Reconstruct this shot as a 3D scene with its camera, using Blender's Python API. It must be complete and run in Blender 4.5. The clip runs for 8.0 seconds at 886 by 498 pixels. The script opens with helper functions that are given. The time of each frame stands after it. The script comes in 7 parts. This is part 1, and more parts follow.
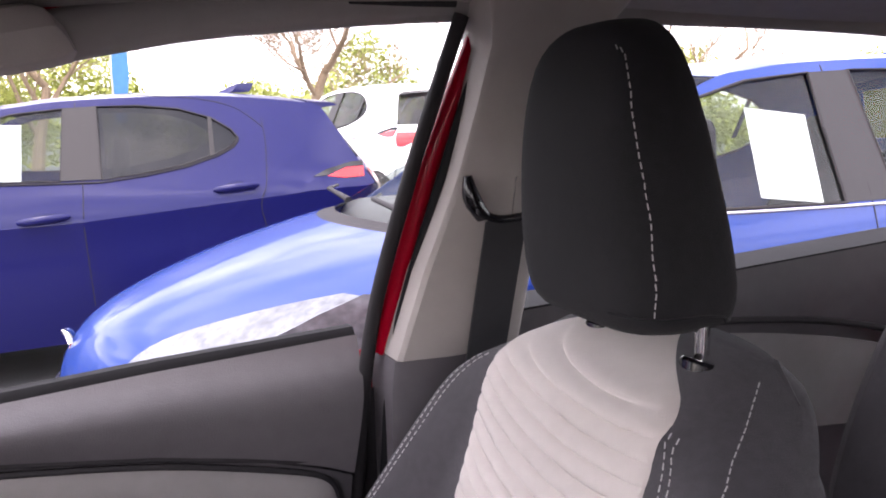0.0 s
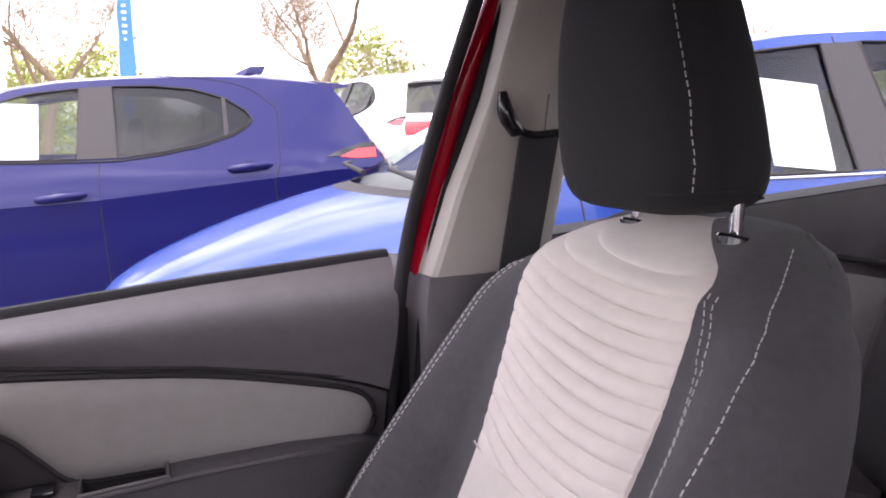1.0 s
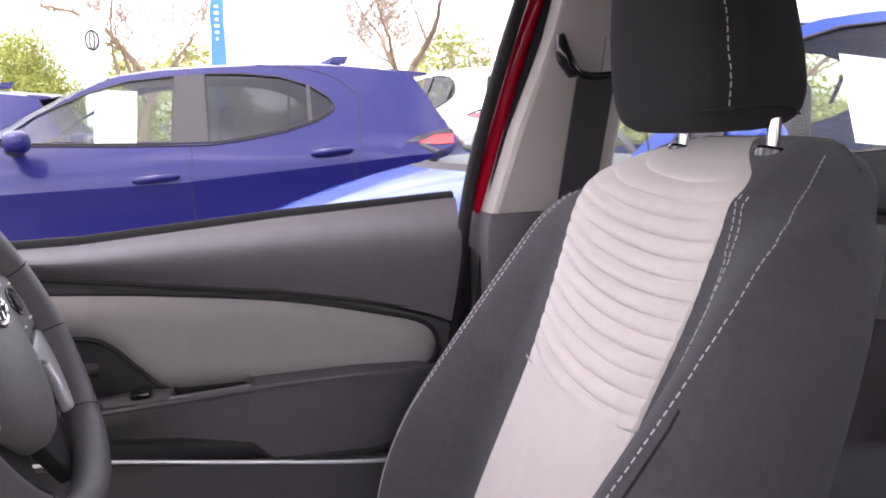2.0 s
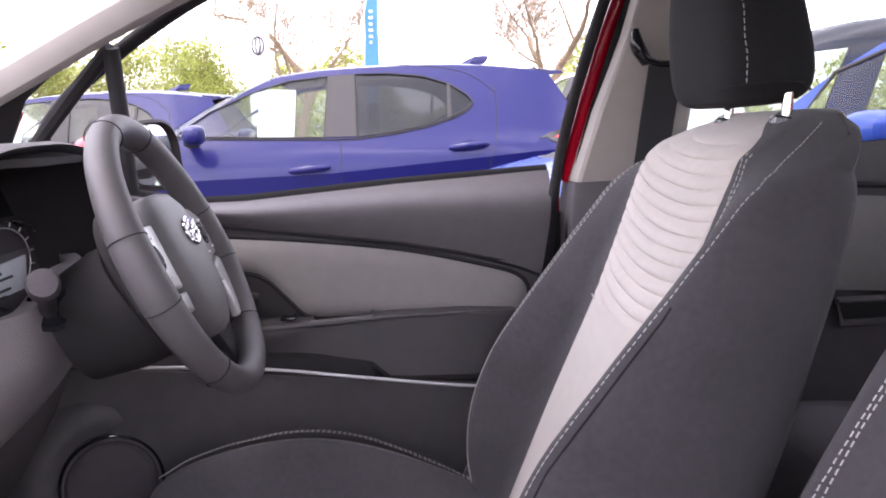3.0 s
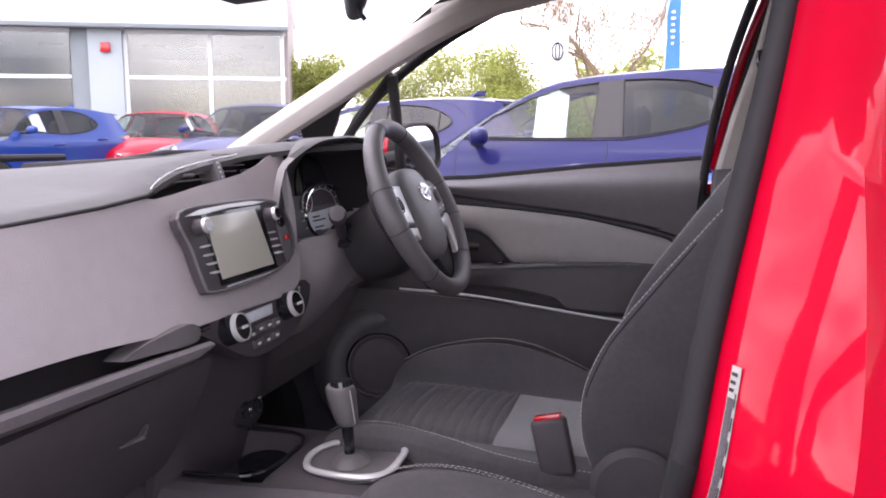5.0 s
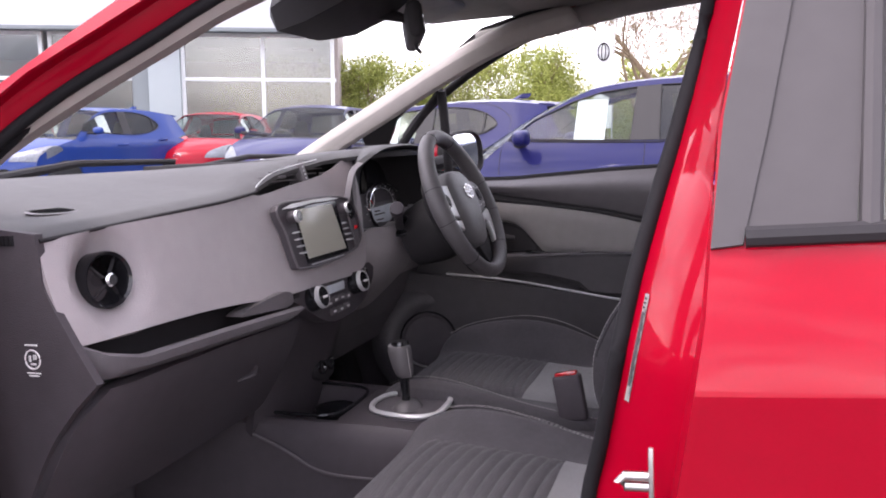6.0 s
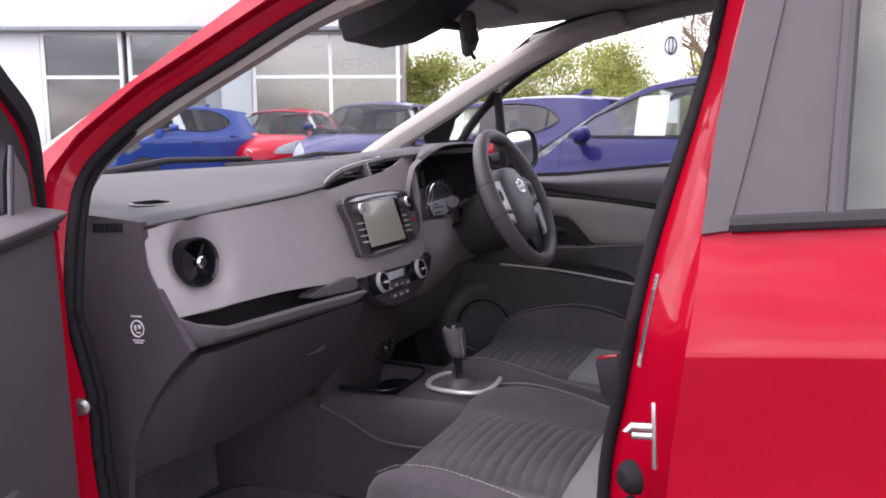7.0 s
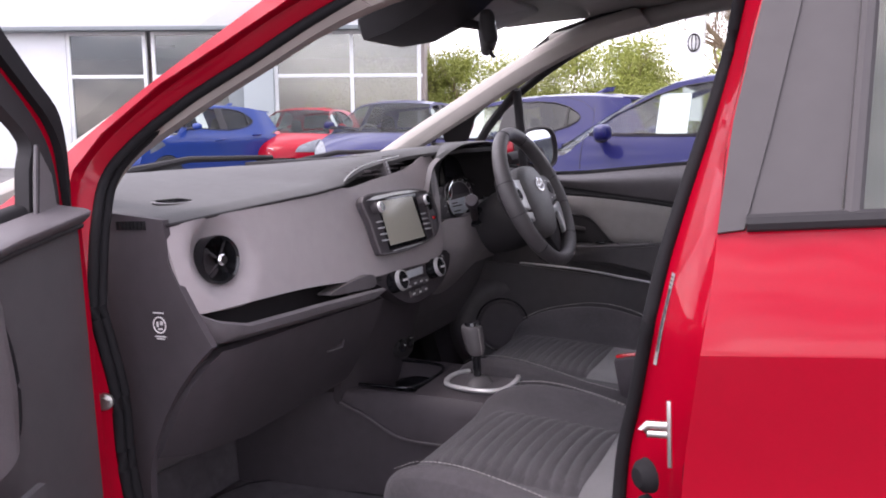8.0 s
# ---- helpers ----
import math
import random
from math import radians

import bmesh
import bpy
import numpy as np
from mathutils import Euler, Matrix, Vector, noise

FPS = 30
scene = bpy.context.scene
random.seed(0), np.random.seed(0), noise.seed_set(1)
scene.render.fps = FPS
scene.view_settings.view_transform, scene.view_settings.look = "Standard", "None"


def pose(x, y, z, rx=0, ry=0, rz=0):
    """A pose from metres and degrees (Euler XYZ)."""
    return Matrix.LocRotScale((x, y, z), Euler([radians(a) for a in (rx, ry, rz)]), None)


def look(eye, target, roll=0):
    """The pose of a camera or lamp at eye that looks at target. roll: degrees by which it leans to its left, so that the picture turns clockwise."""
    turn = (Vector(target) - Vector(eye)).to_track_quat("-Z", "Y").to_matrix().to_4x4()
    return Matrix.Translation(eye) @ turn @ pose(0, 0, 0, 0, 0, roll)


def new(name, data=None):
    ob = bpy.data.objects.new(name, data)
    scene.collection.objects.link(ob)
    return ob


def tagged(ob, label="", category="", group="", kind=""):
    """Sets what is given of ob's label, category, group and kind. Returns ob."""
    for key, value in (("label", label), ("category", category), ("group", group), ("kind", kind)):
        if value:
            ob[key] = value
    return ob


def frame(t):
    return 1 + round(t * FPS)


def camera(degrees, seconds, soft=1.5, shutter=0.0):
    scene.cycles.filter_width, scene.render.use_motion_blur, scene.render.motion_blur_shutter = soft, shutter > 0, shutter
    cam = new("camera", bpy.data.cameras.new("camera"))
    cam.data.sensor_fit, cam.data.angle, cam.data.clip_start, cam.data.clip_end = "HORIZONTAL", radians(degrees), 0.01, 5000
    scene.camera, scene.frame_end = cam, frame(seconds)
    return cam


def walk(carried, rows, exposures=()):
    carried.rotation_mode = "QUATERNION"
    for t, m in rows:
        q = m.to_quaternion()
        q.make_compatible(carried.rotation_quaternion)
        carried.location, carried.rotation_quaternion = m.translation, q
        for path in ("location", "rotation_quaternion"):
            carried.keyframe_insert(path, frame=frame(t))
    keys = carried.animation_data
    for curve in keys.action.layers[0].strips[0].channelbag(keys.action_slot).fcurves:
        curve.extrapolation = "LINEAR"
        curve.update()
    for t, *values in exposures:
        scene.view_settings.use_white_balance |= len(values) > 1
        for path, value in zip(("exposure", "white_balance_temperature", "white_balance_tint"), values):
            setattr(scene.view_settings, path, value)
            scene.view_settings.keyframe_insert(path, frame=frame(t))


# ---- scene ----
cam = camera(58.1, 8.0, soft=1.9)
PATH = [
    (0, (0.062, 0.307, 1.168), (-0.671, -1.532, 0.888), -0.4),
    (0.5, (0.083, 0.32, 1.123), (-0.647, -1.521, 0.84), -0.4),
    (1, (0.114, 0.338, 1.074), (-0.607, -1.505, 0.789), -0.4),
    (1.2, (0.119, 0.346, 1.055), (-0.592, -1.5, 0.772), -0.4),
    (2.5, (0.113, 0.52, 0.979), (-0.245, -1.427, 0.692), -0.2),
    (3, (0.092, 0.654, 0.967), (-0.088, -1.318, 0.686), -0.1),
    (3.5, (0.043, 0.758, 0.975), (0.066, -1.222, 0.696), 0.0),
    (4, (-0.032, 0.876, 0.96), (0.205, -1.09, 0.68), 0.2),
    (4.5, (-0.099, 0.992, 0.958), (0.34, -0.939, 0.675), 0.2),
    (4.7, (-0.122, 1.046, 0.953), (0.373, -0.871, 0.675), 0.1),
    (5.8, (-0.221, 1.392, 0.974), (0.4, -0.489, 0.696), 0.0),
    (6, (-0.247, 1.435, 0.976), (0.408, -0.435, 0.699), 0.0),
    (6.5, (-0.302, 1.524, 0.979), (0.442, -0.311, 0.696), -0.1),
    (7, (-0.317, 1.553, 0.984), (0.486, -0.256, 0.696), -0.2),
    (7.5, (-0.321, 1.557, 0.986), (0.511, -0.238, 0.694), -0.3),
    (8, (-0.324, 1.557, 0.985), (0.526, -0.229, 0.693), -0.3),
]
walk(cam, [(t, look(eye, target, roll)) for t, eye, target, roll in PATH], [(0.0, 1.96, 6900, 26), (1.0, 2.0, 6900, 26), (3.0, 2.16, 6700, 26), (4.5, 2.02, 6700, 26), (6.0, 1.5, 6700, 25), (8.0, 1.34, 6700, 25)])

# ---- world and light ----
world = bpy.data.worlds.new("sky")
scene.world = world
world.use_nodes = True
wn, wl = world.node_tree.nodes, world.node_tree.links
wn.clear()
w_out = wn.new("ShaderNodeOutputWorld")
w_bg = wn.new("ShaderNodeBackground")
w_bg.inputs["Strength"].default_value = 0.15
w_sky = wn.new("ShaderNodeTexSky")
w_sky.sky_type = "NISHITA"
w_sky.sun_disc = False
w_sky.sun_elevation = radians(68)
w_sky.sun_rotation = radians(50)
w_sky.dust_density = 2.0
w_sky.air_density = 1.0
w_hsv = wn.new("ShaderNodeHueSaturation")
w_hsv.inputs["Saturation"].default_value = 0.28
w_hsv.inputs["Value"].default_value = 2.2
w_co = wn.new("ShaderNodeTexCoord")
w_map = wn.new("ShaderNodeMapping")
w_map.inputs["Scale"].default_value = (1.6, 1.6, 4.5)
w_noise = wn.new("ShaderNodeTexNoise")
w_noise.inputs["Scale"].default_value = 1.7
w_noise.inputs["Detail"].default_value = 4
w_noise.inputs["Roughness"].default_value = 0.6
w_ramp = wn.new("ShaderNodeValToRGB")
w_ramp.color_ramp.elements[0].position = 0.38
w_ramp.color_ramp.elements[0].color = (0.42, 0.45, 0.5, 1)
w_ramp.color_ramp.elements[1].position = 0.66
w_ramp.color_ramp.elements[1].color = (1.5, 1.48, 1.45, 1)
w_mul = wn.new("ShaderNodeMix")
w_mul.data_type, w_mul.blend_type = "RGBA", "MULTIPLY"
w_mul.inputs["Factor"].default_value = 1.0
wl.new(w_co.outputs["Generated"], w_map.inputs["Vector"])
wl.new(w_map.outputs["Vector"], w_noise.inputs["Vector"])
wl.new(w_noise.outputs["Fac"], w_ramp.inputs["Fac"])
wl.new(w_sky.outputs["Color"], w_hsv.inputs["Color"])
wl.new(w_hsv.outputs["Color"], w_mul.inputs["A"])
wl.new(w_ramp.outputs["Color"], w_mul.inputs["B"])
wl.new(w_mul.outputs["Result"], w_bg.inputs["Color"])
wl.new(w_bg.outputs["Background"], w_out.inputs["Surface"])

sun_data = bpy.data.lights.new("sun", "SUN")
sun_data.energy = 0.3
sun_data.angle = radians(30)
sun_data.color = (1.0, 0.96, 0.9)
sun_ob = new("sun", sun_data)
sun_ob.matrix_world = look((0, 0, 30), (-20 * math.cos(radians(68)) * math.sin(radians(50)), -20 * math.cos(radians(68)) * math.cos(radians(50)), 30 - 20 * math.sin(radians(68))))

# ---- materials ----


def material(name, color, rough=0.5, metal=0.0, coat=0.0, var=0.12, scale=40.0, bump=0.0, bump_scale=300.0, spec=0.5, sheen=0.0, tint=None, voronoi=False):
    m = bpy.data.materials.new(name)
    m.use_nodes = True
    n, k = m.node_tree.nodes, m.node_tree.links
    b = n["Principled BSDF"]
    b.inputs["Roughness"].default_value = rough
    b.inputs["Metallic"].default_value = metal
    b.inputs["Coat Weight"].default_value = coat
    b.inputs["Coat Roughness"].default_value = 0.05
    b.inputs["Specular IOR Level"].default_value = spec
    b.inputs["Sheen Weight"].default_value = sheen
    co = n.new("ShaderNodeTexCoord")
    big, fine = n.new("ShaderNodeTexNoise"), n.new("ShaderNodeTexNoise")
    big.inputs["Scale"].default_value, big.inputs["Detail"].default_value = scale * 0.12, 4
    fine.inputs["Scale"].default_value, fine.inputs["Detail"].default_value = scale, 6
    k.new(co.outputs["Object"], big.inputs["Vector"])
    k.new(co.outputs["Object"], fine.inputs["Vector"])
    add = n.new("ShaderNodeMath")
    add.operation = "ADD"
    k.new(big.outputs["Fac"], add.inputs[0])
    k.new(fine.outputs["Fac"], add.inputs[1])
    ramp = n.new("ShaderNodeMapRange")
    ramp.inputs["From Min"].default_value, ramp.inputs["From Max"].default_value = 0.6, 1.4
    k.new(add.outputs[0], ramp.inputs["Value"])
    mix = n.new("ShaderNodeMix")
    mix.data_type = "RGBA"
    mix.inputs["A"].default_value = (*[c * (1 - var) for c in color], 1)
    mix.inputs["B"].default_value = (*[min(1, c * (1 + var)) for c in (tint or color)], 1)
    k.new(ramp.outputs["Result"], mix.inputs["Factor"])
    k.new(mix.outputs["Result"], b.inputs["Base Color"])
    if bump:
        tex = n.new("ShaderNodeTexVoronoi" if voronoi else "ShaderNodeTexNoise")
        tex.inputs["Scale"].default_value = bump_scale
        k.new(co.outputs["Object"], tex.inputs["Vector"])
        bp = n.new("ShaderNodeBump")
        bp.inputs["Strength"].default_value = bump
        bp.inputs["Distance"].default_value = 0.002
        k.new(tex.outputs["Distance" if voronoi else "Fac"], bp.inputs["Height"])
        k.new(bp.outputs["Normal"], b.inputs["Normal"])
    return m


def glass(name, color, clear=0.9, rough=0.0, gloss=0.06, graze=0.3):
    """Thin window glass: a clear sheet with a mirror sheen on top."""
    m = bpy.data.materials.new(name)
    m.use_nodes = True
    n, k = m.node_tree.nodes, m.node_tree.links
    n.clear()
    out = n.new("ShaderNodeOutputMaterial")
    tr, gl, mx, fr = n.new("ShaderNodeBsdfTransparent"), n.new("ShaderNodeBsdfGlossy"), n.new("ShaderNodeMixShader"), n.new("ShaderNodeLayerWeight")
    pw, ad = n.new("ShaderNodeMath"), n.new("ShaderNodeMath")
    pw.operation, ad.operation = "POWER", "MULTIPLY_ADD"
    pw.inputs[1].default_value, ad.inputs[1].default_value, ad.inputs[2].default_value = 4.0, graze, gloss
    tr.inputs["Color"].default_value = (*[c * clear for c in color], 1)
    gl.inputs["Roughness"].default_value = rough
    fr.inputs["Blend"].default_value = 0.5
    k.new(fr.outputs["Facing"], pw.inputs[0])
    k.new(pw.outputs[0], ad.inputs[0])
    k.new(ad.outputs[0], mx.inputs[0])
    k.new(tr.outputs[0], mx.inputs[1])
    k.new(gl.outputs[0], mx.inputs[2])
    k.new(mx.outputs[0], out.inputs["Surface"])
    return m


PLASTIC = material("black_plastic", (0.104, 0.094, 0.1), 0.55, spec=0.4, bump=0.25, bump_scale=700, voronoi=True)
DOOR_PLASTIC = material("black_door_plastic", (0.066, 0.061, 0.065), 0.55, spec=0.4, bump=0.25, bump_scale=700, voronoi=True)
PLASTIC_SOFT = material("charcoal_soft_plastic", (0.115, 0.104, 0.109), 0.5, bump=0.3, bump_scale=500, voronoi=True)
PAD = material("dash_top_plastic", (0.085, 0.083, 0.085), 0.7, spec=0.22, bump=0.15, bump_scale=450, voronoi=True)
GREY_PANEL = material("grey_soft_panel", (0.37, 0.336, 0.34), 0.5, var=0.06, bump=0.3, bump_scale=520, voronoi=True)
GREY_FABRIC = material("grey_door_fabric", (0.25, 0.232, 0.226), 0.85, var=0.08, bump=0.3, bump_scale=900, sheen=0.2)
SEAT_BLACK = material("black_seat_fabric", (0.014, 0.0135, 0.015), 0.9, var=0.2, scale=120, bump=0.45, bump_scale=1100, sheen=0.03, spec=0.3)
SEAT_DARK = material("charcoal_seat_fabric", (0.054, 0.049, 0.054), 0.88, var=0.2, scale=120, bump=0.45, bump_scale=1100, sheen=0.1)
SEAT_LIGHT = material("light_grey_seat_fabric", (0.6, 0.54, 0.495), 0.85, var=0.05, scale=60, bump=0.35, bump_scale=1000, sheen=0.2)
SEAT_GREY = material("mid_grey_seat_fabric", (0.17, 0.165, 0.17), 0.85, var=0.08, scale=80, bump=0.35, bump_scale=1000, sheen=0.2)
THREAD = material("pale_thread", (0.45, 0.43, 0.42), 0.7)
TRIM = material("beige_grey_trim", (0.38, 0.345, 0.318), 0.7, var=0.05, bump=0.15, bump_scale=600)
LINING = material("headliner_fabric", (0.3, 0.28, 0.27), 0.9, var=0.08, bump=0.4, bump_scale=900)
RUBBER = material("black_rubber", (0.014, 0.0135, 0.015), 0.75, bump=0.1, spec=0.12)
GLOSS_BLACK = material("gloss_black_plastic", (0.012, 0.012, 0.014), 0.12, var=0.1)
CHROME = material("chrome", (0.75, 0.75, 0.76), 0.12, 1.0, var=0.05)
SILVER = material("satin_silver_plastic", (0.55, 0.55, 0.55), 0.35, 0.4, var=0.06)
STEEL = material("zinc_steel", (0.55, 0.54, 0.52), 0.35, 1.0, var=0.15)
BELT = material("seat_belt_webbing", (0.03, 0.03, 0.033), 0.7, bump=0.4, bump_scale=1500)
WHEEL_PAD = material("airbag_cover_plastic", (0.13, 0.126, 0.126), 0.5, bump=0.2, bump_scale=600, voronoi=True)
DASH_SIDE = material("grey_column_panel", (0.28, 0.256, 0.26), 0.5, var=0.08, bump=0.25, bump_scale=520, voronoi=True)
LEATHER = material("black_leather", (0.09, 0.083, 0.086), 0.5, bump=0.2, bump_scale=900, voronoi=True)
CARPET = material("black_carpet", (0.12, 0.108, 0.118), 0.95, var=0.3, bump=0.8, bump_scale=900)
RED = material("red_car_paint", (0.32, 0.001, 0.013), 0.5, 0.0, 0.5, spec=0.04, var=0.04, scale=400)
BLUE_DEEP = material("deep_blue_car_paint", (0.0055, 0.006, 0.07), 0.45, 0.0, 0.42, spec=0.15, var=0.06, scale=500)
BLUE_BRIGHT = material("bright_blue_car_paint", (0.008, 0.036, 0.2), 0.5, 0.0, 0.6, spec=0.15, var=0.06, scale=500)
WHITE_PAINT = material("white_car_paint", (0.75, 0.75, 0.74), 0.35, 0.0, 1.0, var=0.03)
# darkened copy of the grey pillar film, offsetting sky glare on parked cars
PILLAR_DIMMED = material("darkened_pillar_film", (0.025, 0.023, 0.024), 0.5, spec=0.3, var=0.08)
DARK_BODY = material("grey_window_pillar_film", (0.055, 0.05, 0.052), 0.6, spec=0.3, var=0.08)
DARK_PLASTIC = material("black_grained_plastic", (0.06, 0.052, 0.058), 0.6, spec=0.3, bump=0.2, bump_scale=600, voronoi=True)
MATT_BLACK = material("matt_black_trim", (0.025, 0.023, 0.025), 0.7, spec=0.25)
SCREEN = material("grey_screen", (0.44, 0.43, 0.36), 0.15, var=0.08, scale=3)
LCD = material("pale_blue_display", (0.72, 0.76, 0.8), 0.25)
PAPER = material("white_paper", (0.85, 0.85, 0.85), 0.8, var=0.02)
INK = material("pale_ink", (0.7, 0.69, 0.68), 0.6)
RED_PLASTIC = material("red_lens_plastic", (0.5, 0.012, 0.016), 0.2, coat=0.5)
LENS = material("clear_lamp_lens", (0.16, 0.17, 0.19), 0.3, 0.3, coat=0.15, var=0.6, scale=40)
TYRE = material("tyre_rubber", (0.02, 0.02, 0.021), 0.85, bump=0.3, bump_scale=200)
ALLOY = material("alloy_wheel", (0.45, 0.45, 0.46), 0.35, 0.8)
GLASS = glass("clear_car_glass", (0.95, 0.97, 0.96), 0.96, gloss=0.008, graze=0.05)
TINT = glass("tinted_car_glass", (0.26, 0.27, 0.28), 0.8, gloss=0.055, graze=0.15)
CAR_GLASS = glass("parked_car_glass", (0.74, 0.8, 0.77), 0.9, gloss=0.045, graze=0.12)
WINDOW = glass("showroom_glass", (0.8, 0.82, 0.82), 0.85, gloss=0.1, graze=0.15)
MIRROR = material("mirror_glass", (0.85, 0.86, 0.87), 0.02, 1.0, var=0.0)
ASPHALT = material("asphalt", (0.1, 0.098, 0.096), 0.9, var=0.35, scale=3, bump=0.8, bump_scale=120)
RENDER_WHITE = material("white_cladding", (0.66, 0.67, 0.68), 0.6, var=0.05, scale=2)
GREY_CLAD = material("grey_cladding", (0.2, 0.225, 0.235), 0.5, var=0.08, scale=2)
PALE_CLAD = material("pale_grey_cladding", (0.36, 0.4, 0.41), 0.5, var=0.06, scale=2)
FRAME_WHITE = material("white_window_frame", (0.72, 0.73, 0.73), 0.45, var=0.04)
SHOW_WALL = material("showroom_wall", (0.36, 0.3, 0.28), 0.7, var=0.2, scale=3)
SHOW_FLOOR = material("showroom_floor", (0.3, 0.29, 0.28), 0.35, var=0.15, scale=3)
BARK = material("bark", (0.26, 0.19, 0.125), 0.9, var=0.35, scale=12, bump=0.6, bump_scale=30)
LEAF = material("spring_leaf", (0.23, 0.29, 0.055), 0.7, var=0.35, scale=2, tint=(0.36, 0.38, 0.09))
FLAG_BLUE = material("blue_flag_cloth", (0.05, 0.19, 0.4), 0.8, var=0.15)
FLAG_WHITE = material("white_flag_cloth", (0.8, 0.8, 0.8), 0.8, var=0.03)

# ---- building helpers ----
TILT = 3.0
CAR = pose(0, 0, -0.06, 0, TILT, 0)
BASES = {}


def thing(name, label, category, base=(0, 0, 0), m=None, group="", kind="", under=None):
    ob = tagged(new(name), label, category, group, kind)
    ob.empty_display_size = 0.1
    ob.matrix_world = (CAR if m is None else m) @ Matrix.Translation(base)
    if under is not None:
        ob.parent = under
        ob.matrix_basis = under.matrix_world.inverted() @ ob.matrix_world
    BASES[ob] = Vector(base)
    return ob


def part(name, bm, mat, parent, label="", smooth=True, sub=0):
    """Links a bmesh as one mesh object under a thing or a part."""
    base = BASES.get(parent, Vector())
    bmesh.ops.translate(bm, verts=bm.verts, vec=-base)
    bmesh.ops.recalc_face_normals(bm, faces=bm.faces)
    me = bpy.data.meshes.new(name)
    bm.to_mesh(me)
    bm.free()
    for mt in mat if isinstance(mat, (list, tuple)) else (mat,):
        me.materials.append(mt)
    if smooth:
        me.polygons.foreach_set("use_smooth", [True] * len(me.polygons))
        me.set_sharp_from_angle(angle=radians(38))
    ob = new(name, me)
    if parent is not None:
        ob.parent = parent
    BASES[ob] = base
    if label:
        ob["label"] = label
    if sub:
        md = ob.modifiers.new("smooth", "SUBSURF")
        md.levels = md.render_levels = sub
    return ob


def single(name, bm, mat, label, category, m=None, group="", kind="", smooth=True, base=(0, 0, 0)):
    """A thing that is one mesh."""
    root = part(name, bm, mat, None, smooth=smooth)
    root.data.transform(Matrix.Translation(-Vector(base)))
    root.matrix_world = (CAR if m is None else m) @ Matrix.Translation(base)
    BASES[root] = Vector(base)
    return tagged(root, label, category, group, kind)


def box(x0, x1, y0, y1, z0, z1, bev=0.004, seg=2):
    bm = bmesh.new()
    bmesh.ops.create_cube(bm, size=1)
    bmesh.ops.scale(bm, vec=(abs(x1 - x0), abs(y1 - y0), abs(z1 - z0)), verts=bm.verts)
    bmesh.ops.translate(bm, vec=((x0 + x1) / 2, (y0 + y1) / 2, (z0 + z1) / 2), verts=bm.verts)
    if bev:
        bmesh.ops.bevel(bm, geom=bm.edges[:], offset=bev, segments=seg, profile=0.5, affect="EDGES")
    return bm


def join(*bms):
    out = bmesh.new()
    for bm in bms:
        me = bpy.data.meshes.new("tmp")
        bm.to_mesh(me)
        out.from_mesh(me)
        bm.free()
        bpy.data.meshes.remove(me)
    return out


def turned(bm, m):
    bmesh.ops.transform(bm, matrix=m, verts=bm.verts)
    return bm


def curve(pts, n=12, closed=False):
    """A smooth Catmull-Rom line through points."""
    p = [Vector(q) for q in pts]
    out, c = [], len(p)
    for i in range(c if closed else c - 1):
        a = p[(i - 1) % c] if closed or i > 0 else p[i] * 2 - p[i + 1]
        b, d = p[i], p[(i + 1) % c]
        e = p[(i + 2) % c] if closed or i + 2 < c else d * 2 - b
        for s in range(n):
            t = s / n
            out.append(0.5 * ((2 * b) + (d - a) * t + (2 * a - 5 * b + 4 * d - e) * t * t + (3 * b - a - 3 * d + e) * t ** 3))
    if not closed:
        out.append(p[-1])
    return out


def interp(x, xs, ys):
    return float(np.interp(x, xs, ys))


def smoothstep(a, b, x):
    t = min(1, max(0, (x - a) / (b - a)))
    return t * t * (3 - 2 * t)


def loft(rings, closed=True, caps=True):
    bm = bmesh.new()
    vs = [[bm.verts.new(p) for p in ring] for ring in rings]
    n = len(vs[0])
    for a, b in zip(vs, vs[1:]):
        for i in range(n if closed else n - 1):
            j = (i + 1) % n
            bm.faces.new((a[i], a[j], b[j], b[i]))
    if closed and caps:
        bm.faces.new(vs[0])
        bm.faces.new(vs[-1])
    return bm


def tube(pts, r, n=10, flat=1.0, up=(0, 0, 1), closed=False):
    """A rod along points; r a radius or a list; flat squeezes it along up."""
    p = [Vector(q) for q in pts]
    rings = []
    for i, q in enumerate(p):
        a = p[i - 1] if i or closed else q
        b = p[(i + 1) % len(p)] if i + 1 < len(p) or closed else q
        t = (b - a).normalized()
        s = t.cross(Vector(up))
        if s.length < 1e-4:
            s = t.cross(Vector((1, 0, 0)))
        s.normalize()
        v = s.cross(t).normalized()
        rr = r[i] if isinstance(r, (list, tuple)) else r
        rings.append([q + rr * (math.cos(k * math.tau / n) * s + flat * math.sin(k * math.tau / n) * v) for k in range(n)])
    if closed:
        rings.append(rings[0])
        bm = loft(rings, True, False)
        bmesh.ops.remove_doubles(bm, verts=bm.verts, dist=1e-6)
        return bm
    return loft(rings)


def lathe(profile, centre, axis, n=32):
    """A turned shape: (radius, height) rows about an axis."""
    q = Vector((0, 0, 1)).rotation_difference(Vector(axis).normalized()).to_matrix()
    c = Vector(centre)
    rings = [[c + q @ Vector((r * math.cos(k * math.tau / n), r * math.sin(k * math.tau / n), h)) for k in range(n)] for r, h in profile]
    return loft(rings)


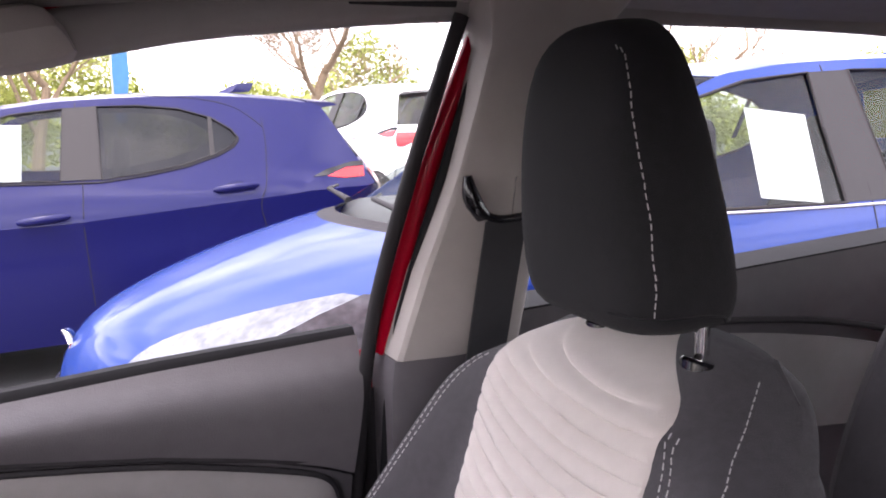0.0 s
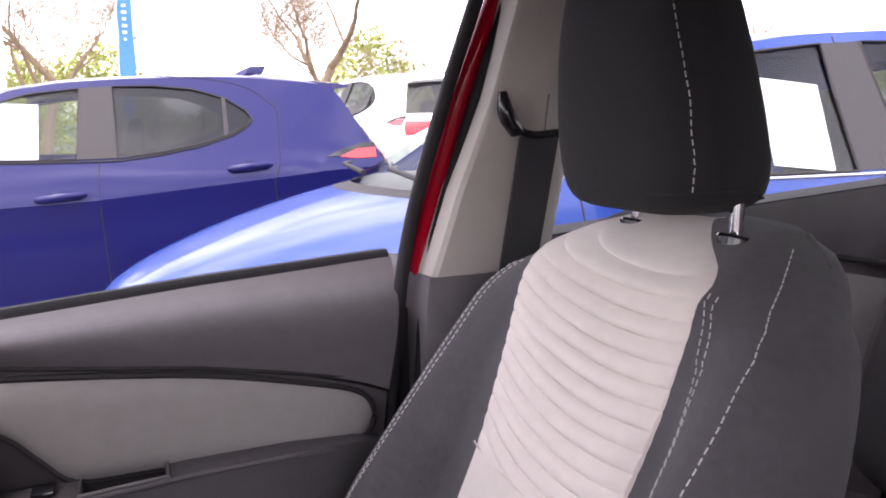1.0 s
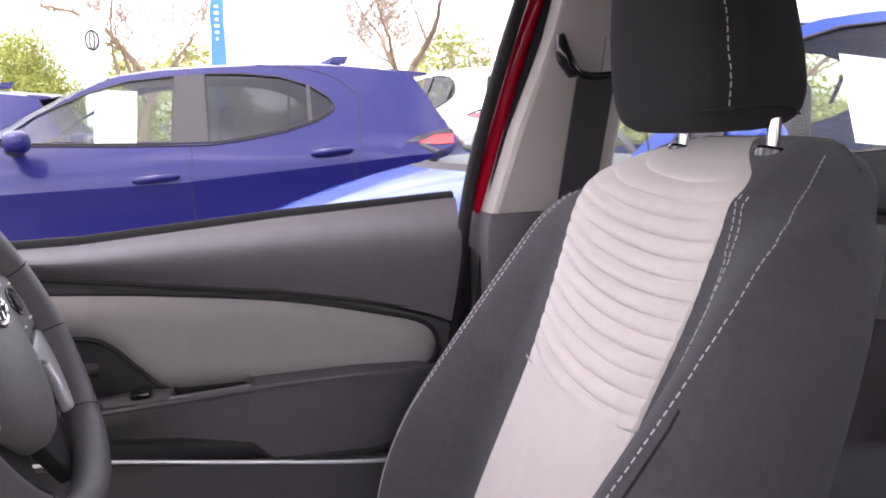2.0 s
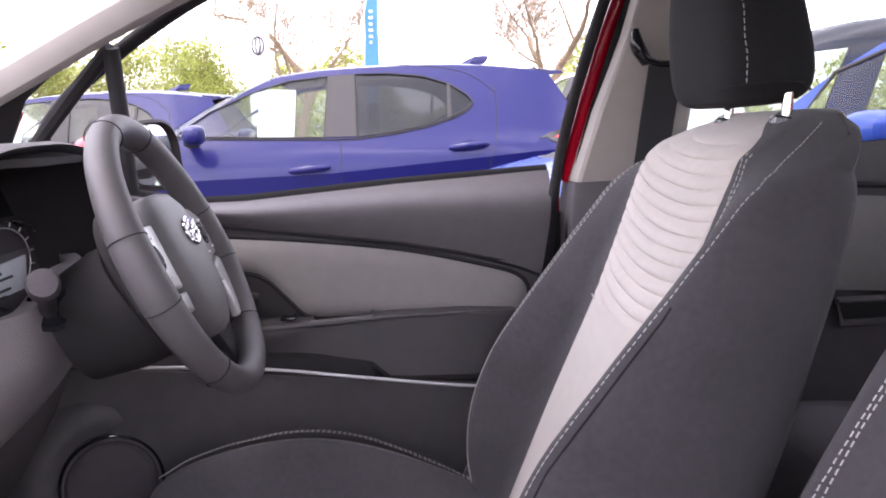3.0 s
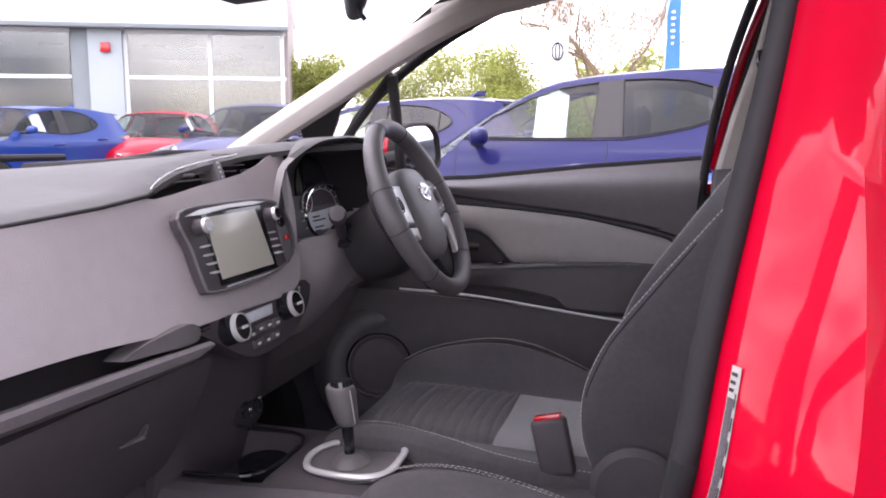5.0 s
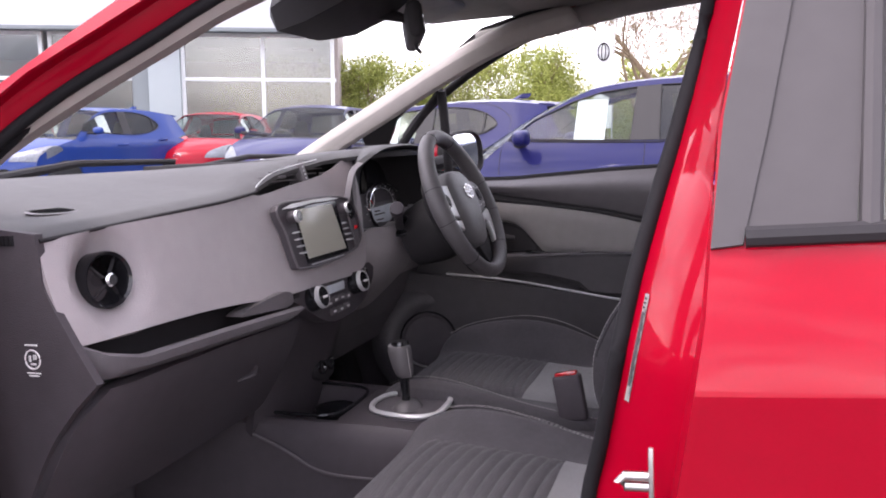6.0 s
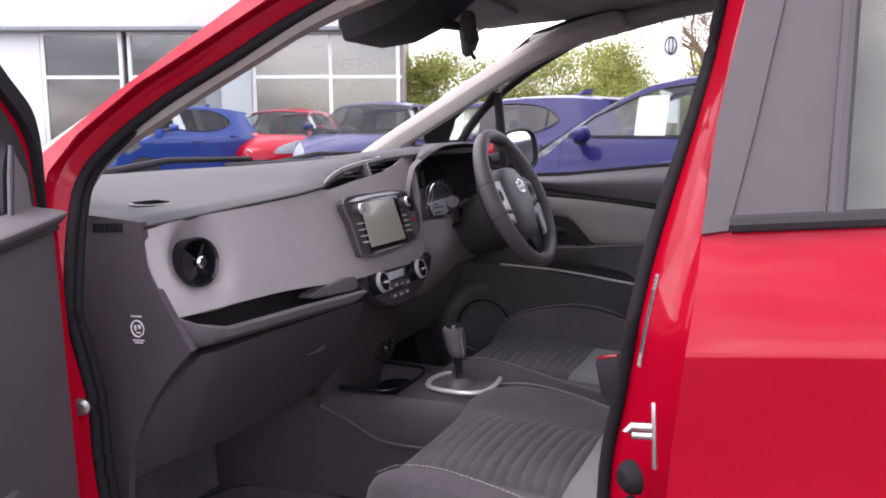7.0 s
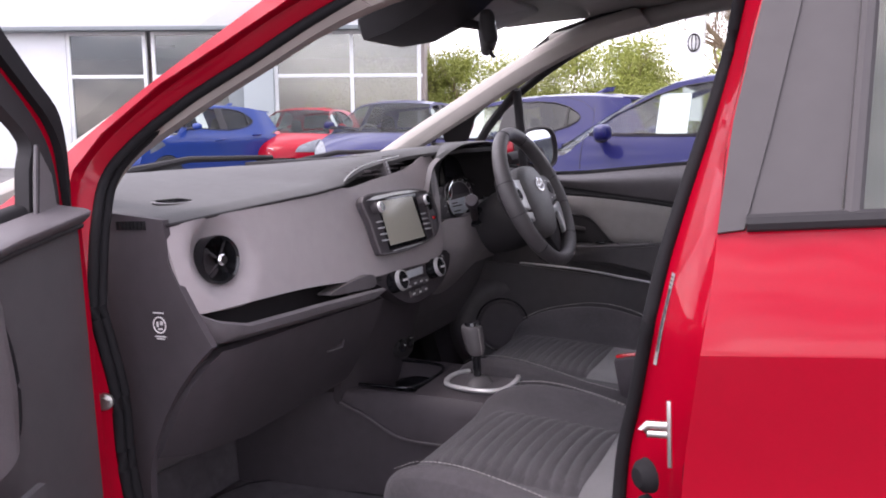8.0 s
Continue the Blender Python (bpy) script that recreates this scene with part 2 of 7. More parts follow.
def hoop(profile, centre, axis, n=32):
    """A turned ring with an open middle."""
    q = Vector((0, 0, 1)).rotation_difference(Vector(axis).normalized()).to_matrix()
    rows = list(profile) + [profile[0]]
    bm = loft([[Vector(centre) + q @ Vector((r * math.cos(k * math.tau / n), r * math.sin(k * math.tau / n), h)) for k in range(n)] for r, h in rows], True, False)
    bmesh.ops.remove_doubles(bm, verts=bm.verts, dist=1e-6)
    return bm


def plate(outline, thick, bev=0.003, seg=2):
    """An outline of 3D points in one plane, thickened along its normal."""
    bm = bmesh.new()
    f = bm.faces.new([bm.verts.new(p) for p in outline])
    f.normal_update()
    nrm = f.normal.copy()
    r = bmesh.ops.extrude_face_region(bm, geom=[f])
    bmesh.ops.translate(bm, vec=nrm * thick, verts=[v for v in r["geom"] if isinstance(v, bmesh.types.BMVert)])
    bmesh.ops.recalc_face_normals(bm, faces=bm.faces)
    if bev:
        rim = [e for e in bm.edges if len(e.link_faces) == 2 and e.calc_face_angle(0) > 0.6 and abs((e.verts[0].co - e.verts[1].co).dot(nrm)) < 1e-5]
        bmesh.ops.bevel(bm, geom=rim, offset=bev, segments=seg, profile=0.5, affect="EDGES")
    return bm


def inside(p, poly):
    c, j = False, len(poly) - 1
    for i in range(len(poly)):
        (xi, yi), (xj, yj) = poly[i][:2], poly[j][:2]
        if (yi > p[1]) != (yj > p[1]) and p[0] < (xj - xi) * (p[1] - yi) / (yj - yi) + xi:
            c = not c
        j = i
    return c


def thicken(bm, thick, back=None):
    """Gives an open sheet a back face and a rim; back: the way its thickness goes."""
    bm.normal_update()
    if back is not None and sum((v.normal.dot(Vector(back)) for v in bm.verts)) > 0:
        thick = -thick
    rim = [e for e in bm.edges if len(e.link_faces) == 1]
    back = {v: bm.verts.new(v.co - v.normal * thick) for v in bm.verts[:]}
    for f in bm.faces[:]:
        bm.faces.new([back[v] for v in reversed(f.verts)])
    for e in rim:
        a, b = e.verts
        bm.faces.new((a, b, back[b], back[a]))
    bmesh.ops.recalc_face_normals(bm, faces=bm.faces)


def inset(poly, d):
    """A closed outline moved inwards by d."""
    n, out = len(poly), []
    area = sum(poly[i][0] * poly[(i + 1) % n][1] - poly[(i + 1) % n][0] * poly[i][1] for i in range(n))
    for i in range(n):
        t = (Vector(poly[(i + 1) % n][:2]) - Vector(poly[i - 1][:2])).normalized()
        nrm = Vector((-t.y, t.x)) * (1 if area > 0 else -1)
        out.append((poly[i][0] + nrm.x * d, poly[i][1] + nrm.y * d))
    return out


def sheet(xs, fn, n, lo=0.0, hi=1.0):
    """A regular grid: fn(x, t) with t from lo to hi."""
    return loft([[fn(x, lo + (hi - lo) * k / n) for k in range(n + 1)] for x in xs], False)


def away(bm):
    """The hidden side of a sheet: into the dash, into the doors, out of the roof, under the skin of a car's flank."""
    n = [sum(abs(f.normal[k]) * f.calc_area() for f in bm.faces) for k in range(3)]
    c = sum((v.co for v in bm.verts), Vector()) / len(bm.verts)
    if n[0] >= max(n[1], n[2]):
        return (1, 0, 0)
    if n[1] >= n[2]:
        return (0, math.copysign(1, c.y) * (-1 if abs(c.y) > 0.685 else 1), 0)
    return (0, 0, 1 if c.z > 1.2 else -1)


def patch(outline, fn, holes=(), step=0.05, thick=0.0, rings=(), lines=()):
    """A sheet over a 2D outline with holes, bent by fn(u, v); thick: metres, inwards along the normal."""
    from mathutils.geometry import delaunay_2d_cdt
    def dense(poly):
        out = []
        for i, a in enumerate(poly):
            a, b = Vector(a[:2]), Vector(poly[(i + 1) % len(poly)][:2])
            k = max(1, int((b - a).length / step))
            out += [a + (b - a) * s / k for s in range(k)]
        return out
    loops = [dense(outline)] + [dense(h) for h in holes]
    verts, edges = [], []
    for lp in loops:
        o = len(verts)
        verts += lp
        edges += [(o + i, o + (i + 1) % len(lp)) for i in range(len(lp))]
    for lp in (dense(r) for r in rings):
        o = len(verts)
        verts += lp
        edges += [(o + i, o + (i + 1) % len(lp)) for i in range(len(lp))]
    for a, b in lines:
        k = max(1, int((Vector(b) - Vector(a)).length / step))
        o = len(verts)
        verts += [Vector(a) + (Vector(b) - Vector(a)) * s / k for s in range(k + 1)]
        edges += [(o + i, o + i + 1) for i in range(k)]
    core = dense(rings[-1]) if rings else loops[0]
    xs, ys = [v[0] for v in loops[0]], [v[1] for v in loops[0]]
    u = min(xs) + step / 2
    row = 0
    while u < max(xs):
        v = min(ys) + step / 2 + (row % 2) * step / 2
        while v < max(ys):
            if inside((u, v), core) and not any(inside((u, v), h) for h in loops[1:]):
                if all(not a[0] - step < u < b[0] + step or abs(v - a[1] - (b[1] - a[1]) * (u - a[0]) / (b[0] - a[0])) > 0.4 * step for a, b in lines) and min(((u - q[0]) ** 2 + (v - q[1]) ** 2) for lp in loops + ([core] if rings else []) for q in lp) > (0.4 * step) ** 2:
                    verts.append(Vector((u, v)))
            v += step
        u += step * 0.87
        row += 1
    vo, _, fo, *_ = delaunay_2d_cdt(verts, edges, [], 0, 1e-6)
    bm = bmesh.new()
    bv = [bm.verts.new(fn(q[0], q[1])) for q in vo]
    for f in fo:
        c = sum((vo[i] for i in f), Vector((0, 0))) / len(f)
        if inside(c, loops[0]) and not any(inside(c, h) for h in loops[1:]):
            try:
                bm.faces.new([bv[i] for i in f])
            except ValueError:
                pass
    bmesh.ops.delete(bm, geom=[v for v in bm.verts if not v.link_faces], context="VERTS")
    bmesh.ops.recalc_face_normals(bm, faces=bm.faces)
    if thick:
        thicken(bm, thick, away(bm))
    return bm


def stitches(line, gap=0.008, length=0.0052, r=0.0005):
    """Short thread dashes along a line."""
    p = [Vector(q) for q in line]
    bms, run = [], 0.0
    out = bmesh.new()
    for a, b in zip(p, p[1:]):
        d = b - a
        seg = d.length
        if seg < 1e-6:
            continue
        d /= seg
        s = (gap - run % gap) % gap
        side = d.cross(Vector((0.3, 0.4, 0.85))).normalized()
        up = side.cross(d)
        while s < seg:
            c = a + d * s
            ends = []
            for e in (0, length):
                ends.append([out.verts.new(c + d * e + r * (math.cos(k * math.tau / 5) * side + math.sin(k * math.tau / 5) * up)) for k in range(5)])
            for k in range(5):
                out.faces.new((ends[0][k], ends[0][(k + 1) % 5], ends[1][(k + 1) % 5], ends[1][k]))
            s += gap
        run += seg
    return out


# ---- seats ----
ZL = [0.42, 0.48, 0.55, 0.63, 0.71, 0.79, 0.87, 0.93, 0.972, 1.0, 1.018, 1.029, 1.034]
WL = [0.19, 0.215, 0.235, 0.245, 0.248, 0.246, 0.241, 0.232, 0.22, 0.205, 0.187, 0.16, 0.122]
BL = [0.0, 0.035, 0.085, 0.118, 0.118, 0.09, 0.056, 0.03, 0.016, 0.01, 0.008, 0.005, 0.0]
TL = [0.10, 0.13, 0.15, 0.15, 0.142, 0.13, 0.12, 0.11, 0.098, 0.084, 0.062, 0.042, 0.02]
# half widths of the pale insert by height: towards the door, towards the middle
INSERT_Z = [0.47, 0.56, 0.66, 0.78, 0.81, 0.9, 0.95, 0.972, 1.0, 1.01, 1.02, 1.032]
INSERT_DOOR = [0.11, 0.118, 0.126, 0.125, 0.127, 0.147, 0.162, 0.162, 0.144, 0.13, 0.112, 0.08]
INSERT_MID = [0.11, 0.118, 0.126, 0.128, 0.13, 0.14, 0.138, 0.133, 0.122, 0.105, 0.078, 0.035]


def gently(x, xs, ys):
    """A rounded line through rows of values, for outlines without kinks."""
    i = min(len(xs) - 2, max(0, int(np.searchsorted(xs, x)) - 1))
    slope = [(ys[min(k + 1, len(xs) - 1)] - ys[max(k - 1, 0)]) / (xs[min(k + 1, len(xs) - 1)] - xs[max(k - 1, 0)]) for k in (i, i + 1)]
    h = xs[i + 1] - xs[i]
    t = min(1.0, max(0.0, (x - xs[i]) / h))
    return (2 * t ** 3 - 3 * t * t + 1) * ys[i] + (t ** 3 - 2 * t * t + t) * h * slope[0] + (3 * t * t - 2 * t ** 3) * ys[i + 1] + (t ** 3 - t * t) * h * slope[1]


def snapped(line, tree, lift=0.0009):
    """A line laid onto a surface."""
    out = []
    for p in line:
        q, nrm, _, _ = tree.find_nearest(Vector(p))
        out.append(q + nrm * lift)
    return out


def car_seat(name, label, yc, sg, lean, fore, slide=0.0, low_by=0.0):
    """A front seat; sg: the side of its door, lean: the slope of its back, fore: how far it is slid ahead."""
    from mathutils.bvhtree import BVHTree
    seat = thing(name, label, "car seat", (0.1 + fore, yc, 0.26), group="front seats of the red car")

    def front(z):
        return -0.108 + fore - lean * (z - 0.48) - 0.05 * max(0.0, (z - 0.985) / 0.04) ** 2

    rings = []
    levels = list(np.linspace(0.42, 0.95, 30)) + list(np.linspace(0.96, 1.034, 16))
    for z in levels:
        w, b, t = gently(z, ZL, WL), gently(z, ZL, BL), gently(z, ZL, TL)
        wi = min(0.15, w * 0.62)
        half = [(0.0, 0.0), (wi * 0.55, 0.0), (wi, 0.003), (wi + (w - wi) * 0.26, b * 0.4), (wi + (w - wi) * 0.62, b * 0.93), (w * 0.955, b * 0.93 - 0.004), (w * 0.995, b * 0.45 - 0.02), (w * 0.99, -t * 0.5), (w * 0.9, -t * 0.93), (w * 0.5, -t - 0.006), (0.0, -t - 0.008)]

        def low(u):
            return z - 0.034 * smoothstep(0.09, 0.2, u) * smoothstep(0.93, 1.03, z)

        near = [(front(z) + d, yc - sg * u, low(u)) for u, d in half]
        ctrl = near + [(front(z) + (d * 0.75 if d > 0 else d), yc + sg * u, low(u)) for u, d in half[-2:0:-1]]
        rings.append(curve(ctrl, 3, True))
    bm = loft(rings)
    bmesh.ops.recalc_face_normals(bm, faces=bm.faces)
    if bm.calc_volume(signed=True) < 0:
        bmesh.ops.reverse_faces(bm, faces=bm.faces)
    back = BVHTree.FromBMesh(bm)
    part("backrest", bm, SEAT_DARK, seat, "charcoal cloth backrest with raised side bolsters")

    def width(q, z):
        return gently(z, INSERT_Z, INSERT_MID if q * sg < 0 else INSERT_DOOR)

    def rib_drop(q):
        return 0.024 * (1 - 0.65 * (q - 0.4) ** 2)

    def insert(z0, z1, ribs):
        rows, cols, grid = int((z1 + 0.036 - z0) / 0.0162 * 10), 28, []
        for i in range(rows + 1):
            line = []
            for j in range(cols + 1):
                q = -1 + 2 * j / cols
                level = z0 - 0.01 + (z1 + 0.036 - z0) * i / rows
                z = min(z1, max(z0, level - rib_drop(q))) + 1e-5 * i
                ph = level / 0.0162
                d = 0.0085 - 0.007 * q ** 4 + (0.0105 * abs(math.sin(ph * math.pi)) ** 0.4 - 0.007 if ribs else 0.0) * (1 - abs(q) ** 3) * smoothstep(1.024, 1.01, z + 0.5 * rib_drop(q) - 0.008) - 0.003 * smoothstep(1.0, 1.03, z)
                if j in (0, cols):
                    d, q = -0.006, q * 0.985
                line.append((front(z) + d, yc + q * width(q, z), z))
            grid.append(line)
        return loft(grid, False)

    part("ribbed_insert", insert(0.795, 1.0325, True), SEAT_LIGHT, seat, "light grey cloth insert with padded ribs")
    part("lower_insert", insert(0.47, 0.8, False), SEAT_LIGHT, seat, "plain light grey cloth insert")
    part("insert_cross_seam", tube([(front(0.798) + 0.0085 - 0.004 * q ** 4, yc + q * width(q, 0.798), 0.798 - 0.012 * (1 - q * q)) for q in np.linspace(-0.98, 0.98, 21)], 0.0012, 6), TRIM, seat)

    def on_back(u, z0, z1, lift=0.0009):
        """A stitch line on the backrest; u(z): how far across, from the middle."""
        line = [(front(z) + interp(z, ZL, BL), yc + u(z), z) for z in np.linspace(z0, z1, 46)]
        return snapped(line, back, lift)

    part("bolster_stitching", stitches(on_back(lambda z: -sg * (0.127 + (interp(z, ZL, WL) - 0.127) * (0.86 - 0.2 * smoothstep(0.99, 1.03, z))), 0.5, 1.03), r=0.0006), THREAD, seat, "pale stitching")
    for off in (0.0, 0.011):
        part("bolster_stitching", stitches(on_back(lambda z: sg * (0.127 + (interp(z, ZL, WL) - 0.127) * (0.7 if yc < 0 else 0.58) + off), 0.5, 0.99), r=0.0007), THREAD, seat, "pale stitching")
    for off in (0.008, 0.017):
        part("insert_stitching", stitches(on_back(lambda z: -sg * (interp(z, INSERT_Z, INSERT_MID) + off + 0.006 * math.sin(math.pi * smoothstep(0.8, 1.0, z))), 0.8, 1.0), r=0.0006), THREAD, seat, "pale stitching")
    part("back_seam", tube(on_back(lambda z: -sg * (interp(z, ZL, WL) - 0.004 - 0.2 * max(0, z - 0.84)), 0.62, 0.86, 0.0), 0.0012, 6), SEAT_BLACK, seat)

    # headrest on two chrome rods: thick at its foot, thin at its top
    hx, hy, hr = front(1.0) + 0.014, yc + sg * 0.024, []
    for z, w, f, r in [(1.04, 0.07, -0.034, -0.085), (1.046, 0.104, -0.022, -0.104), (1.06, 0.119, -0.016, -0.112), (1.085, 0.125, -0.013, -0.112), (1.13, 0.127, -0.012, -0.1), (1.19, 0.122, -0.014, -0.085), (1.24, 0.112, -0.018, -0.074), (1.275, 0.097, -0.024, -0.068), (1.295, 0.077, -0.032, -0.064), (1.304, 0.05, -0.04, -0.06), (1.306, 0.03, -0.045, -0.056)]:
        c, d = hx + (f + r) / 2, (f - r) / 2
        hr.append([(c + d * (abs(math.cos(a)) ** 0.5) * math.copysign(1, math.cos(a)) - 0.012 * abs(math.sin(a)) ** 4, hy + w * (abs(math.sin(a)) ** 0.55) * math.copysign(1, math.sin(a)), z) for a in [k * math.tau / 36 for k in range(36)]])
    bm = loft(hr)
    bmesh.ops.recalc_face_normals(bm, faces=bm.faces)
    if bm.calc_volume(signed=True) < 0:
        bmesh.ops.reverse_faces(bm, faces=bm.faces)
    head = BVHTree.FromBMesh(bm)
    part("headrest", bm, SEAT_BLACK, seat, "black cloth headrest", sub=1)
    seam = [(hx - 0.01, hy - sg * interp(z, [1.06, 1.085, 1.13, 1.19, 1.24, 1.275, 1.295], [0.124, 0.128, 0.12, 0.106, 0.093, 0.08, 0.064]), z) for z in np.linspace(1.06, 1.29, 46)]
    part("headrest_stitching", stitches(snapped(seam, head, 0.0006), r=0.0006), THREAD, seat, "pale stitching")
    part("headrest_welt", tube(snapped([(hx - 0.06 + 0.045 * math.cos(a), hy - sg * (0.06 + 0.07 * math.sin(a)), 1.062) for a in np.linspace(0, 3.0, 24)], head, 0.0), 0.0018, 6), SEAT_BLACK, seat, "black welt seam")
    px = hx - 0.073
    for dy in (-0.0725, 0.0725):
        ry = yc + 0.0075 * -sg + dy
        part("headrest_rod", tube([(px, ry, 0.985), (px - 0.006, ry, 1.07)], 0.0062, 14), CHROME, seat, "chrome rod")
        part("rod_collar", turned(lathe([(0.0, -0.006), (0.0155, -0.004), (0.0165, 0.003), (0.014, 0.006), (0.007, 0.0065)], (0, 0, 0), (0, 0, 1), 24), Matrix.Translation((px + 0.004, ry + 0.004, 1.02)) @ Matrix.Rotation(-0.35, 4, "Y") @ Matrix.Diagonal((0.75, 1.2, 1, 1))), GLOSS_BLACK, seat, "black plastic collar")

    # cushion
    fore += slide
    XS = [-0.16, -0.12, -0.04, 0.06, 0.15, 0.24, 0.31, 0.355, 0.38, 0.388]
    ZT = [z - low_by for z in (0.47, 0.482, 0.487, 0.494, 0.503, 0.511, 0.515, 0.511, 0.497, 0.46)]
    SB = [0.0, 0.015, 0.055, 0.095, 0.102, 0.084, 0.062, 0.044, 0.025, 0.0]
    SM = [0.0, 0.0, 0.008, 0.022, 0.04, 0.05, 0.042, 0.026, 0.012, 0.0]
    if yc > 0:
        SB = SM
    WC = [0.2, 0.22, 0.24, 0.25, 0.253, 0.25, 0.243, 0.232, 0.215, 0.19]
    rings = []
    for x, zt, s, sm, w in zip(XS, ZT, SB, SM, WC):
        wi, low = 0.15, 0.36 + 0.03 * max(0, (x - 0.25) / 0.14) ** 2

        def half(r):
            return [(0, zt), (wi * 0.6, zt), (wi, zt + 0.002), (wi + (w - wi) * 0.3, zt + r * 0.5), (wi + (w - wi) * 0.62, zt + r * 0.98), (w * 0.97, zt + r * 0.75), (w, zt + r * 0.2 - 0.03), (w * 0.98, low + 0.02), (w * 0.85, low), (0, low)]

        rings.append([(x + fore, yc + sg * u, z) for u, z in half(s)] + [(x + fore, yc - sg * u, z) for u, z in half(sm)[-2:0:-1]])
    part("seat_cushion", loft(rings), SEAT_DARK, seat, "charcoal cloth cushion with side bolsters", sub=2)

    def top(x0, x1, w0, w1, ribs):
        rows, cols, grid = int((x1 - x0) / 0.002), 20, []
        for i in range(rows + 1):
            x = x0 + (x1 - x0) * i / rows
            wi = w0 + (w1 - w0) * i / rows
            line = []
            for j in range(cols + 1):
                q = -1 + 2 * j / cols
                ph = (x + 0.02 * q * q) / 0.021
                z = interp(x, XS, ZT) + 0.006 + (0.0065 * abs(math.sin(ph * math.pi)) ** 0.5 - 0.003 if ribs else 0.002)
                line.append((x + fore, yc + q * wi, z - 0.016 * abs(q) ** 8 + 0.006 * q * q))
            grid.append(line)
        return loft(grid, False)

    part("ribbed_cushion_insert", top(0.085, 0.325, 0.152, 0.152, True), SEAT_DARK, seat, "dark cloth insert with padded ribs")
    part("rear_cushion_insert", top(-0.11, 0.084, 0.14, 0.152, False), SEAT_GREY, seat, "mid grey cloth insert")
    for sd, offs in ((sg, (0.0, 0.012)), (-sg, (0.0,))):
        for off in offs:
            line = curve([(x + fore, yc + sd * (0.15 + (interp(x, XS, WC) - 0.15) * 0.66 + off), interp(x, XS, ZT) + interp(x, XS, SB if sd == sg else SM) * 0.93 + 0.001 - 0.2 * off) for x in XS[1:8]], 10)
            part("cushion_stitching", stitches(line), THREAD, seat, "pale stitching")
    for sd in (-1, 1):
        part("seat_rail", box(-0.15 + fore, 0.3 + fore, yc + sd * 0.2 - 0.02, yc + sd * 0.2 + 0.02, 0.28, 0.34), MATT_BLACK, seat)
        part("recliner_cover", lathe([(0.0, -0.016), (0.06, -0.016), (0.07, -0.006), (0.07, 0.006), (0.06, 0.016), (0.0, 0.016)], (-0.16 + fore, yc + sd * 0.238, 0.478), (0, 1, 0), 32), DARK_PLASTIC, seat, "black plastic recliner cover")
    part("seat_base", box(-0.14 + fore, 0.3 + fore, yc - 0.19, yc + 0.19, 0.33, 0.38, 0.01), PLASTIC, seat)
    return seat


car_seat("car_chair", "charcoal cloth driver's seat with light grey ribbed back", -0.285, -1, 0.475, 0.0, 0.02)
car_seat("car_chair", "charcoal cloth passenger's seat with light grey ribbed back", 0.325, -1, 0.27, -0.18, 0.045, -0.005)

# belt buckle between the seats
bk = thing("belt_buckle", "black seat belt buckle with a red release button", "seat belt buckle", (0.0, -0.02, 0.4))
BUCKLE = pose(-0.02, -0.07, 0.486, 4, 10, 0)
part("stalk", tube([(-0.05, -0.06, 0.36), (-0.03, -0.066, 0.44), (-0.019, -0.07, 0.5)], 0.014, 10, 0.5, (0, 1, 0)), DARK_PLASTIC, bk)
part("housing", turned(box(-0.028, 0.028, -0.014, 0.014, 0, 0.092, 0.007, 3), BUCKLE), DARK_PLASTIC, bk, "black buckle housing")
part("release_button", turned(box(-0.022, 0.022, -0.01, 0.01, 0.089, 0.0975, 0.003), BUCKLE), RED_PLASTIC, bk, "red release button")

# rear bench
bench = thing("rear_bench", "dark cloth rear bench seat", "car seat", (-0.8, 0, 0.26))
rings = []
for x, zt, zb in [(-0.52, 0.5, 0.4), (-0.535, 0.56, 0.34), (-0.58, 0.585, 0.32), (-0.75, 0.57, 0.32), (-0.98, 0.53, 0.32), (-1.0, 0.5, 0.34)]:
    rings.append([(x, -0.62, zb), (x, -0.64, (zt + zb) / 2), (x, -0.61, zt), (x, -0.3, zt + 0.005), (x, 0, zt - 0.008), (x, 0.3, zt + 0.005), (x, 0.61, zt), (x, 0.64, (zt + zb) / 2), (x, 0.62, zb), (x, 0, zb)])
part("bench_cushion", loft(rings), SEAT_DARK, bench, sub=2)
rings = []
for z, xf, w in [(0.5, -0.95, 0.6), (0.6, -0.96, 0.62), (0.8, -1.03, 0.61), (0.95, -1.09, 0.58), (1.0, -1.13, 0.54)]:
    rings.append([(xf, -w, z), (xf + 0.02, -w * 0.6, z), (xf, 0, z), (xf + 0.02, w * 0.6, z), (xf, w, z), (xf - 0.1, w, z), (xf - 0.12, 0, z), (xf - 0.1, -w, z)])
part("bench_back", loft(rings), SEAT_DARK, bench, sub=2)

# ---- dashboard ----
dash = thing("dashboard", "dark grey plastic dashboard with a grey soft panel", "dashboard", (0.7, 0, 0.5))


def dash_h(y):
    return interp(y, [-0.7, -0.27, -0.1, 0.02, 0.1, 0.16, 0.2, 0.3, 0.47, 0.68], [1.036, 1.038, 1.026, 1.014, 1.003, 0.988, 0.974, 0.965, 0.957, 0.946])


def dash_top(x, y):
    return dash_h(y) + (1.012 - dash_h(y)) * smoothstep(0.5, 1.0, x) - 0.012 * max(0, (pad_edge(y) + 0.03 - x) / 0.03) ** 2


def pad_edge(y):
    return interp(y, [-0.69, -0.58, -0.52, -0.46, -0.36, -0.3, -0.24, -0.16, -0.1, 0.1, 0.22], [0.5, 0.5, 0.46, 0.415, 0.412, 0.42, 0.45, 0.498, 0.512, 0.512, 0.5])


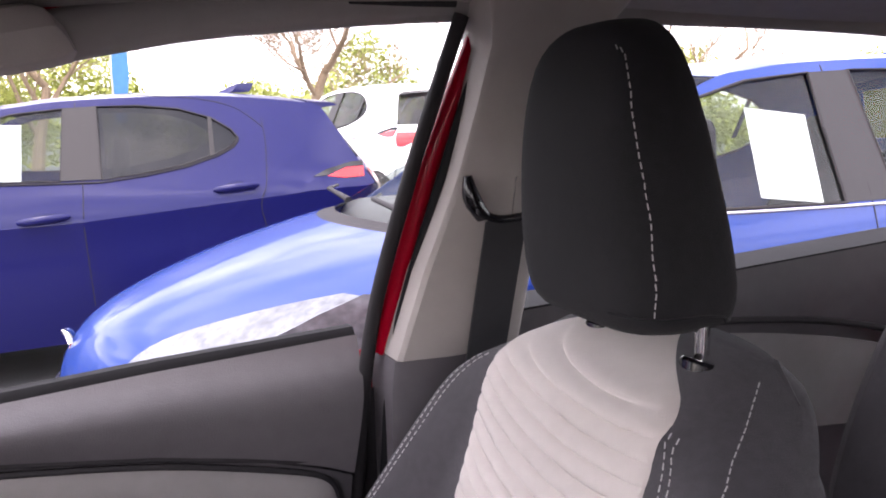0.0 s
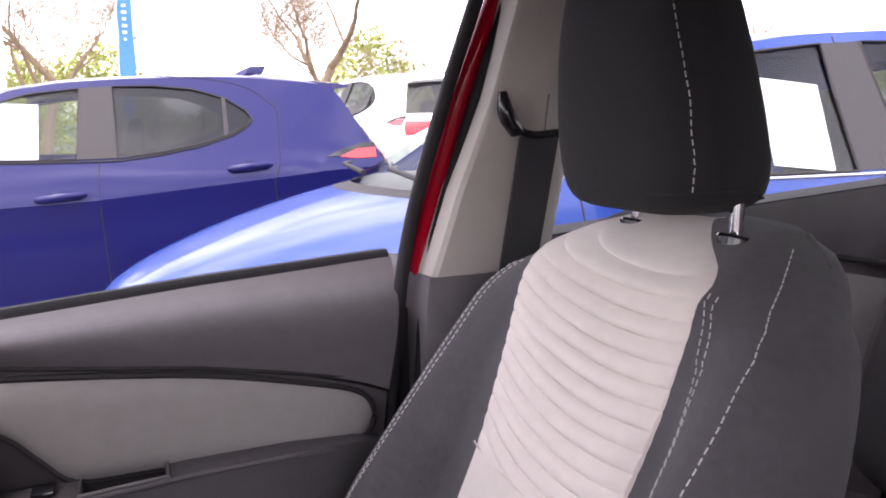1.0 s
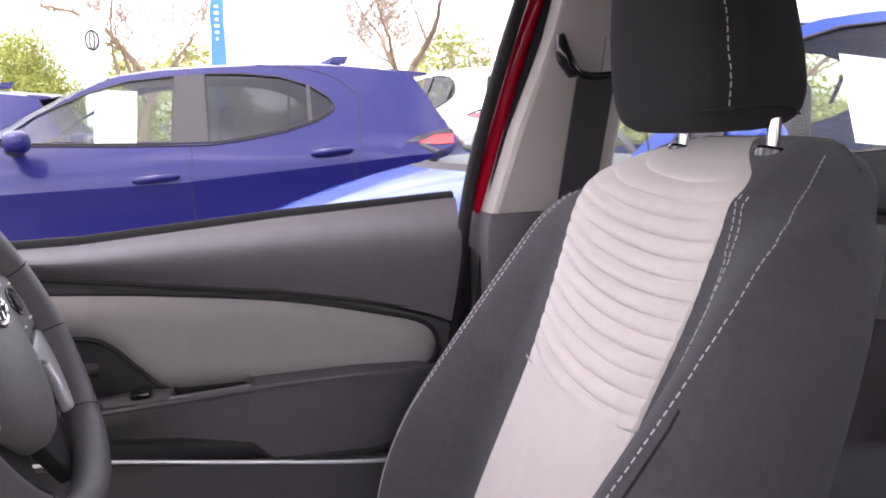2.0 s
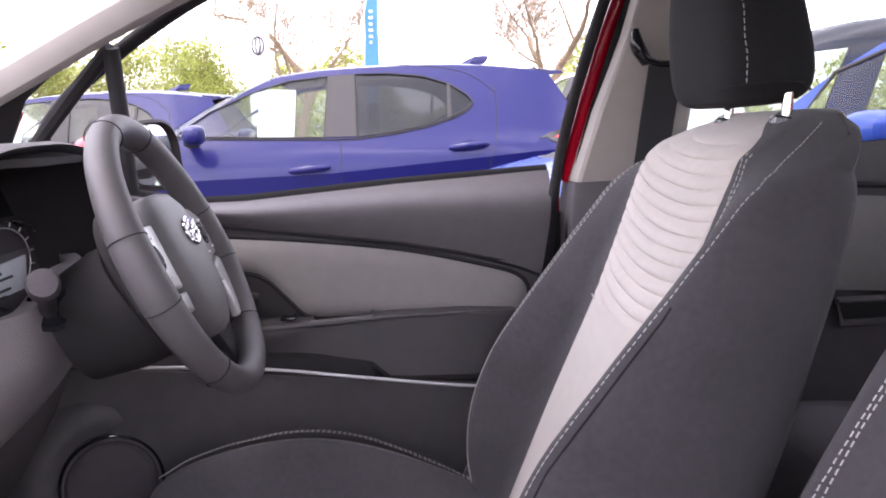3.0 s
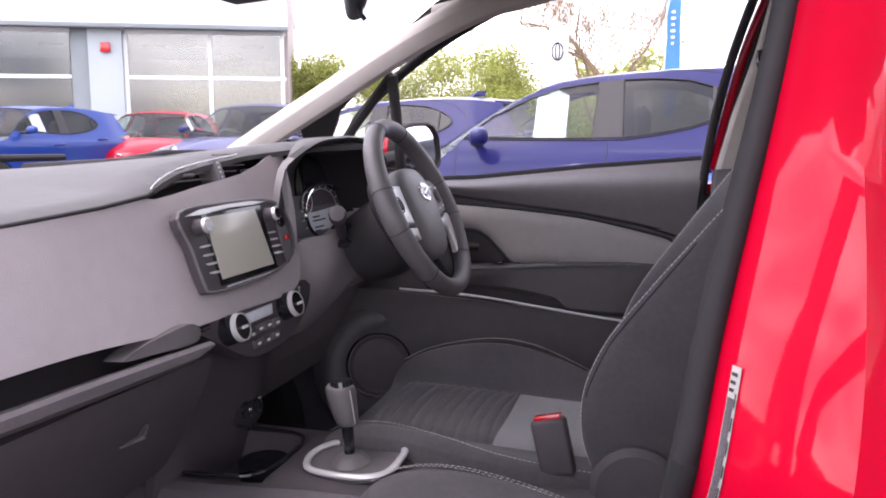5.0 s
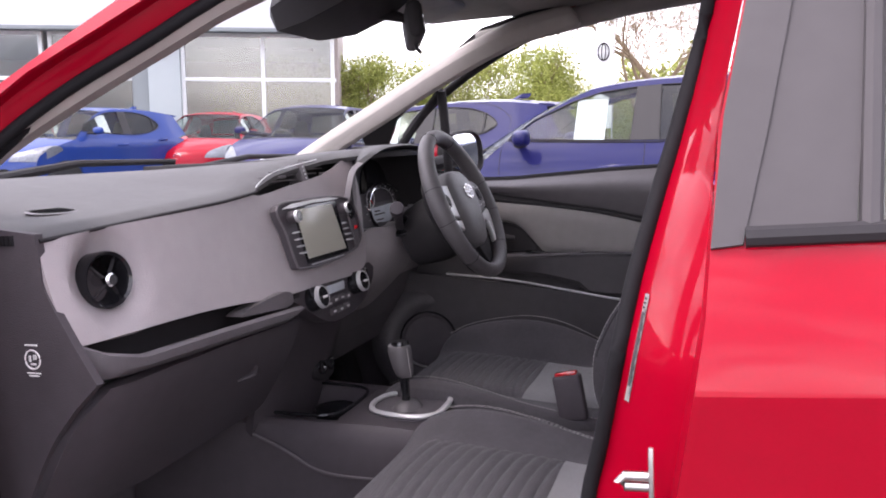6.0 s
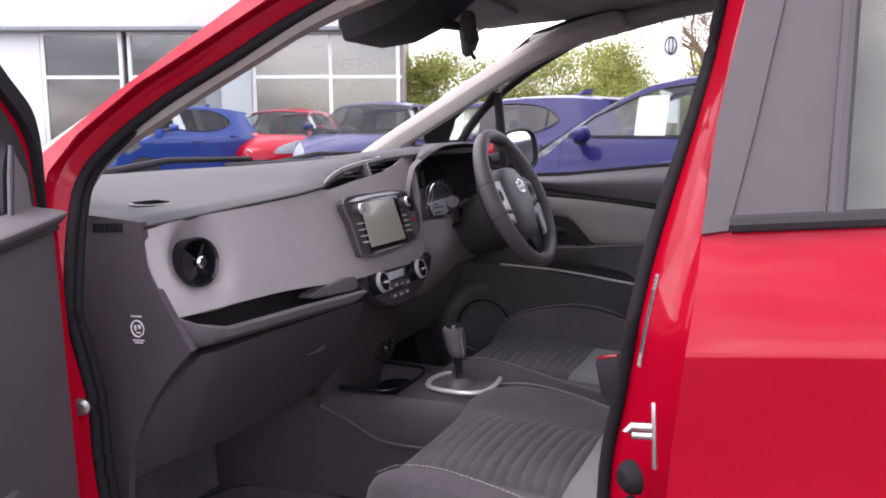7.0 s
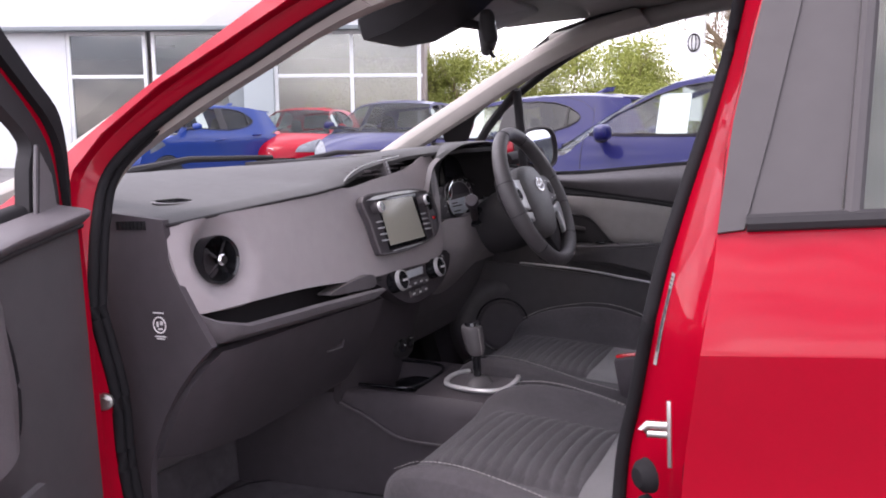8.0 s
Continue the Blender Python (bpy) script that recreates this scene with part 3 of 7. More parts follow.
pad_line = [(pad_edge(y), y) for y in np.linspace(0.687, -0.69, 60)]
part("top_pad", patch(pad_line + [(0.8, -0.69), (1.0, -0.6), (1.06, -0.3), (1.08, 0), (1.06, 0.3), (1.0, 0.6), (0.8, 0.687)], lambda x, y: (x, y, dash_top(x, y)), step=0.035, thick=0.01), PAD, dash, "dark grey grained top pad")


def face_x(y, z):
    d = math.hypot(y - 0.588, (z - 0.873) * 1.05)
    return 0.468 + 0.25 * (z - 0.86) + 0.028 * smoothstep(0.078, 0.036, d) + 0.008 * smoothstep(0.64, 0.69, y) - 0.012 * smoothstep(-0.08, -0.2, y)


vent_ring = [(0.588 + 0.037 * math.cos(a), 0.873 + 0.036 * math.sin(a)) for a in [k * math.tau / 40 for k in range(40)]]
face_out = [tuple(p[:2]) for p in curve([(0.684, 0.936, 0), (0.688, 0.9, 0), (0.687, 0.86, 0), (0.685, 0.825, 0), (0.684, 0.803, 0)], 6)]
face_out += [tuple(p[:2]) for p in curve([(0.62, 0.802, 0), (0.4, 0.795, 0), (0.2, 0.778, 0), (0.05, 0.775, 0), (-0.08, 0.772, 0), (-0.135, 0.785, 0), (-0.158, 0.82, 0)], 5)]
face_out += [(-0.17, 0.86), (-0.19, 0.91), (-0.2, 0.95), (-0.205, 0.985), (-0.21, 1.01), (-0.2, 1.021), (-0.187, 1.0215), (-0.155, 1.011), (-0.123, 0.998), (-0.074, 0.986), (-0.002, 0.978), (0.075, 0.971), (0.14, 0.963), (0.185, 0.959)]
face_out += [(y, dash_h(y) - 0.009) for y in np.linspace(0.22, 0.66, 20)]
part("face_panel", patch(face_out, lambda y, z: (face_x(y, z), y, z), [vent_ring], 0.016, 0.006), GREY_PANEL, dash, "grey grained soft panel")
part("dash_core", box(0.56, 0.95, -0.66, 0.12, 0.9, 0.995, 0.005), MATT_BLACK, dash)
part("dash_core", box(0.548, 0.95, -0.5, -0.06, 0.95, 1.022, 0.004), MATT_BLACK, dash)
part("panel_seam", tube([(0.492, y, dash_h(y) - 0.009) for y in np.linspace(0.685, 0.19, 40)], 0.003, 8), MATT_BLACK, dash)

# body under the pad
prof = [(0.52, 0.93), (0.98, 0.9), (1.0, 0.55), (0.75, 0.45), (0.62, 0.52), (0.57, 0.6), (0.5, 0.76)]
part("dash_body", loft([[(x, y, z) for x, z in prof] for y in np.linspace(0.66, -0.68, 3)]), PLASTIC, dash, smooth=False)
cap = [tuple(p[:2]) for p in curve([(0.492, 0.946, 0), (0.489, 0.9, 0), (0.486, 0.875, 0), (0.453, 0.814, 0), (0.42, 0.76, 0)], 5)] + [tuple(p[:2]) for p in curve([(0.46, 0.725, 0), (0.499, 0.681, 0), (0.535, 0.625, 0), (0.561, 0.567, 0), (0.57, 0.5, 0), (0.57, 0.33, 0)], 5)] + [(0.8, 0.33), (1.0, 0.6), (1.0, 0.95), (0.75, 0.975)]
part("end_cap", patch(cap, lambda x, z: (x, 0.69, z), (), 0.04, 0.012), DARK_PLASTIC, dash, "black plastic end panel")
side_vent = thing("side_window_vent", "black slotted plastic side window vent in the dash end", "air vent", (0.56, 0.69, 0.94))
# raised black bars: the dark inside the open slots is put on as colour
for k in range(8):
    part("vent_bar", box(0.526 + k * 0.0075, 0.5315 + k * 0.0075, 0.688, 0.6922, 0.932, 0.945, 0.0005), RUBBER, side_vent)
dv = thing("defroster_vent", "small oval black defroster grille on the dash top", "air vent", (0.62, 0.53, 0.95))
part("rim", turned(hoop([(0.034, 0), (0.037, 0.003), (0.03, 0.004)], (0, 0, 0), (0, 0, 1), 28), Matrix.Translation((0.622, 0.53, dash_top(0.622, 0.53) - 0.002)) @ Matrix.Rotation(-0.13, 4, "Y") @ Matrix.Diagonal((0.7, 1.25, 1, 1))), PLASTIC, dv)
for k in range(6):
    part("vent_bar", box(0.607 + k * 0.006, 0.61 + k * 0.006, 0.5, 0.56, dash_top(0.608 + k * 0.006, 0.53) - 0.002, dash_top(0.608 + k * 0.006, 0.53) + 0.0025, 0), GLOSS_BLACK, dv)

# round air vent
rv = thing("round_air_vent", "round black air vent with spokes and a silver hub", "air vent", (0.5, 0.588, 0.873))
axis = (-1, 0.12, 0.05)
part("ring", lathe([(0.036, -0.03), (0.0395, 0.003), (0.038, 0.008), (0.034, 0.005), (0.031, -0.03)], (0.485, 0.588, 0.873), axis, 40), GLOSS_BLACK, rv)
part("well", lathe([(0.0, -0.034), (0.036, -0.034), (0.036, -0.03), (0.0, -0.03)], (0.485, 0.588, 0.873), axis, 40), MATT_BLACK, rv)
for k in range(4):
    a = 0.5 + k * math.tau / 4
    part("spoke", tube([(0.483, 0.588 + 0.008 * math.cos(a), 0.873 + 0.008 * math.sin(a)), (0.49, 0.588 + 0.033 * math.cos(a + 0.25), 0.873 + 0.033 * math.sin(a + 0.25))], 0.0022, 8), MATT_BLACK, rv)
part("hub", lathe([(0.0, 0.012), (0.007, 0.012), (0.0095, 0.009), (0.0095, -0.02), (0.0, -0.02)], (0.483, 0.588, 0.873), axis, 24), CHROME, rv, "silver hub")

# centre air vents: a leaf-shaped pair of louvres
cv = thing("centre_air_vent", "leaf-shaped pair of black air vents with a thin silver edge", "air vent", (0.55, -0.08, 0.97))
leaf = [tuple(p[:2]) for p in curve([(0.185, 0.962, 0), (0.162, 0.979, 0), (0.106, 0.997, 0), (0.019, 1.009, 0), (-0.096, 1.019, 0), (-0.19, 1.026, 0)], 6)]
leaf += [tuple(p[:2]) for p in curve([(-0.182, 1.022, 0), (-0.123, 1.0, 0), (-0.074, 0.988, 0), (-0.002, 0.98, 0), (0.075, 0.973, 0), (0.14, 0.965, 0)], 5)]
part("well", patch(leaf, lambda y, z: (0.535 + 0.3 * (z - 0.95), y, z), (), 0.03, 0.02), MATT_BLACK, cv)
part("silver_edge", tube([(0.501 + 0.3 * (z - 0.95), y, z - 0.001) for y, z in leaf[:31]], 0.0011, 8), SILVER, cv, "thin silver edge")
for k in range(5):
    z = 0.98 + 0.0095 * k
    ys = [y for y in np.linspace(0.18, -0.26, 80) if inside((y, z), leaf)]
    if ys:
        for a, b in ((max(ys), 0.0), (-0.024, min(ys))):
            if a - b > 0.02:
                part("louvre", box(0.507 + 0.3 * (z - 0.95), 0.53, b, a, z - 0.0012, z + 0.0012, 0.0005), PLASTIC_SOFT, cv)
part("divider", turned(box(-0.004, 0.03, -0.011, 0.011, -0.025, 0.024, 0.002), pose(0.51, -0.011, 0.987, 0, 17, 0)), PLASTIC_SOFT, cv)
for k in range(5):
    part("divider_dot", turned(box(-0.0055, -0.003, -0.002, 0.002, -0.016 + k * 0.008, -0.013 + k * 0.008, 0.0005), pose(0.51, -0.011, 0.987, 0, 17, 0)), SILVER, cv)
for y in (0.07, -0.11):
    part("vent_tab", box(0.51, 0.522, y - 0.014, y + 0.014, 0.985, 0.991, 0.002), PLASTIC_SOFT, cv)

# radio
radio = thing("car_radio", "gloss black car radio with a grey screen and knobs", "radio", (0.47, 0, 0.82))
bez = [tuple(p[:2]) for p in curve([(0.168, 0.937, 0), (0.046, 0.942, 0), (-0.065, 0.939, 0), (-0.128, 0.924, 0), (-0.146, 0.88, 0), (-0.125, 0.84, 0), (-0.064, 0.822, 0), (0.045, 0.816, 0), (0.14, 0.819, 0), (0.155, 0.832, 0), (0.162, 0.884, 0)], 5, True)]


def rx(y, z, out=0.0):
    return 0.452 + 0.22 * (z - 0.86) - out


part("bezel", patch(bez, lambda y, z: (rx(y, z), y, z), (), 0.02, 0.014), DARK_PLASTIC, radio)
part("bezel_edge", tube([(rx(y, z, 0.001), y, z) for y, z in bez], 0.0022, 8, closed=True), PLASTIC_SOFT, radio)
part("silver_top", patch([(0.158, 0.932), (0.12, 0.9385), (0.04, 0.9405), (-0.03, 0.94), (-0.075, 0.9355), (-0.03, 0.934), (0.04, 0.935), (0.12, 0.931)], lambda y, z: (rx(y, z, 0.004), y, z), (), 0.01, 0.002), SILVER, radio, "silver strip")
part("screen_frame", patch([(0.117, 0.931), (-0.058, 0.931), (-0.062, 0.825), (0.114, 0.824)], lambda y, z: (rx(y, z, 0.0015), y, z), (), 0.03, 0.002), GLOSS_BLACK, radio)
part("lower_line", tube([(rx(0, 0.82, 0.001), y, 0.8205) for y in (0.1, 0.02, -0.06)], 0.0012, 6), SILVER, radio)
part("screen", patch([(0.11, 0.926), (-0.036, 0.926), (-0.05, 0.833), (0.108, 0.833)], lambda y, z: (rx(y, z, 0.003), y, z), (), 0.03, 0.002), SCREEN, radio, "blank grey screen")
for y, z in ((0.134, 0.913), (-0.074, 0.912)):
    part("knob", lathe([(0.0, 0.02), (0.009, 0.02), (0.011, 0.018), (0.0125, 0.0), (0.0, 0.0)], (rx(y, z), y, z), (-1, 0, 0.2), 24), DARK_PLASTIC, radio, "black rotary knob with a silver rim")
    part("knob_rim", hoop([(0.0096, 0.0215), (0.0112, 0.0205), (0.0118, 0.016), (0.0108, 0.016), (0.0096, 0.02)], (rx(y, z), y, z), (-1, 0, 0.2), 24), SILVER, radio, "silver knob rim")
    part("knob_cap", lathe([(0.0, 0.0215), (0.0095, 0.0215), (0.0095, 0.0195), (0, 0.0195)], (rx(y, z), y, z), (-1, 0, 0.2), 20), GLOSS_BLACK, radio)
for k in range(4):
    part("button", box(rx(0, 0.89 - k * 0.018) - 0.006, rx(0, 0.89) + 0.004, 0.118, 0.14 - k * 0.002, 0.884 - k * 0.013, 0.8865 - k * 0.013, 0.0008), SILVER, radio)
    part("button", box(rx(0, 0.89 - k * 0.018) - 0.006, rx(0, 0.89) + 0.004, -0.082, -0.063, 0.882 - k * 0.0115, 0.8845 - k * 0.0115, 0.0008), SILVER, radio)
part("button_pod", patch([(-0.092 - 0.03 * math.cos(a), 0.872 + 0.045 * math.sin(a)) for a in np.linspace(-1.5, 1.5, 20)], lambda y, z: (rx(y, z, 0.005), y, z), (), 0.012, 0.004), PLASTIC, radio)
part("warning_button", lathe([(0, 0.009), (0.009, 0.009), (0.011, 0.004), (0.011, 0)], (rx(0, 0.9), -0.105, 0.897), (-1, 0, 0.2), 20), GLOSS_BLACK, radio)
part("warning_mark", box(rx(0, 0.868) - 0.011, rx(0, 0.868) - 0.007, -0.111, -0.1, 0.867, 0.875, 0.001), RED_PLASTIC, radio, "red marking")

# climate panel
clim = thing("climate_panel", "dark grey climate control panel with two silver dials", "control panel", (0.46, 0, 0.7))
sh = [tuple(p[:2]) for p in curve([(0.2, 0.789, 0), (0.083, 0.788, 0), (-0.061, 0.786, 0), (-0.19, 0.782, 0), (-0.2, 0.76, 0), (-0.17, 0.731, 0), (-0.097, 0.7, 0), (-0.002, 0.692, 0), (0.059, 0.703, 0), (0.128, 0.742, 0)], 5, True)]


def kx(z, out=0.0):
    return 0.45 + 0.12 * (z - 0.74) - out


part("panel", patch(sh, lambda y, z: (kx(z) + 0.03 * max(0, abs(y) - 0.12), y, z), (), 0.02, 0.03), DARK_PLASTIC, clim)
for y in (0.098, -0.085):
    part("dial", lathe([(0.0, 0.029), (0.0195, 0.029), (0.0215, 0.026), (0.0225, 0.014), (0.024, 0.0), (0.0, 0.0)], (kx(0.755), y, 0.752), (-1, 0.0, 0.25), 36), GLOSS_BLACK, clim)
    part("dial_rim", hoop([(0.0195, 0.0303), (0.0215, 0.0297), (0.0225, 0.022), (0.0215, 0.022), (0.0195, 0.028)], (kx(0.755), y, 0.752), (-1, 0.0, 0.25), 36), SILVER, clim, "silver dial rim")
    for k in range(3):
        part("dial_mark", box(kx(0.75) - 0.033, kx(0.75) - 0.03, y - 0.008 + 0.006 * k, y - 0.005 + 0.006 * k, 0.757, 0.761, 0), INK, clim)
part("display", box(kx(0.77) - 0.004, kx(0.77) + 0.01, -0.045, 0.045, 0.748, 0.766, 0.002), LCD, clim, "pale blue display")
for k, (y, z) in enumerate([(0.035, 0.732), (0.008, 0.735), (-0.02, 0.735), (-0.048, 0.733), (0.022, 0.714), (-0.008, 0.713), (-0.038, 0.714)]):
    part("button", box(kx(z) - 0.005, kx(z) + 0.01, y - 0.012, y + 0.012, z - 0.007, z + 0.007, 0.003), PLASTIC, clim)
    part("button_mark", box(kx(z) - 0.0065, kx(z) - 0.004, y - 0.005, y + 0.004, z - 0.0018, z + 0.0018, 0), INK, clim)
part("grille_lines", join(*[box(kx(0.76) - 0.002, kx(0.76) + 0.004, 0.14, 0.16, 0.765 + 0.005 * k, 0.7665 + 0.005 * k, 0) for k in range(3)]), MATT_BLACK, clim)
part("ignition_socket", lathe([(0, 0.006), (0.005, 0.006), (0.008, 0.003), (0.008, 0)], (0.453, -0.15, 0.768), (-1, 0, 0.2), 20), CHROME, clim)

# tray below the grey panel, glovebox


def lip_z(y):
    return interp(y, [0.18, 0.4, 0.6, 0.65, 0.69], [0.757, 0.768, 0.776, 0.79, 0.814])


def lip_ring(y):
    t, e = lip_z(y), 0.03 * smoothstep(0.62, 0.69, y)
    b = interp(y, [0.18, 0.22, 0.5, 0.678, 0.69], [0.748, 0.736, 0.748, 0.757, 0.762])
    return [(0.43 + e, y, b), (0.42 + e, y, b + (t - b) * 0.35), (0.42 + e, y, t - 0.004), (0.427 + e, y, t), (0.44 + e, y, t - 0.003), (0.5, y, t - 0.02), (0.5, y, b - 0.01)]


part("tray_lip", loft([lip_ring(y) for y in np.linspace(0.686, 0.18, 30)]), PLASTIC, dash, "dark grey tray lip")
part("tray_end", patch([tuple(p[:2]) for p in curve([(0.34, 0.77, 0), (0.29, 0.782, 0), (0.22, 0.789, 0), (0.195, 0.78, 0), (0.2, 0.762, 0), (0.27, 0.764, 0)], 5, True)], lambda y, z: (0.446 - 0.012 * smoothstep(0.33, 0.2, y), y, z), (), 0.02, 0.03), PLASTIC_SOFT, dash)
part("tray_back", box(0.5, 0.51, 0.2, 0.683, 0.74, 0.8, 0), MATT_BLACK, dash)
glove = thing("glovebox", "black plastic glovebox lid with a small latch", "glovebox", (0.46, 0.42, 0.58))
gl_out = [tuple(p[:2]) for p in curve([(0.635, 0.738, 0), (0.665, 0.71, 0), (0.68, 0.68, 0), (0.684, 0.63, 0), (0.684, 0.575, 0)], 5)] + [(0.6, 0.55), (0.46, 0.531), (0.14, 0.545), (0.15, 0.728), (0.4, 0.735)]
part("lid", patch(gl_out, lambda y, z: (0.445 + 0.9 * max(0, 0.73 - z) ** 1.25 + 0.02 * smoothstep(0.6, 0.69, y), y, z), (), 0.03, 0.02), DARK_PLASTIC, glove, "black glovebox lid")
part("latch", tube([(0.448, 0.36, 0.668), (0.436, 0.335, 0.672), (0.445, 0.31, 0.679)], [0.003, 0.007, 0.003], 10, 0.6), DARK_PLASTIC, glove)

# label on the dash end
lab = thing("warning_label", "small white printed warning label on the dash end", "label", (0.526, 0.69, 0.78))
part("print_ring", tube([(0.517 + 0.012 * math.cos(a), 0.6905, 0.789 + 0.012 * math.sin(a)) for a in np.linspace(0, math.tau, 25)[:-1]], 0.0011, 6, closed=True), INK, lab)
for dx, dz, w, h in [(-0.004, 0.003, 0.005, 0.006), (0.004, 0.001, 0.003, 0.008), (-0.001, -0.006, 0.008, 0.0022), (0.0, 0.0185, 0.02, 0.0018), (0.0, -0.0175, 0.022, 0.0016), (0.0, -0.021, 0.016, 0.0014)]:
    part("print_bar", box(0.517 + dx - w / 2, 0.517 + dx + w / 2, 0.69, 0.6912, 0.789 + dz - h / 2, 0.789 + dz + h / 2, 0), INK, lab)

# instrument hood and cluster
hood = thing("instrument_cluster", "hooded instrument cluster with two dials", "instrument cluster", (0.48, -0.34, 0.85))
arch = [tuple(p[:2]) for p in curve([(-0.155, 0.845, 0), (-0.125, 0.9, 0), (-0.115, 0.96, 0), (-0.135, 1.01, 0), (-0.19, 1.03, 0), (-0.28, 1.036, 0), (-0.37, 1.036, 0), (-0.44, 1.025, 0), (-0.49, 0.98, 0), (-0.52, 0.91, 0), (-0.515, 0.845, 0)], 5)]
rings = []
for y, z in arch:
    oy, oz, k = (y + 0.32) * 1.022 - 0.32, (z - 0.86) * 1.02 + 0.864, smoothstep(-0.36, -0.14, y) * smoothstep(0.84, 0.93, z)
    xf = 0.405 + 0.03 * smoothstep(1.0, 0.86, z) + 0.04 * smoothstep(-0.28, -0.13, y) * smoothstep(1.03, 0.98, z)
    rings.append([(xf + 0.012, oy, oz), (xf, (oy + y) / 2, (oz + z) / 2), (xf + 0.008, y, z), (0.54, (y + 0.32) * 0.94 - 0.32 - 0.2 * k, (z - 0.86) * 0.9 + 0.86), (0.56, oy - 0.2 * k, oz), (0.47, (y + 0.32) * 1.03 - 0.32 - 0.06 * k, (z - 0.86) * 1.02 + 0.864)])
hb = loft(rings)
for fc in hb.faces:
    c = fc.calc_center_median()
    fc.material_index = 1 if c.y > -0.2 and c.z < 1.005 else 0
part("hood", hb, [PAD, DASH_SIDE], hood, "dark grey grained hood with a paler cheek")
part("hood_lining", loft([[(0.418 + 0.04 * smoothstep(-0.28, -0.13, y) * smoothstep(1.03, 0.98, z), (y + 0.32) * 0.985 - 0.32, (z - 0.86) * 0.985 + 0.86) for y, z in arch], [(0.535, (y + 0.32) * 0.9 - 0.32 - 0.19 * smoothstep(-0.36, -0.14, y) * smoothstep(0.84, 0.93, z), (z - 0.86) * 0.86 + 0.86) for y, z in arch]], False), MATT_BLACK, hood)
part("back_plate", patch(arch, lambda y, z: (0.53, (y + 0.32) * 0.9 - 0.32 - 0.19 * smoothstep(-0.36, -0.14, y) * smoothstep(0.84, 0.93, z), (z - 0.86) * 0.9 + 0.86), (), 0.04, 0.01), GLOSS_BLACK, hood)
CY, CZ = -0.398, 0.893


def dial_arc(a, grow=1.0):
    return CY + 0.1 * grow * math.cos(a), CZ + 0.058 * grow * math.sin(a)


part("dial_rim", tube([(0.5 + 0.004 * math.sin(a), *dial_arc(a)) for a in np.linspace(2.5, -2.2, 60)], 0.0034, 8), CHROME, hood, "chrome dial arc")
part("dial_face", patch([dial_arc(k * math.tau / 40, 0.97) for k in range(40)], lambda y, z: (0.517, y, z), (), 0.03, 0.004), DARK_PLASTIC, hood, "dark dial face")
part("dial_ring", tube([(0.513, *dial_arc(k * math.tau / 40, 0.8)) for k in range(40)], 0.001, 6, closed=True), SILVER, hood)
for k in range(13):
    a = -0.6 + k * 0.36
    part("dial_mark", tube([(0.5125, *dial_arc(a, 0.84)), (0.5125, *dial_arc(a, 0.93))], 0.0011, 6), INK, hood, "pale dial mark")
part("small_gauge", tube([(0.511, CY + 0.066 + 0.022 * math.cos(a), CZ + 0.022 + 0.022 * math.sin(a)) for a in [k * math.tau / 24 for k in range(24)]], 0.0012, 6, closed=True), SILVER, hood, "silver gauge ring")
part("needle", tube([(0.511, CY + 0.066, CZ + 0.022), (0.511, CY + 0.052, CZ + 0.01)], 0.0012, 6), RED_PLASTIC, hood, "red needle")
part("display", patch([(-0.335, 0.893), (-0.46, 0.897), (-0.452, 0.845), (-0.345, 0.84)], lambda y, z: (0.511, y, z), (), 0.03, 0.003), LCD, hood, "pale display")
for z, a, b in ((0.884, -0.35, -0.38), (0.876, -0.35, -0.41), (0.862, -0.36, -0.4), (0.854, -0.36, -0.385)):
    part("display_bar", box(0.5085, 0.5105, b, a, z - 0.0015, z + 0.0015, 0), DARK_PLASTIC, hood)

# steering column and wheel
WC0, WA = Vector((0.272, -0.332, 0.9)), radians(22.5)
WU, WN = Vector((math.sin(WA), 0, math.cos(WA))), Vector((-math.cos(WA), 0, math.sin(WA)))
WY = Vector((0, 1, 0))


def wp(a, b, c=0.0):
    """A place on the wheel: across, up, and out towards the driver."""
    return WC0 + WY * a + WU * b + WN * c


col = thing("steering_column", "black plastic steering column shroud with stalks", "steering column", (0.4, -0.34, 0.8))
rings = []
for c, r1, r2 in [(-0.035, 0.05, 0.05), (-0.048, 0.066, 0.07), (-0.06, 0.072, 0.078), (-0.1, 0.07, 0.078), (-0.16, 0.058, 0.066)]:
    rings.append([wp(r1 * math.cos(a), r2 * math.sin(a) - 0.026, c) for a in [k * math.tau / 28 for k in range(28)]])
part("shroud", loft(rings), MATT_BLACK, col)
STALK = Vector((-0.062, 0.16, 0.059)).normalized()
part("boot_ring", lathe([(0.02, -0.012), (0.026, 0.0), (0.027, 0.008), (0.022, 0.011), (0.012, 0.006)], (0.415, -0.281, 0.853), STALK, 28), GLOSS_BLACK, col, "gloss black stalk boot")
part("stalk", tube([Vector((0.428, -0.309, 0.842)) + STALK * d for d in (0.0, 0.07, 0.15)], [0.011, 0.0095, 0.0105], 16), DARK_PLASTIC, col)
part("stalk_knob", lathe([(0, -0.014), (0.0125, -0.014), (0.0155, -0.006), (0.016, 0.014), (0.0135, 0.02), (0, 0.0215)], (0.366, -0.149, 0.901), STALK, 24), DARK_PLASTIC, col, "black stalk knob")
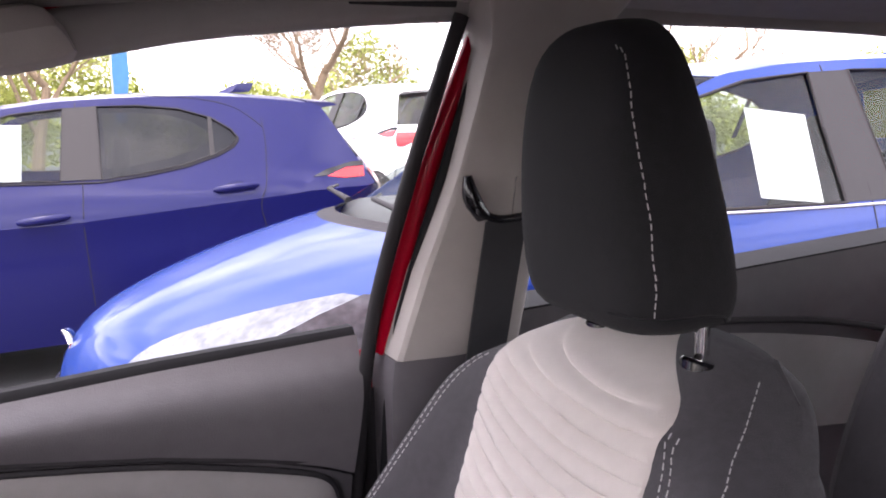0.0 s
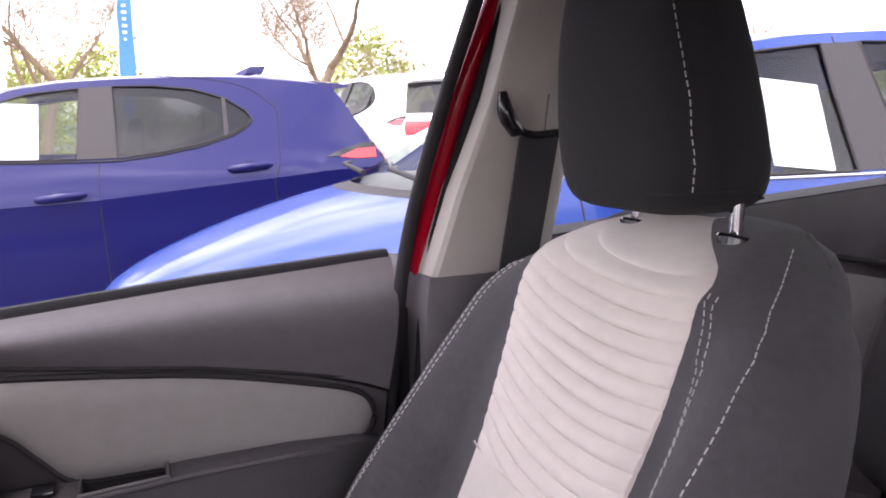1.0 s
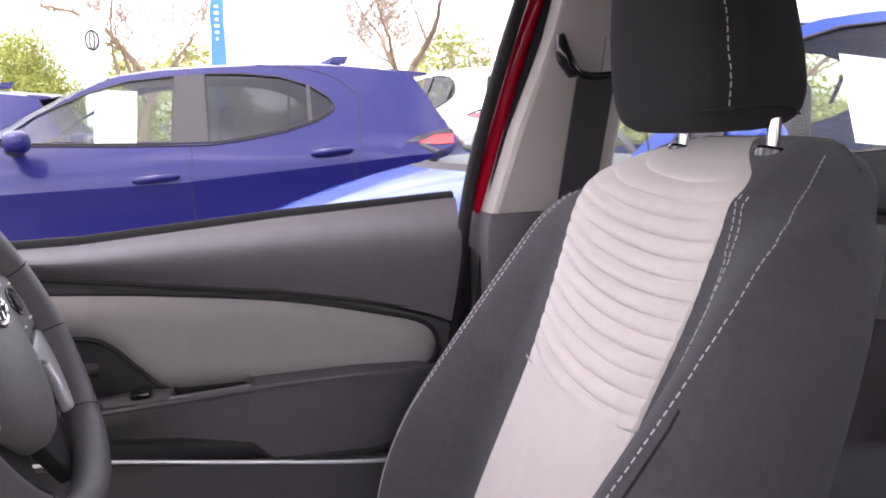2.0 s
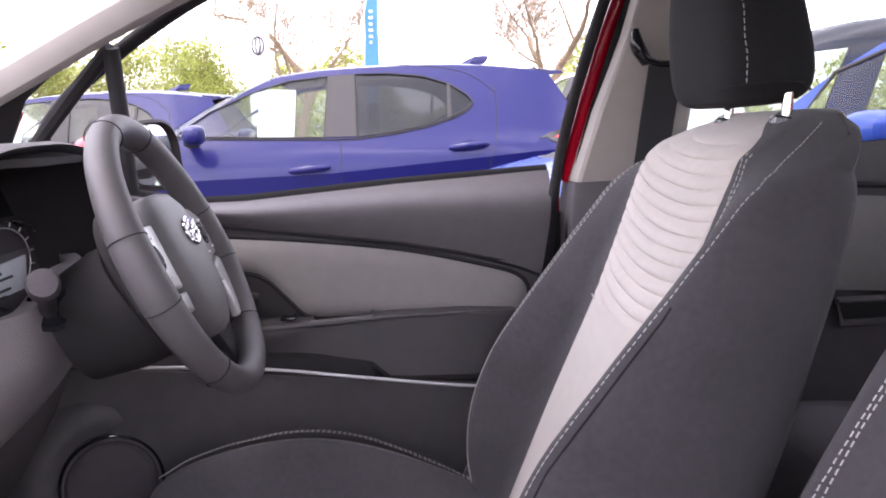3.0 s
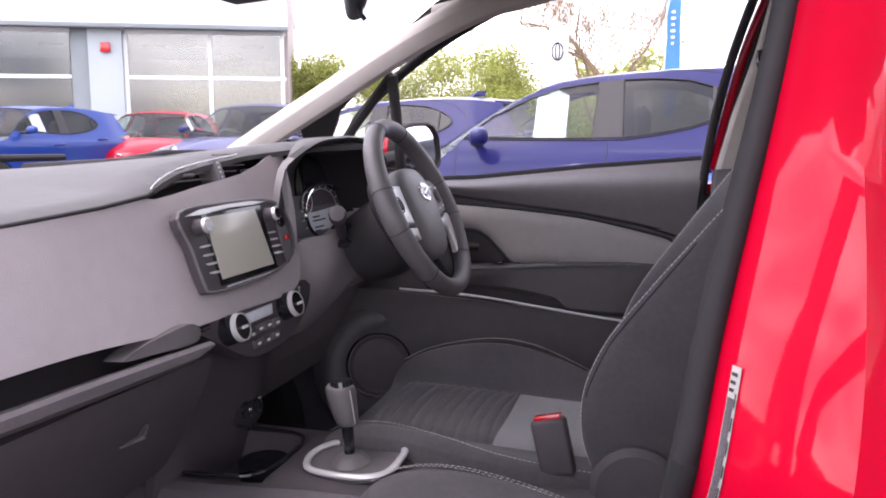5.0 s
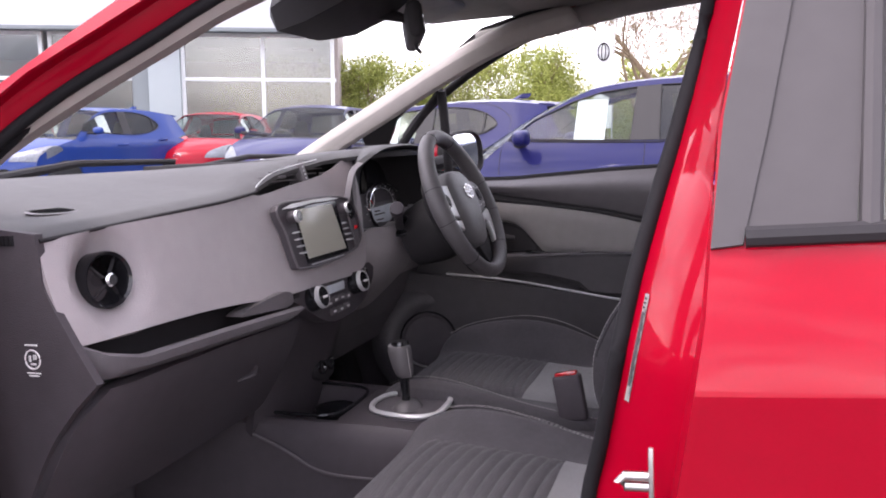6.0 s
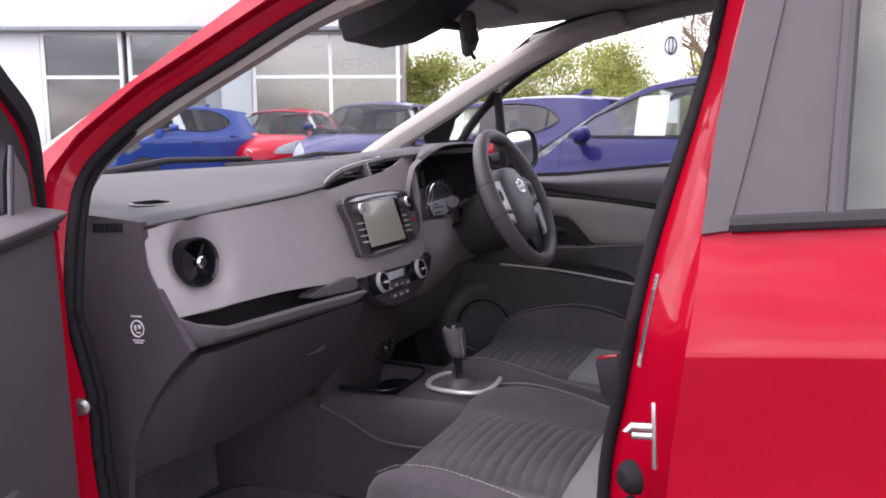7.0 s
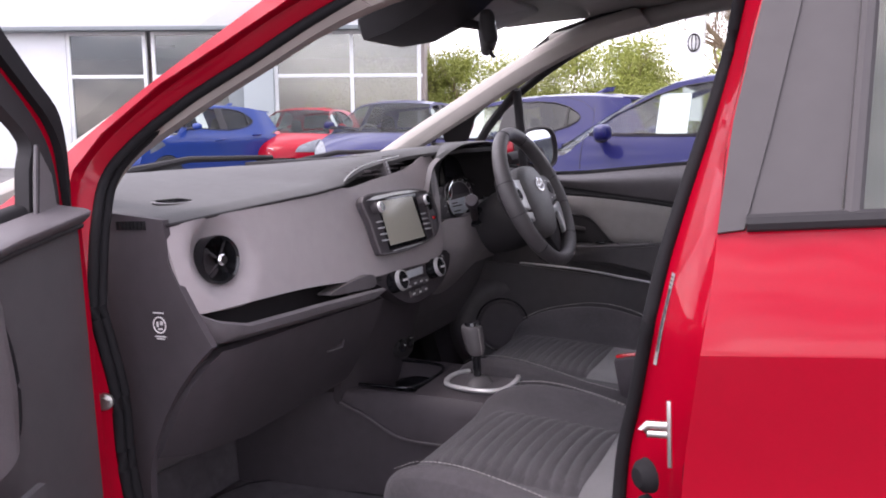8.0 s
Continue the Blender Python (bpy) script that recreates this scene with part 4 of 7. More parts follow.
panel = [tuple(p[:2]) for p in curve([(-0.165, 0.85, 0), (-0.165, 0.76, 0), (-0.18, 0.66, 0), (-0.3, 0.6, 0), (-0.5, 0.6, 0), (-0.66, 0.62, 0), (-0.67, 0.8, 0), (-0.6, 0.87, 0), (-0.5, 0.89, 0), (-0.4, 0.892, 0), (-0.335, 0.888, 0), (-0.29, 0.873, 0), (-0.24, 0.86, 0)], 4, True)]
part("lower_panel", patch(panel, lambda y, z: (0.47 + 0.9 * max(0, 0.8 - z) ** 1.2 - 0.05 * smoothstep(0.21, 0.075, math.hypot(y + 0.332, (z - 0.835) * 0.85)), y, z), (), 0.015, 0.02), DASH_SIDE, col, "grey grained column panel")

wheel = thing("steering_wheel", "black leather steering wheel with silver spoke trim", "steering wheel", tuple(WC0))
rim = [wp(0.168 * math.cos(a), 0.168 * math.sin(a)) for a in [k * math.tau / 72 for k in range(72)]]
rad = [0.0165 + 0.0022 * (math.cos(2 * a) ** 2 if abs(math.cos(a)) > 0.6 else 0) for a in [k * math.tau / 72 for k in range(72)]]
part("rim", tube(rim, rad, 16, 1.12, tuple(WN), closed=True), LEATHER, wheel, "black leather rim")
for a0, a1 in ((0.3, 1.15), (2.0, 2.85), (-0.75, -0.2), (3.35, 3.9)):
    line = [wp(0.1535 * math.cos(a), 0.1535 * math.sin(a), 0.007) for a in np.linspace(a0, a1, 40)]
    part("rim_stitching", stitches(line, 0.006, 0.0042, 0.0008), SEAT_GREY, wheel, "grey stitching")
for a in (0.25, 1.2, 1.95, 2.9, -0.2, -0.8, 3.35, 3.95):
    c, s = math.cos(a), math.sin(a)
    ring = [wp((0.168 + 0.0192 * math.cos(k * math.tau / 20)) * c, (0.168 + 0.0192 * math.cos(k * math.tau / 20)) * s, 0.0205 * math.sin(k * math.tau / 20)) for k in range(20)]
    part("rim_seam", tube(ring, 0.0008, 6, closed=True), MATT_BLACK, wheel)
pad2d = curve([(0.0, 0.082, 0), (0.05, 0.078, 0), (0.082, 0.055, 0), (0.09, 0.015, 0), (0.078, -0.04, 0), (0.05, -0.088, 0), (0.0, -0.106, 0), (-0.05, -0.088, 0), (-0.078, -0.04, 0), (-0.09, 0.015, 0), (-0.082, 0.055, 0), (-0.05, 0.078, 0)], 5, True)
part("airbag_pad", loft([[wp(p.x * s * 0.86, p.y * s, c) for p in pad2d] for s, c in ((0.88, -0.05), (0.98, -0.036), (1.0, -0.012), (0.985, 0.0), (0.93, 0.008), (0.8, 0.014), (0.5, 0.019), (0.2, 0.021))]), WHEEL_PAD, wheel, "charcoal airbag cover")
part("pad_back", loft([[wp(p.x * s, p.y * s, c) for p in pad2d] for s, c in ((0.6, -0.075), (1.06, -0.055), (1.08, -0.03), (1.0, -0.025))]), MATT_BLACK, wheel)
for rr in ((0.0235, 0.0165, 0.0, 0.0, 0.0026), (0.0075, 0.0155, 0.0, 0.0, 0.002), (0.0165, 0.006, 0.0, 0.0075, 0.002)):
    part("badge_ring", tube([wp(rr[0] * math.cos(a) + rr[2], rr[1] * math.sin(a) + rr[3] + 0.022, 0.0215) for a in [q * math.tau / 32 for q in range(32)]], rr[4], 8, closed=True), CHROME, wheel, "chrome badge ring")
part("pad_emboss", join(*[box(-0.002, 0.0, a, a + 0.01, -0.0012, 0.0012, 0) for a in (-0.018, -0.004, 0.01)]), PLASTIC, wheel).matrix_basis = Matrix.Translation(wp(0, -0.055, 0.0165) - WC0) @ Matrix.Rotation(WA, 4, "Y")
for sd in (-1, 1):
    def flat(rows, c):
        return [wp(sd * a, b, c) for a, b in (rows if sd > 0 else rows[::-1])]

    part("side_spoke", plate(flat([(0.07, 0.048), (0.12, 0.05), (0.168, 0.036), (0.168, -0.03), (0.12, -0.034), (0.07, -0.04)], -0.026), 0.02, 0.005), MATT_BLACK, wheel)
    part("switch_pad", plate(flat([(0.074, 0.048), (0.112, 0.05), (0.14, 0.036), (0.146, 0.004), (0.138, -0.02), (0.078, -0.03)], -0.006), 0.01, 0.004, 3), SILVER if sd > 0 else PLASTIC_SOFT, wheel, "switch panel")
    part("switch_ring", tube([wp(sd * 0.116 + 0.0145 * math.cos(a), 0.012 + 0.0145 * math.sin(a), 0.0045) for a in [q * math.tau / 28 for q in range(28)]], 0.0014, 8, closed=True), GLOSS_BLACK, wheel, "black switch ring")
    part("switch_disc", lathe([(0.0, 0.004), (0.009, 0.004), (0.011, 0.002), (0.011, 0.0)], wp(sd * 0.116, 0.012, 0.0035), WN, 24), MATT_BLACK, wheel)
    for sx, sy in ((0.1, 0.034), (0.128, 0.03), (0.1, -0.014), (0.13, -0.01)):
        part("switch_mark", turned(box(-0.0008, 0.0008, -0.004, 0.004, -0.0012, 0.0012, 0), Matrix.Translation(wp(sd * sx, sy, 0.0048)) @ Matrix.Rotation(WA, 4, "Y")), INK, wheel, "pale switch mark")
    trim = [(0.07, -0.036), (0.1, -0.034), (0.138, -0.024), (0.158, -0.035), (0.152, -0.062), (0.13, -0.098), (0.112, -0.112), (0.098, -0.108), (0.112, -0.078), (0.112, -0.058), (0.098, -0.05), (0.075, -0.06)]
    part("spoke_trim", plate(flat(trim, -0.01), 0.012, 0.003), SILVER, wheel, "satin silver spoke trim")
    part("lower_spoke", plate(flat([(0.012, -0.09), (0.062, -0.07), (0.11, -0.062), (0.114, -0.082), (0.1, -0.112), (0.075, -0.148), (0.045, -0.158), (0.03, -0.13)], -0.03), 0.016, 0.004), MATT_BLACK, wheel, "black lower spoke")

# ---- centre console ----
con = thing("centre_console", "black plastic centre console with cup holders", "console", (0.35, 0, 0.28))
rings = []
for x, w, zt, dip in [(0.85, 0.17, 0.54, 0.05), (0.66, 0.165, 0.52, 0.055), (0.56, 0.16, 0.522, 0.06), (0.5, 0.155, 0.52, 0.06), (0.43, 0.15, 0.518, 0.05), (0.41, 0.148, 0.518, 0.0), (0.33, 0.142, 0.516, 0.0), (0.22, 0.13, 0.508, 0.0), (0.1, 0.115, 0.48, 0.0), (-0.3, 0.1, 0.455, 0.0)]:
    half = [(w * 1.02, 0.29), (w * 1.0, zt - 0.09), (w * 0.96, zt - 0.035), (w * 0.9, zt - 0.008), (w * 0.82, zt), (w * 0.7, zt - 0.002), (w * 0.6, zt - dip), (w * 0.3, zt - dip)]
    rings.append([(x, -u, z) for u, z in half] + [(x, u, z) for u, z in half[::-1]])
part("body", loft(rings), DARK_PLASTIC, con, "black console body")
part("tray_rim", tube(curve([(0.64, 0.1, 0.524), (0.5, 0.1, 0.522), (0.44, 0.09, 0.52), (0.418, 0.05, 0.52), (0.415, 0.0, 0.52), (0.418, -0.05, 0.52), (0.44, -0.09, 0.52), (0.5, -0.1, 0.522), (0.64, -0.1, 0.524)], 6), 0.0035, 8), GLOSS_BLACK, con, "gloss black tray rim")
part("cup_holder", lathe([(0.03, 0.0), (0.038, 0.0), (0.04, 0.03), (0.043, 0.032), (0.044, 0.028), (0.041, 0.0)], (0.485, -0.035, 0.462), (0, 0, 1), 32), GLOSS_BLACK, con, "gloss black cup holder rim")
part("console_edge", tube(curve([(0.56, 0.166, 0.5), (0.5, 0.163, 0.475), (0.44, 0.158, 0.44), (0.39, 0.155, 0.428), (0.3, 0.148, 0.424)], 6), 0.003, 8), PLASTIC, con)
stack = [(0.15, 0.44), (0.165, 0.6), (0.19, 0.74), (-0.19, 0.74), (-0.165, 0.6), (-0.15, 0.44)]
part("stack_panel", patch(stack, lambda y, z: (0.49 + 0.3 * (0.72 - z) + 0.9 * max(0.0, abs(y) - 0.1) ** 1.5, y, z), (), 0.03, 0.02), DARK_PLASTIC, con, "black centre stack panel")
soc = thing("power_socket", "oval black power socket pod on the centre stack", "power socket", (0.54, -0.08, 0.567))
POD = pose(0.536, -0.084, 0.567, 0, 0, 0) @ Matrix.Rotation(radians(6), 4, "X")
part("pod", turned(lathe([(0.0, 0.006), (0.04, 0.006), (0.048, 0.003), (0.052, -0.006), (0.05, -0.014)], (0, 0, 0), (-1, 0, 0.1), 36), POD @ Matrix.Diagonal((1, 1, 0.62, 1))), MATT_BLACK, soc, "black oval pod")
for dy, r in ((0.018, 0.0145), (-0.022, 0.011)):
    part("socket_rim", turned(hoop([(r * 0.7, 0.006), (r * 0.85, 0.011), (r, 0.011), (r * 1.1, 0.005)], (0, dy, 0), (-1, 0, 0.1), 28), POD), GLOSS_BLACK, soc, "gloss black socket rim")
# pale bar that paints a bright glint on the pod
part("socket_glint", turned(box(-0.008, -0.0065, -0.034, -0.026, 0.012, 0.0145, 0), POD), INK, soc)
gear = thing("gear_lever", "gear lever with a leather knob in a silver surround", "gear lever", (0.3, -0.02, 0.48))
gp = [tuple(p[:2]) for p in curve([(0.372, 0.02, 0), (0.345, 0.06, 0), (0.27, 0.075, 0), (0.228, 0.055, 0), (0.222, 0.0, 0), (0.232, -0.05, 0), (0.275, -0.072, 0), (0.345, -0.062, 0), (0.372, -0.03, 0)], 5, True)]
part("silver_surround", tube([(x, y, 0.523) for x, y in gp], 0.0062, 10, 0.8, closed=True), SILVER, gear, "silver gate surround")
part("gate_plate", patch(gp, lambda x, y: (x, y, 0.519), (), 0.03, 0.006), PLASTIC, gear)
part("gaiter", loft([[(0.3 + r * math.cos(a), 0.012 + r * 1.2 * math.sin(a), z) for a in [k * math.tau / 16 for k in range(16)]] for r, z in ((0.03, 0.52), (0.022, 0.53), (0.012, 0.536))]), LEATHER, gear)
part("shaft", tube([(0.3, 0.014, 0.51), (0.301, 0.014, 0.54), (0.302, 0.014, 0.59)], [0.009, 0.0085, 0.01], 14), GLOSS_BLACK, gear)
kn = []
for z, rx_, ry_, dx in [(0.58, 0.013, 0.015, 0), (0.592, 0.02, 0.02, 0.002), (0.615, 0.0225, 0.021, 0.006), (0.635, 0.025, 0.022, 0.009), (0.646, 0.024, 0.021, 0.01), (0.652, 0.015, 0.013, 0.01)]:
    kn.append([(0.3 + dx + rx_ * math.cos(a), 0.014 + ry_ * math.sin(a), z) for a in [k * math.tau / 20 for k in range(20)]])
part("knob", loft(kn), LEATHER, gear, "black leather knob", sub=1)
part("knob_cap", lathe([(0.012, 0), (0.0185, -0.004), (0.0165, 0.004), (0.0, 0.006)], (0.308, 0.014, 0.651), (0.05, 0, 1), 24), GLOSS_BLACK, gear, "gloss black cap")
part("knob_stitching", stitches([(0.2825 + 0.1 * (z - 0.6), 0.029, z) for z in np.linspace(0.59, 0.64, 12)], 0.005, 0.0035, 0.0008), THREAD, gear, "pale stitching")


# ---- hatchback cars ----
PROFILE = [  # x, z, bow, crown along the middle, from the front bumper over the roof to the rear bumper
    (2.12, 0.18, 0.34, 0.0), (2.17, 0.32, 0.36, 0.0), (2.18, 0.48, 0.38, 0.0), (2.15, 0.62, 0.38, 0.005), (2.08, 0.72, 0.36, 0.02), (1.95, 0.8, 0.32, 0.035),
    (1.75, 0.88, 0.28, 0.04), (1.55, 0.94, 0.27, 0.035), (1.42, 0.97, 0.27, 0.03), (1.36, 0.985, 0.26, 0.03), (1.15, 1.105, 0.2, 0.03), (0.9, 1.24, 0.14, 0.032), (0.66, 1.355, 0.1, 0.034),
    (0.45, 1.43, 0.06, 0.036), (0.3, 1.455, 0.04, 0.04), (0.1, 1.475, 0.02, 0.042), (-0.3, 1.485, 0.0, 0.045), (-0.7, 1.475, 0.0, 0.045), (-1.05, 1.44, 0.0, 0.045), (-1.27, 1.4, -0.02, 0.04),
    (-1.34, 1.365, -0.05, 0.035), (-1.45, 1.22, -0.09, 0.02), (-1.57, 1.06, -0.13, 0.01), (-1.63, 0.98, -0.15, 0.0), (-1.7, 0.85, -0.16, 0.0), (-1.73, 0.65, -0.16, 0.0), (-1.74, 0.45, -0.17, 0.0), (-1.7, 0.22, -0.17, 0.0)]
SLIM = [0.0] * 8 + [0.2, 0.5, 1.0, 1.0, 0.9, 0.5, 0.2] + [0.0] * 13


def crease_z(x):
    """The height of the crease along the car's side, rising towards the tail."""
    return 0.831 + 0.05 * min(1.2, max(0.0, 0.05 - x))


def car_w(x, z):
    """Half the car's width at a place on its side."""
    z -= (crease_z(x) - 0.831) * smoothstep(1.0, 0.9, z)
    if z > 1.0:
        w = 0.771 - 0.5 * (z - 1.0)
    elif z > 0.83:
        w = 0.835 - 0.25 * (z - 0.83) - 0.735 * (z - 0.83) ** 2
    elif z < 0.7:
        w = 0.818 - 0.05 * ((0.7 - z) / 0.5) ** 2
    else:
        w = 0.818 + 0.017 * (z - 0.7) / 0.13
    w -= 0.17 * max(0, (x - 1.0) / 1.1) ** 2.0
    w -= 0.13 * max(0, (-0.9 - x) / 0.8) ** 2.0
    return w


def car_top(rows, thick=0.004, m=16, drop=0.0):
    """A stretch of the top; drop lowers the screen between its pillars."""
    a, b = rows
    pts = curve([Vector((p[0], p[1] - drop * SLIM[i], 0)) for i, p in enumerate(PROFILE)], 4)
    fin = np.linspace(0, len(PROFILE) - 1, len(pts))
    bow, crown = np.interp(fin, range(len(PROFILE)), [p[2] for p in PROFILE]), np.interp(fin, range(len(PROFILE)), [p[3] for p in PROFILE])
    rings = []
    for i in range(a * 4, b * 4 + 1):
        x, z = pts[i].x, pts[i].y
        ring = []
        for j in range(-m, m + 1):
            v = j / m
            xe, ze = x - bow[i] * v * v, z - crown[i] * v * v
            ring.append((xe, v * car_w(x - bow[i], z - crown[i]), ze))
        rings.append(ring)
    bm = loft(rings, False)
    bmesh.ops.recalc_face_normals(bm, faces=bm.faces)
    if thick:
        thicken(bm, thick)
    return bm


def car_corner(sd, a, b, v0, out=0.006):
    """The wrapped lens of a lamp on a corner."""
    pts = curve([Vector(p[:2] + (0,)) for p in PROFILE], 4)
    fin = np.linspace(0, len(PROFILE) - 1, len(pts))
    bow, crown = np.interp(fin, range(len(PROFILE)), [p[2] for p in PROFILE]), np.interp(fin, range(len(PROFILE)), [p[3] for p in PROFILE])
    rings = []
    for i in range(a * 4, b * 4 + 1):
        f = (i - a * 4) / (4 * (b - a))
        lo = v0 + 0.3 * f ** 2
        rings.append([(pts[i].x - bow[i] * v * v + out, sd * v * car_w(pts[i].x - bow[i], pts[i].y - crown[i]), pts[i].y - crown[i] * v * v + 0.006) for v in np.linspace(lo, 1.0, 10)])
    return loft(rings, False)


def car_edge(drop=0.0):
    return [(p[0] - p[2], p[1] - p[3] - drop * SLIM[i]) for i, p in enumerate(PROFILE)]


FRONT_WIN = [(0.95, 1.085), (0.7, 1.068), (0.4, 1.05), (0.1, 1.035), (0.08, 1.2), (0.06, 1.395), (0.3, 1.375), (0.5, 1.32), (0.75, 1.215)]
REAR_WIN = [(-0.09, 1.028), (-0.3, 1.045), (-0.5, 1.075), (-0.68, 1.125), (-0.76, 1.165), (-0.79, 1.2), (-0.76, 1.245), (-0.66, 1.315), (-0.5, 1.37), (-0.3, 1.395), (-0.1, 1.4)]
BPILLAR = [(0.098, 1.036), (-0.088, 1.03), (-0.098, 1.4), (0.058, 1.396)]


def hatchback(name, label, paint, m, group="", far=False, moulding=MATT_BLACK, win_drop=0.0, lamp=LENS, openings=None, step=0.06, papers=(), tinted_rear=True):
    """A five-door hatchback; its x is measured from the rear edge of the front door."""
    car = thing(name, label, "car", (0.2, 0, 0), m=m, group=group)
    fw = [(x, z - win_drop if z < 1.1 else z) for x, z in FRONT_WIN]
    rw = [(x, z - win_drop if z < 1.17 else z) for x, z in REAR_WIN]
    bpl = [(x, z - win_drop if z < 1.1 else z) for x, z in BPILLAR]
    drop = 0.035 if openings else 0.0
    low = []
    for cx in (-1.2, 1.31):
        low += [(cx + 0.335 * math.cos(a), 0.3 + 0.335 * math.sin(a)) for a in np.linspace(math.pi + 0.25, -0.25, 16)]
    for sd in (-1, 1):
        slim = drop + 0.04 if openings and sd > 0 else drop
        out = [tuple(p[:2]) for p in curve([Vector((x, z, 0)) for x, z in car_edge(slim)], 3)] + low
        wins = [fw, rw]
        if openings and sd in openings:
            wins = openings[sd]
        part("side_panel", patch(out, lambda x, z: (x, sd * car_w(x, z), z), wins, step, 0.004, lines=() if far else [((a, crease_z(a) + d), (b, crease_z(b) + d)) for d in (-0.002, 0.002) for a, b in ((-1.6, -1.15), (-1.15, 0.05), (0.05, 1.8))]), paint, car, "painted side panel").data.set_sharp_from_angle(angle=radians(38 if far else 11))
        if not (openings and sd in openings):
            part("side_window", patch(fw, lambda x, z: (x, sd * (car_w(x, z) - 0.006), z), (), 0.09), CAR_GLASS, car, "clear side window").visible_shadow = False
            part("side_window", patch(rw, lambda x, z: (x, sd * (car_w(x, z) - 0.006), z), (), 0.09), TINT if tinted_rear else CAR_GLASS, car, "tinted side window").visible_shadow = False
            part("window_pillar", patch(bpl, lambda x, z: (x, sd * (car_w(x, z) + 0.003), z), (), 0.09, 0.004), PILLAR_DIMMED, car, "dark window pillar")
            part("window_pillar", patch([(-0.63, 1.112), (-0.655, 1.115), (-0.665, 1.315), (-0.645, 1.32)], lambda x, z: (x, sd * (car_w(x, z) + 0.002), z), (), 0.09, 0.006), PILLAR_DIMMED, car)
            for w, mt in ((fw, MATT_BLACK), (rw, MATT_BLACK)):
                part("window_seal", tube([(x, sd * (car_w(x, z) + 0.001), z) for x, z in w], 0.006, 6, closed=True), mt, car)
            part("belt_moulding", tube([(x, sd * (car_w(x, z - 0.01) + 0.004), z - 0.011) for x, z in fw[:4][::-1]][::-1] + [(x, sd * (car_w(x, z - 0.01) + 0.004), z - 0.011) for x, z in rw[:6]], 0.005, 6), moulding, car, "belt moulding")
            if not far:
                seams = [[(0.0, 1.42), (0.0, 1.03), (0.015, 0.8), (0.01, 0.4)], [(-0.93, 1.3), (-0.93, 1.15), (-0.9, 0.95), (-0.86, 0.85), (-0.88, 0.7)], [(0.98, 1.09), (1.0, 0.9), (0.98, 0.6), (0.95, 0.3)], [(-0.3, 1.45), (-0.6, 1.42), (-0.8, 1.36), (-0.93, 1.25)]]
                for s in seams:
                    part("door_seam", tube([(p.x, sd * (car_w(p.x, p.y) + 0.0005), p.y) for p in curve([Vector((a, b, 0)) for a, b in s], 5)], 0.0024, 6), MATT_BLACK, car)
            for hx, hz in ((0.19, 0.862 - 0.6 * win_drop), (-0.74, 0.945 - 0.6 * win_drop)):
                y = sd * car_w(hx, hz)
                part("handle_recess", turned(lathe([(0, 0.002), (0.045, 0.002), (0.05, 0)], (0, 0, 0), (0, sd, 0), 20), pose(hx, y, hz + 0.006) @ Matrix.Diagonal((1, 1, 0.62, 1))), paint, car)
                part("door_handle", tube([(hx - 0.115, y + sd * 0.006, hz + 0.004), (hx - 0.09, y + sd * 0.024, hz + 0.004), (hx, y + sd * 0.03, hz), (hx + 0.09, y + sd * 0.024, hz - 0.006), (hx + 0.115, y + sd * 0.006, hz - 0.008)], [0.008, 0.013, 0.015, 0.014, 0.008], 10, 1.3), paint, car, "painted door handle")
            rings = []
            for y, w, h in [(0.86, 0.03, 0.026), (0.875, 0.05, 0.046), (0.92, 0.062, 0.058), (0.98, 0.058, 0.056), (1.02, 0.04, 0.04), (1.03, 0.02, 0.02)]:
                rings.append([(0.8 + w * math.copysign(abs(math.cos(a)) ** 0.7, math.cos(a)), sd * y, 1.085 - 0.6 * win_drop + h * math.copysign(abs(math.sin(a)) ** 0.7, math.sin(a))) for a in [k * math.tau / 20 for k in range(20)]])
            part("door_mirror", loft(rings), paint, car, "painted mirror housing", sub=1)
            part("mirror_base", tube([(0.85, sd * 0.77, 1.04), (0.83, sd * 0.84, 1.05), (0.82, sd * 0.9, 1.045)], [0.03, 0.035, 0.05], 12, 0.6), MATT_BLACK, car)
        for cx in (-1.2, 1.31):
            wy = sd * 0.72
            wh = part("wheel", lathe([(0.2, -0.09), (0.29, -0.095), (0.31, -0.07), (0.315, 0.0), (0.31, 0.07), (0.29, 0.095), (0.2, 0.09)], (cx, wy, 0.315), (0, 1, 0), 36), TYRE, car, "black tyre")
            part("rim", lathe([(0.0, 0.02), (0.05, 0.05), (0.06, 0.03), (0.185, 0.02), (0.2, 0.085), (0.21, 0.085), (0.2, -0.08)], (cx, wy, 0.315), (0, sd, 0), 30), ALLOY, wh, "alloy rim")
            if not far:
                for k in range(5):
                    a = k * math.tau / 5
                    part("spoke", tube([(cx + 0.04 * math.cos(a), wy + sd * 0.07, 0.315 + 0.04 * math.sin(a)), (cx + 0.2 * math.cos(a), wy + sd * 0.08, 0.315 + 0.2 * math.sin(a))], 0.018, 8), ALLOY, wh)
        head = [(1.36, 0.79), (1.42, 0.845), (1.5, 0.86), (1.6, 0.82), (1.73, 0.74), (1.76, 0.66), (1.7, 0.63), (1.52, 0.7)]
        part("headlight", patch(head, lambda x, z: (x, sd * (car_w(x, z) + 0.004 - 0.35 * max(0, x - 1.62)), z), (), 0.04, 0.004), lamp, car, "clear headlight")
        part("headlight_front", car_corner(sd, 3, 6, 0.6), lamp, car, "clear headlight")
        tail = [(-1.24, 0.962), (-1.36, 1.0), (-1.47, 1.0), (-1.46, 0.945), (-1.34, 0.945)]
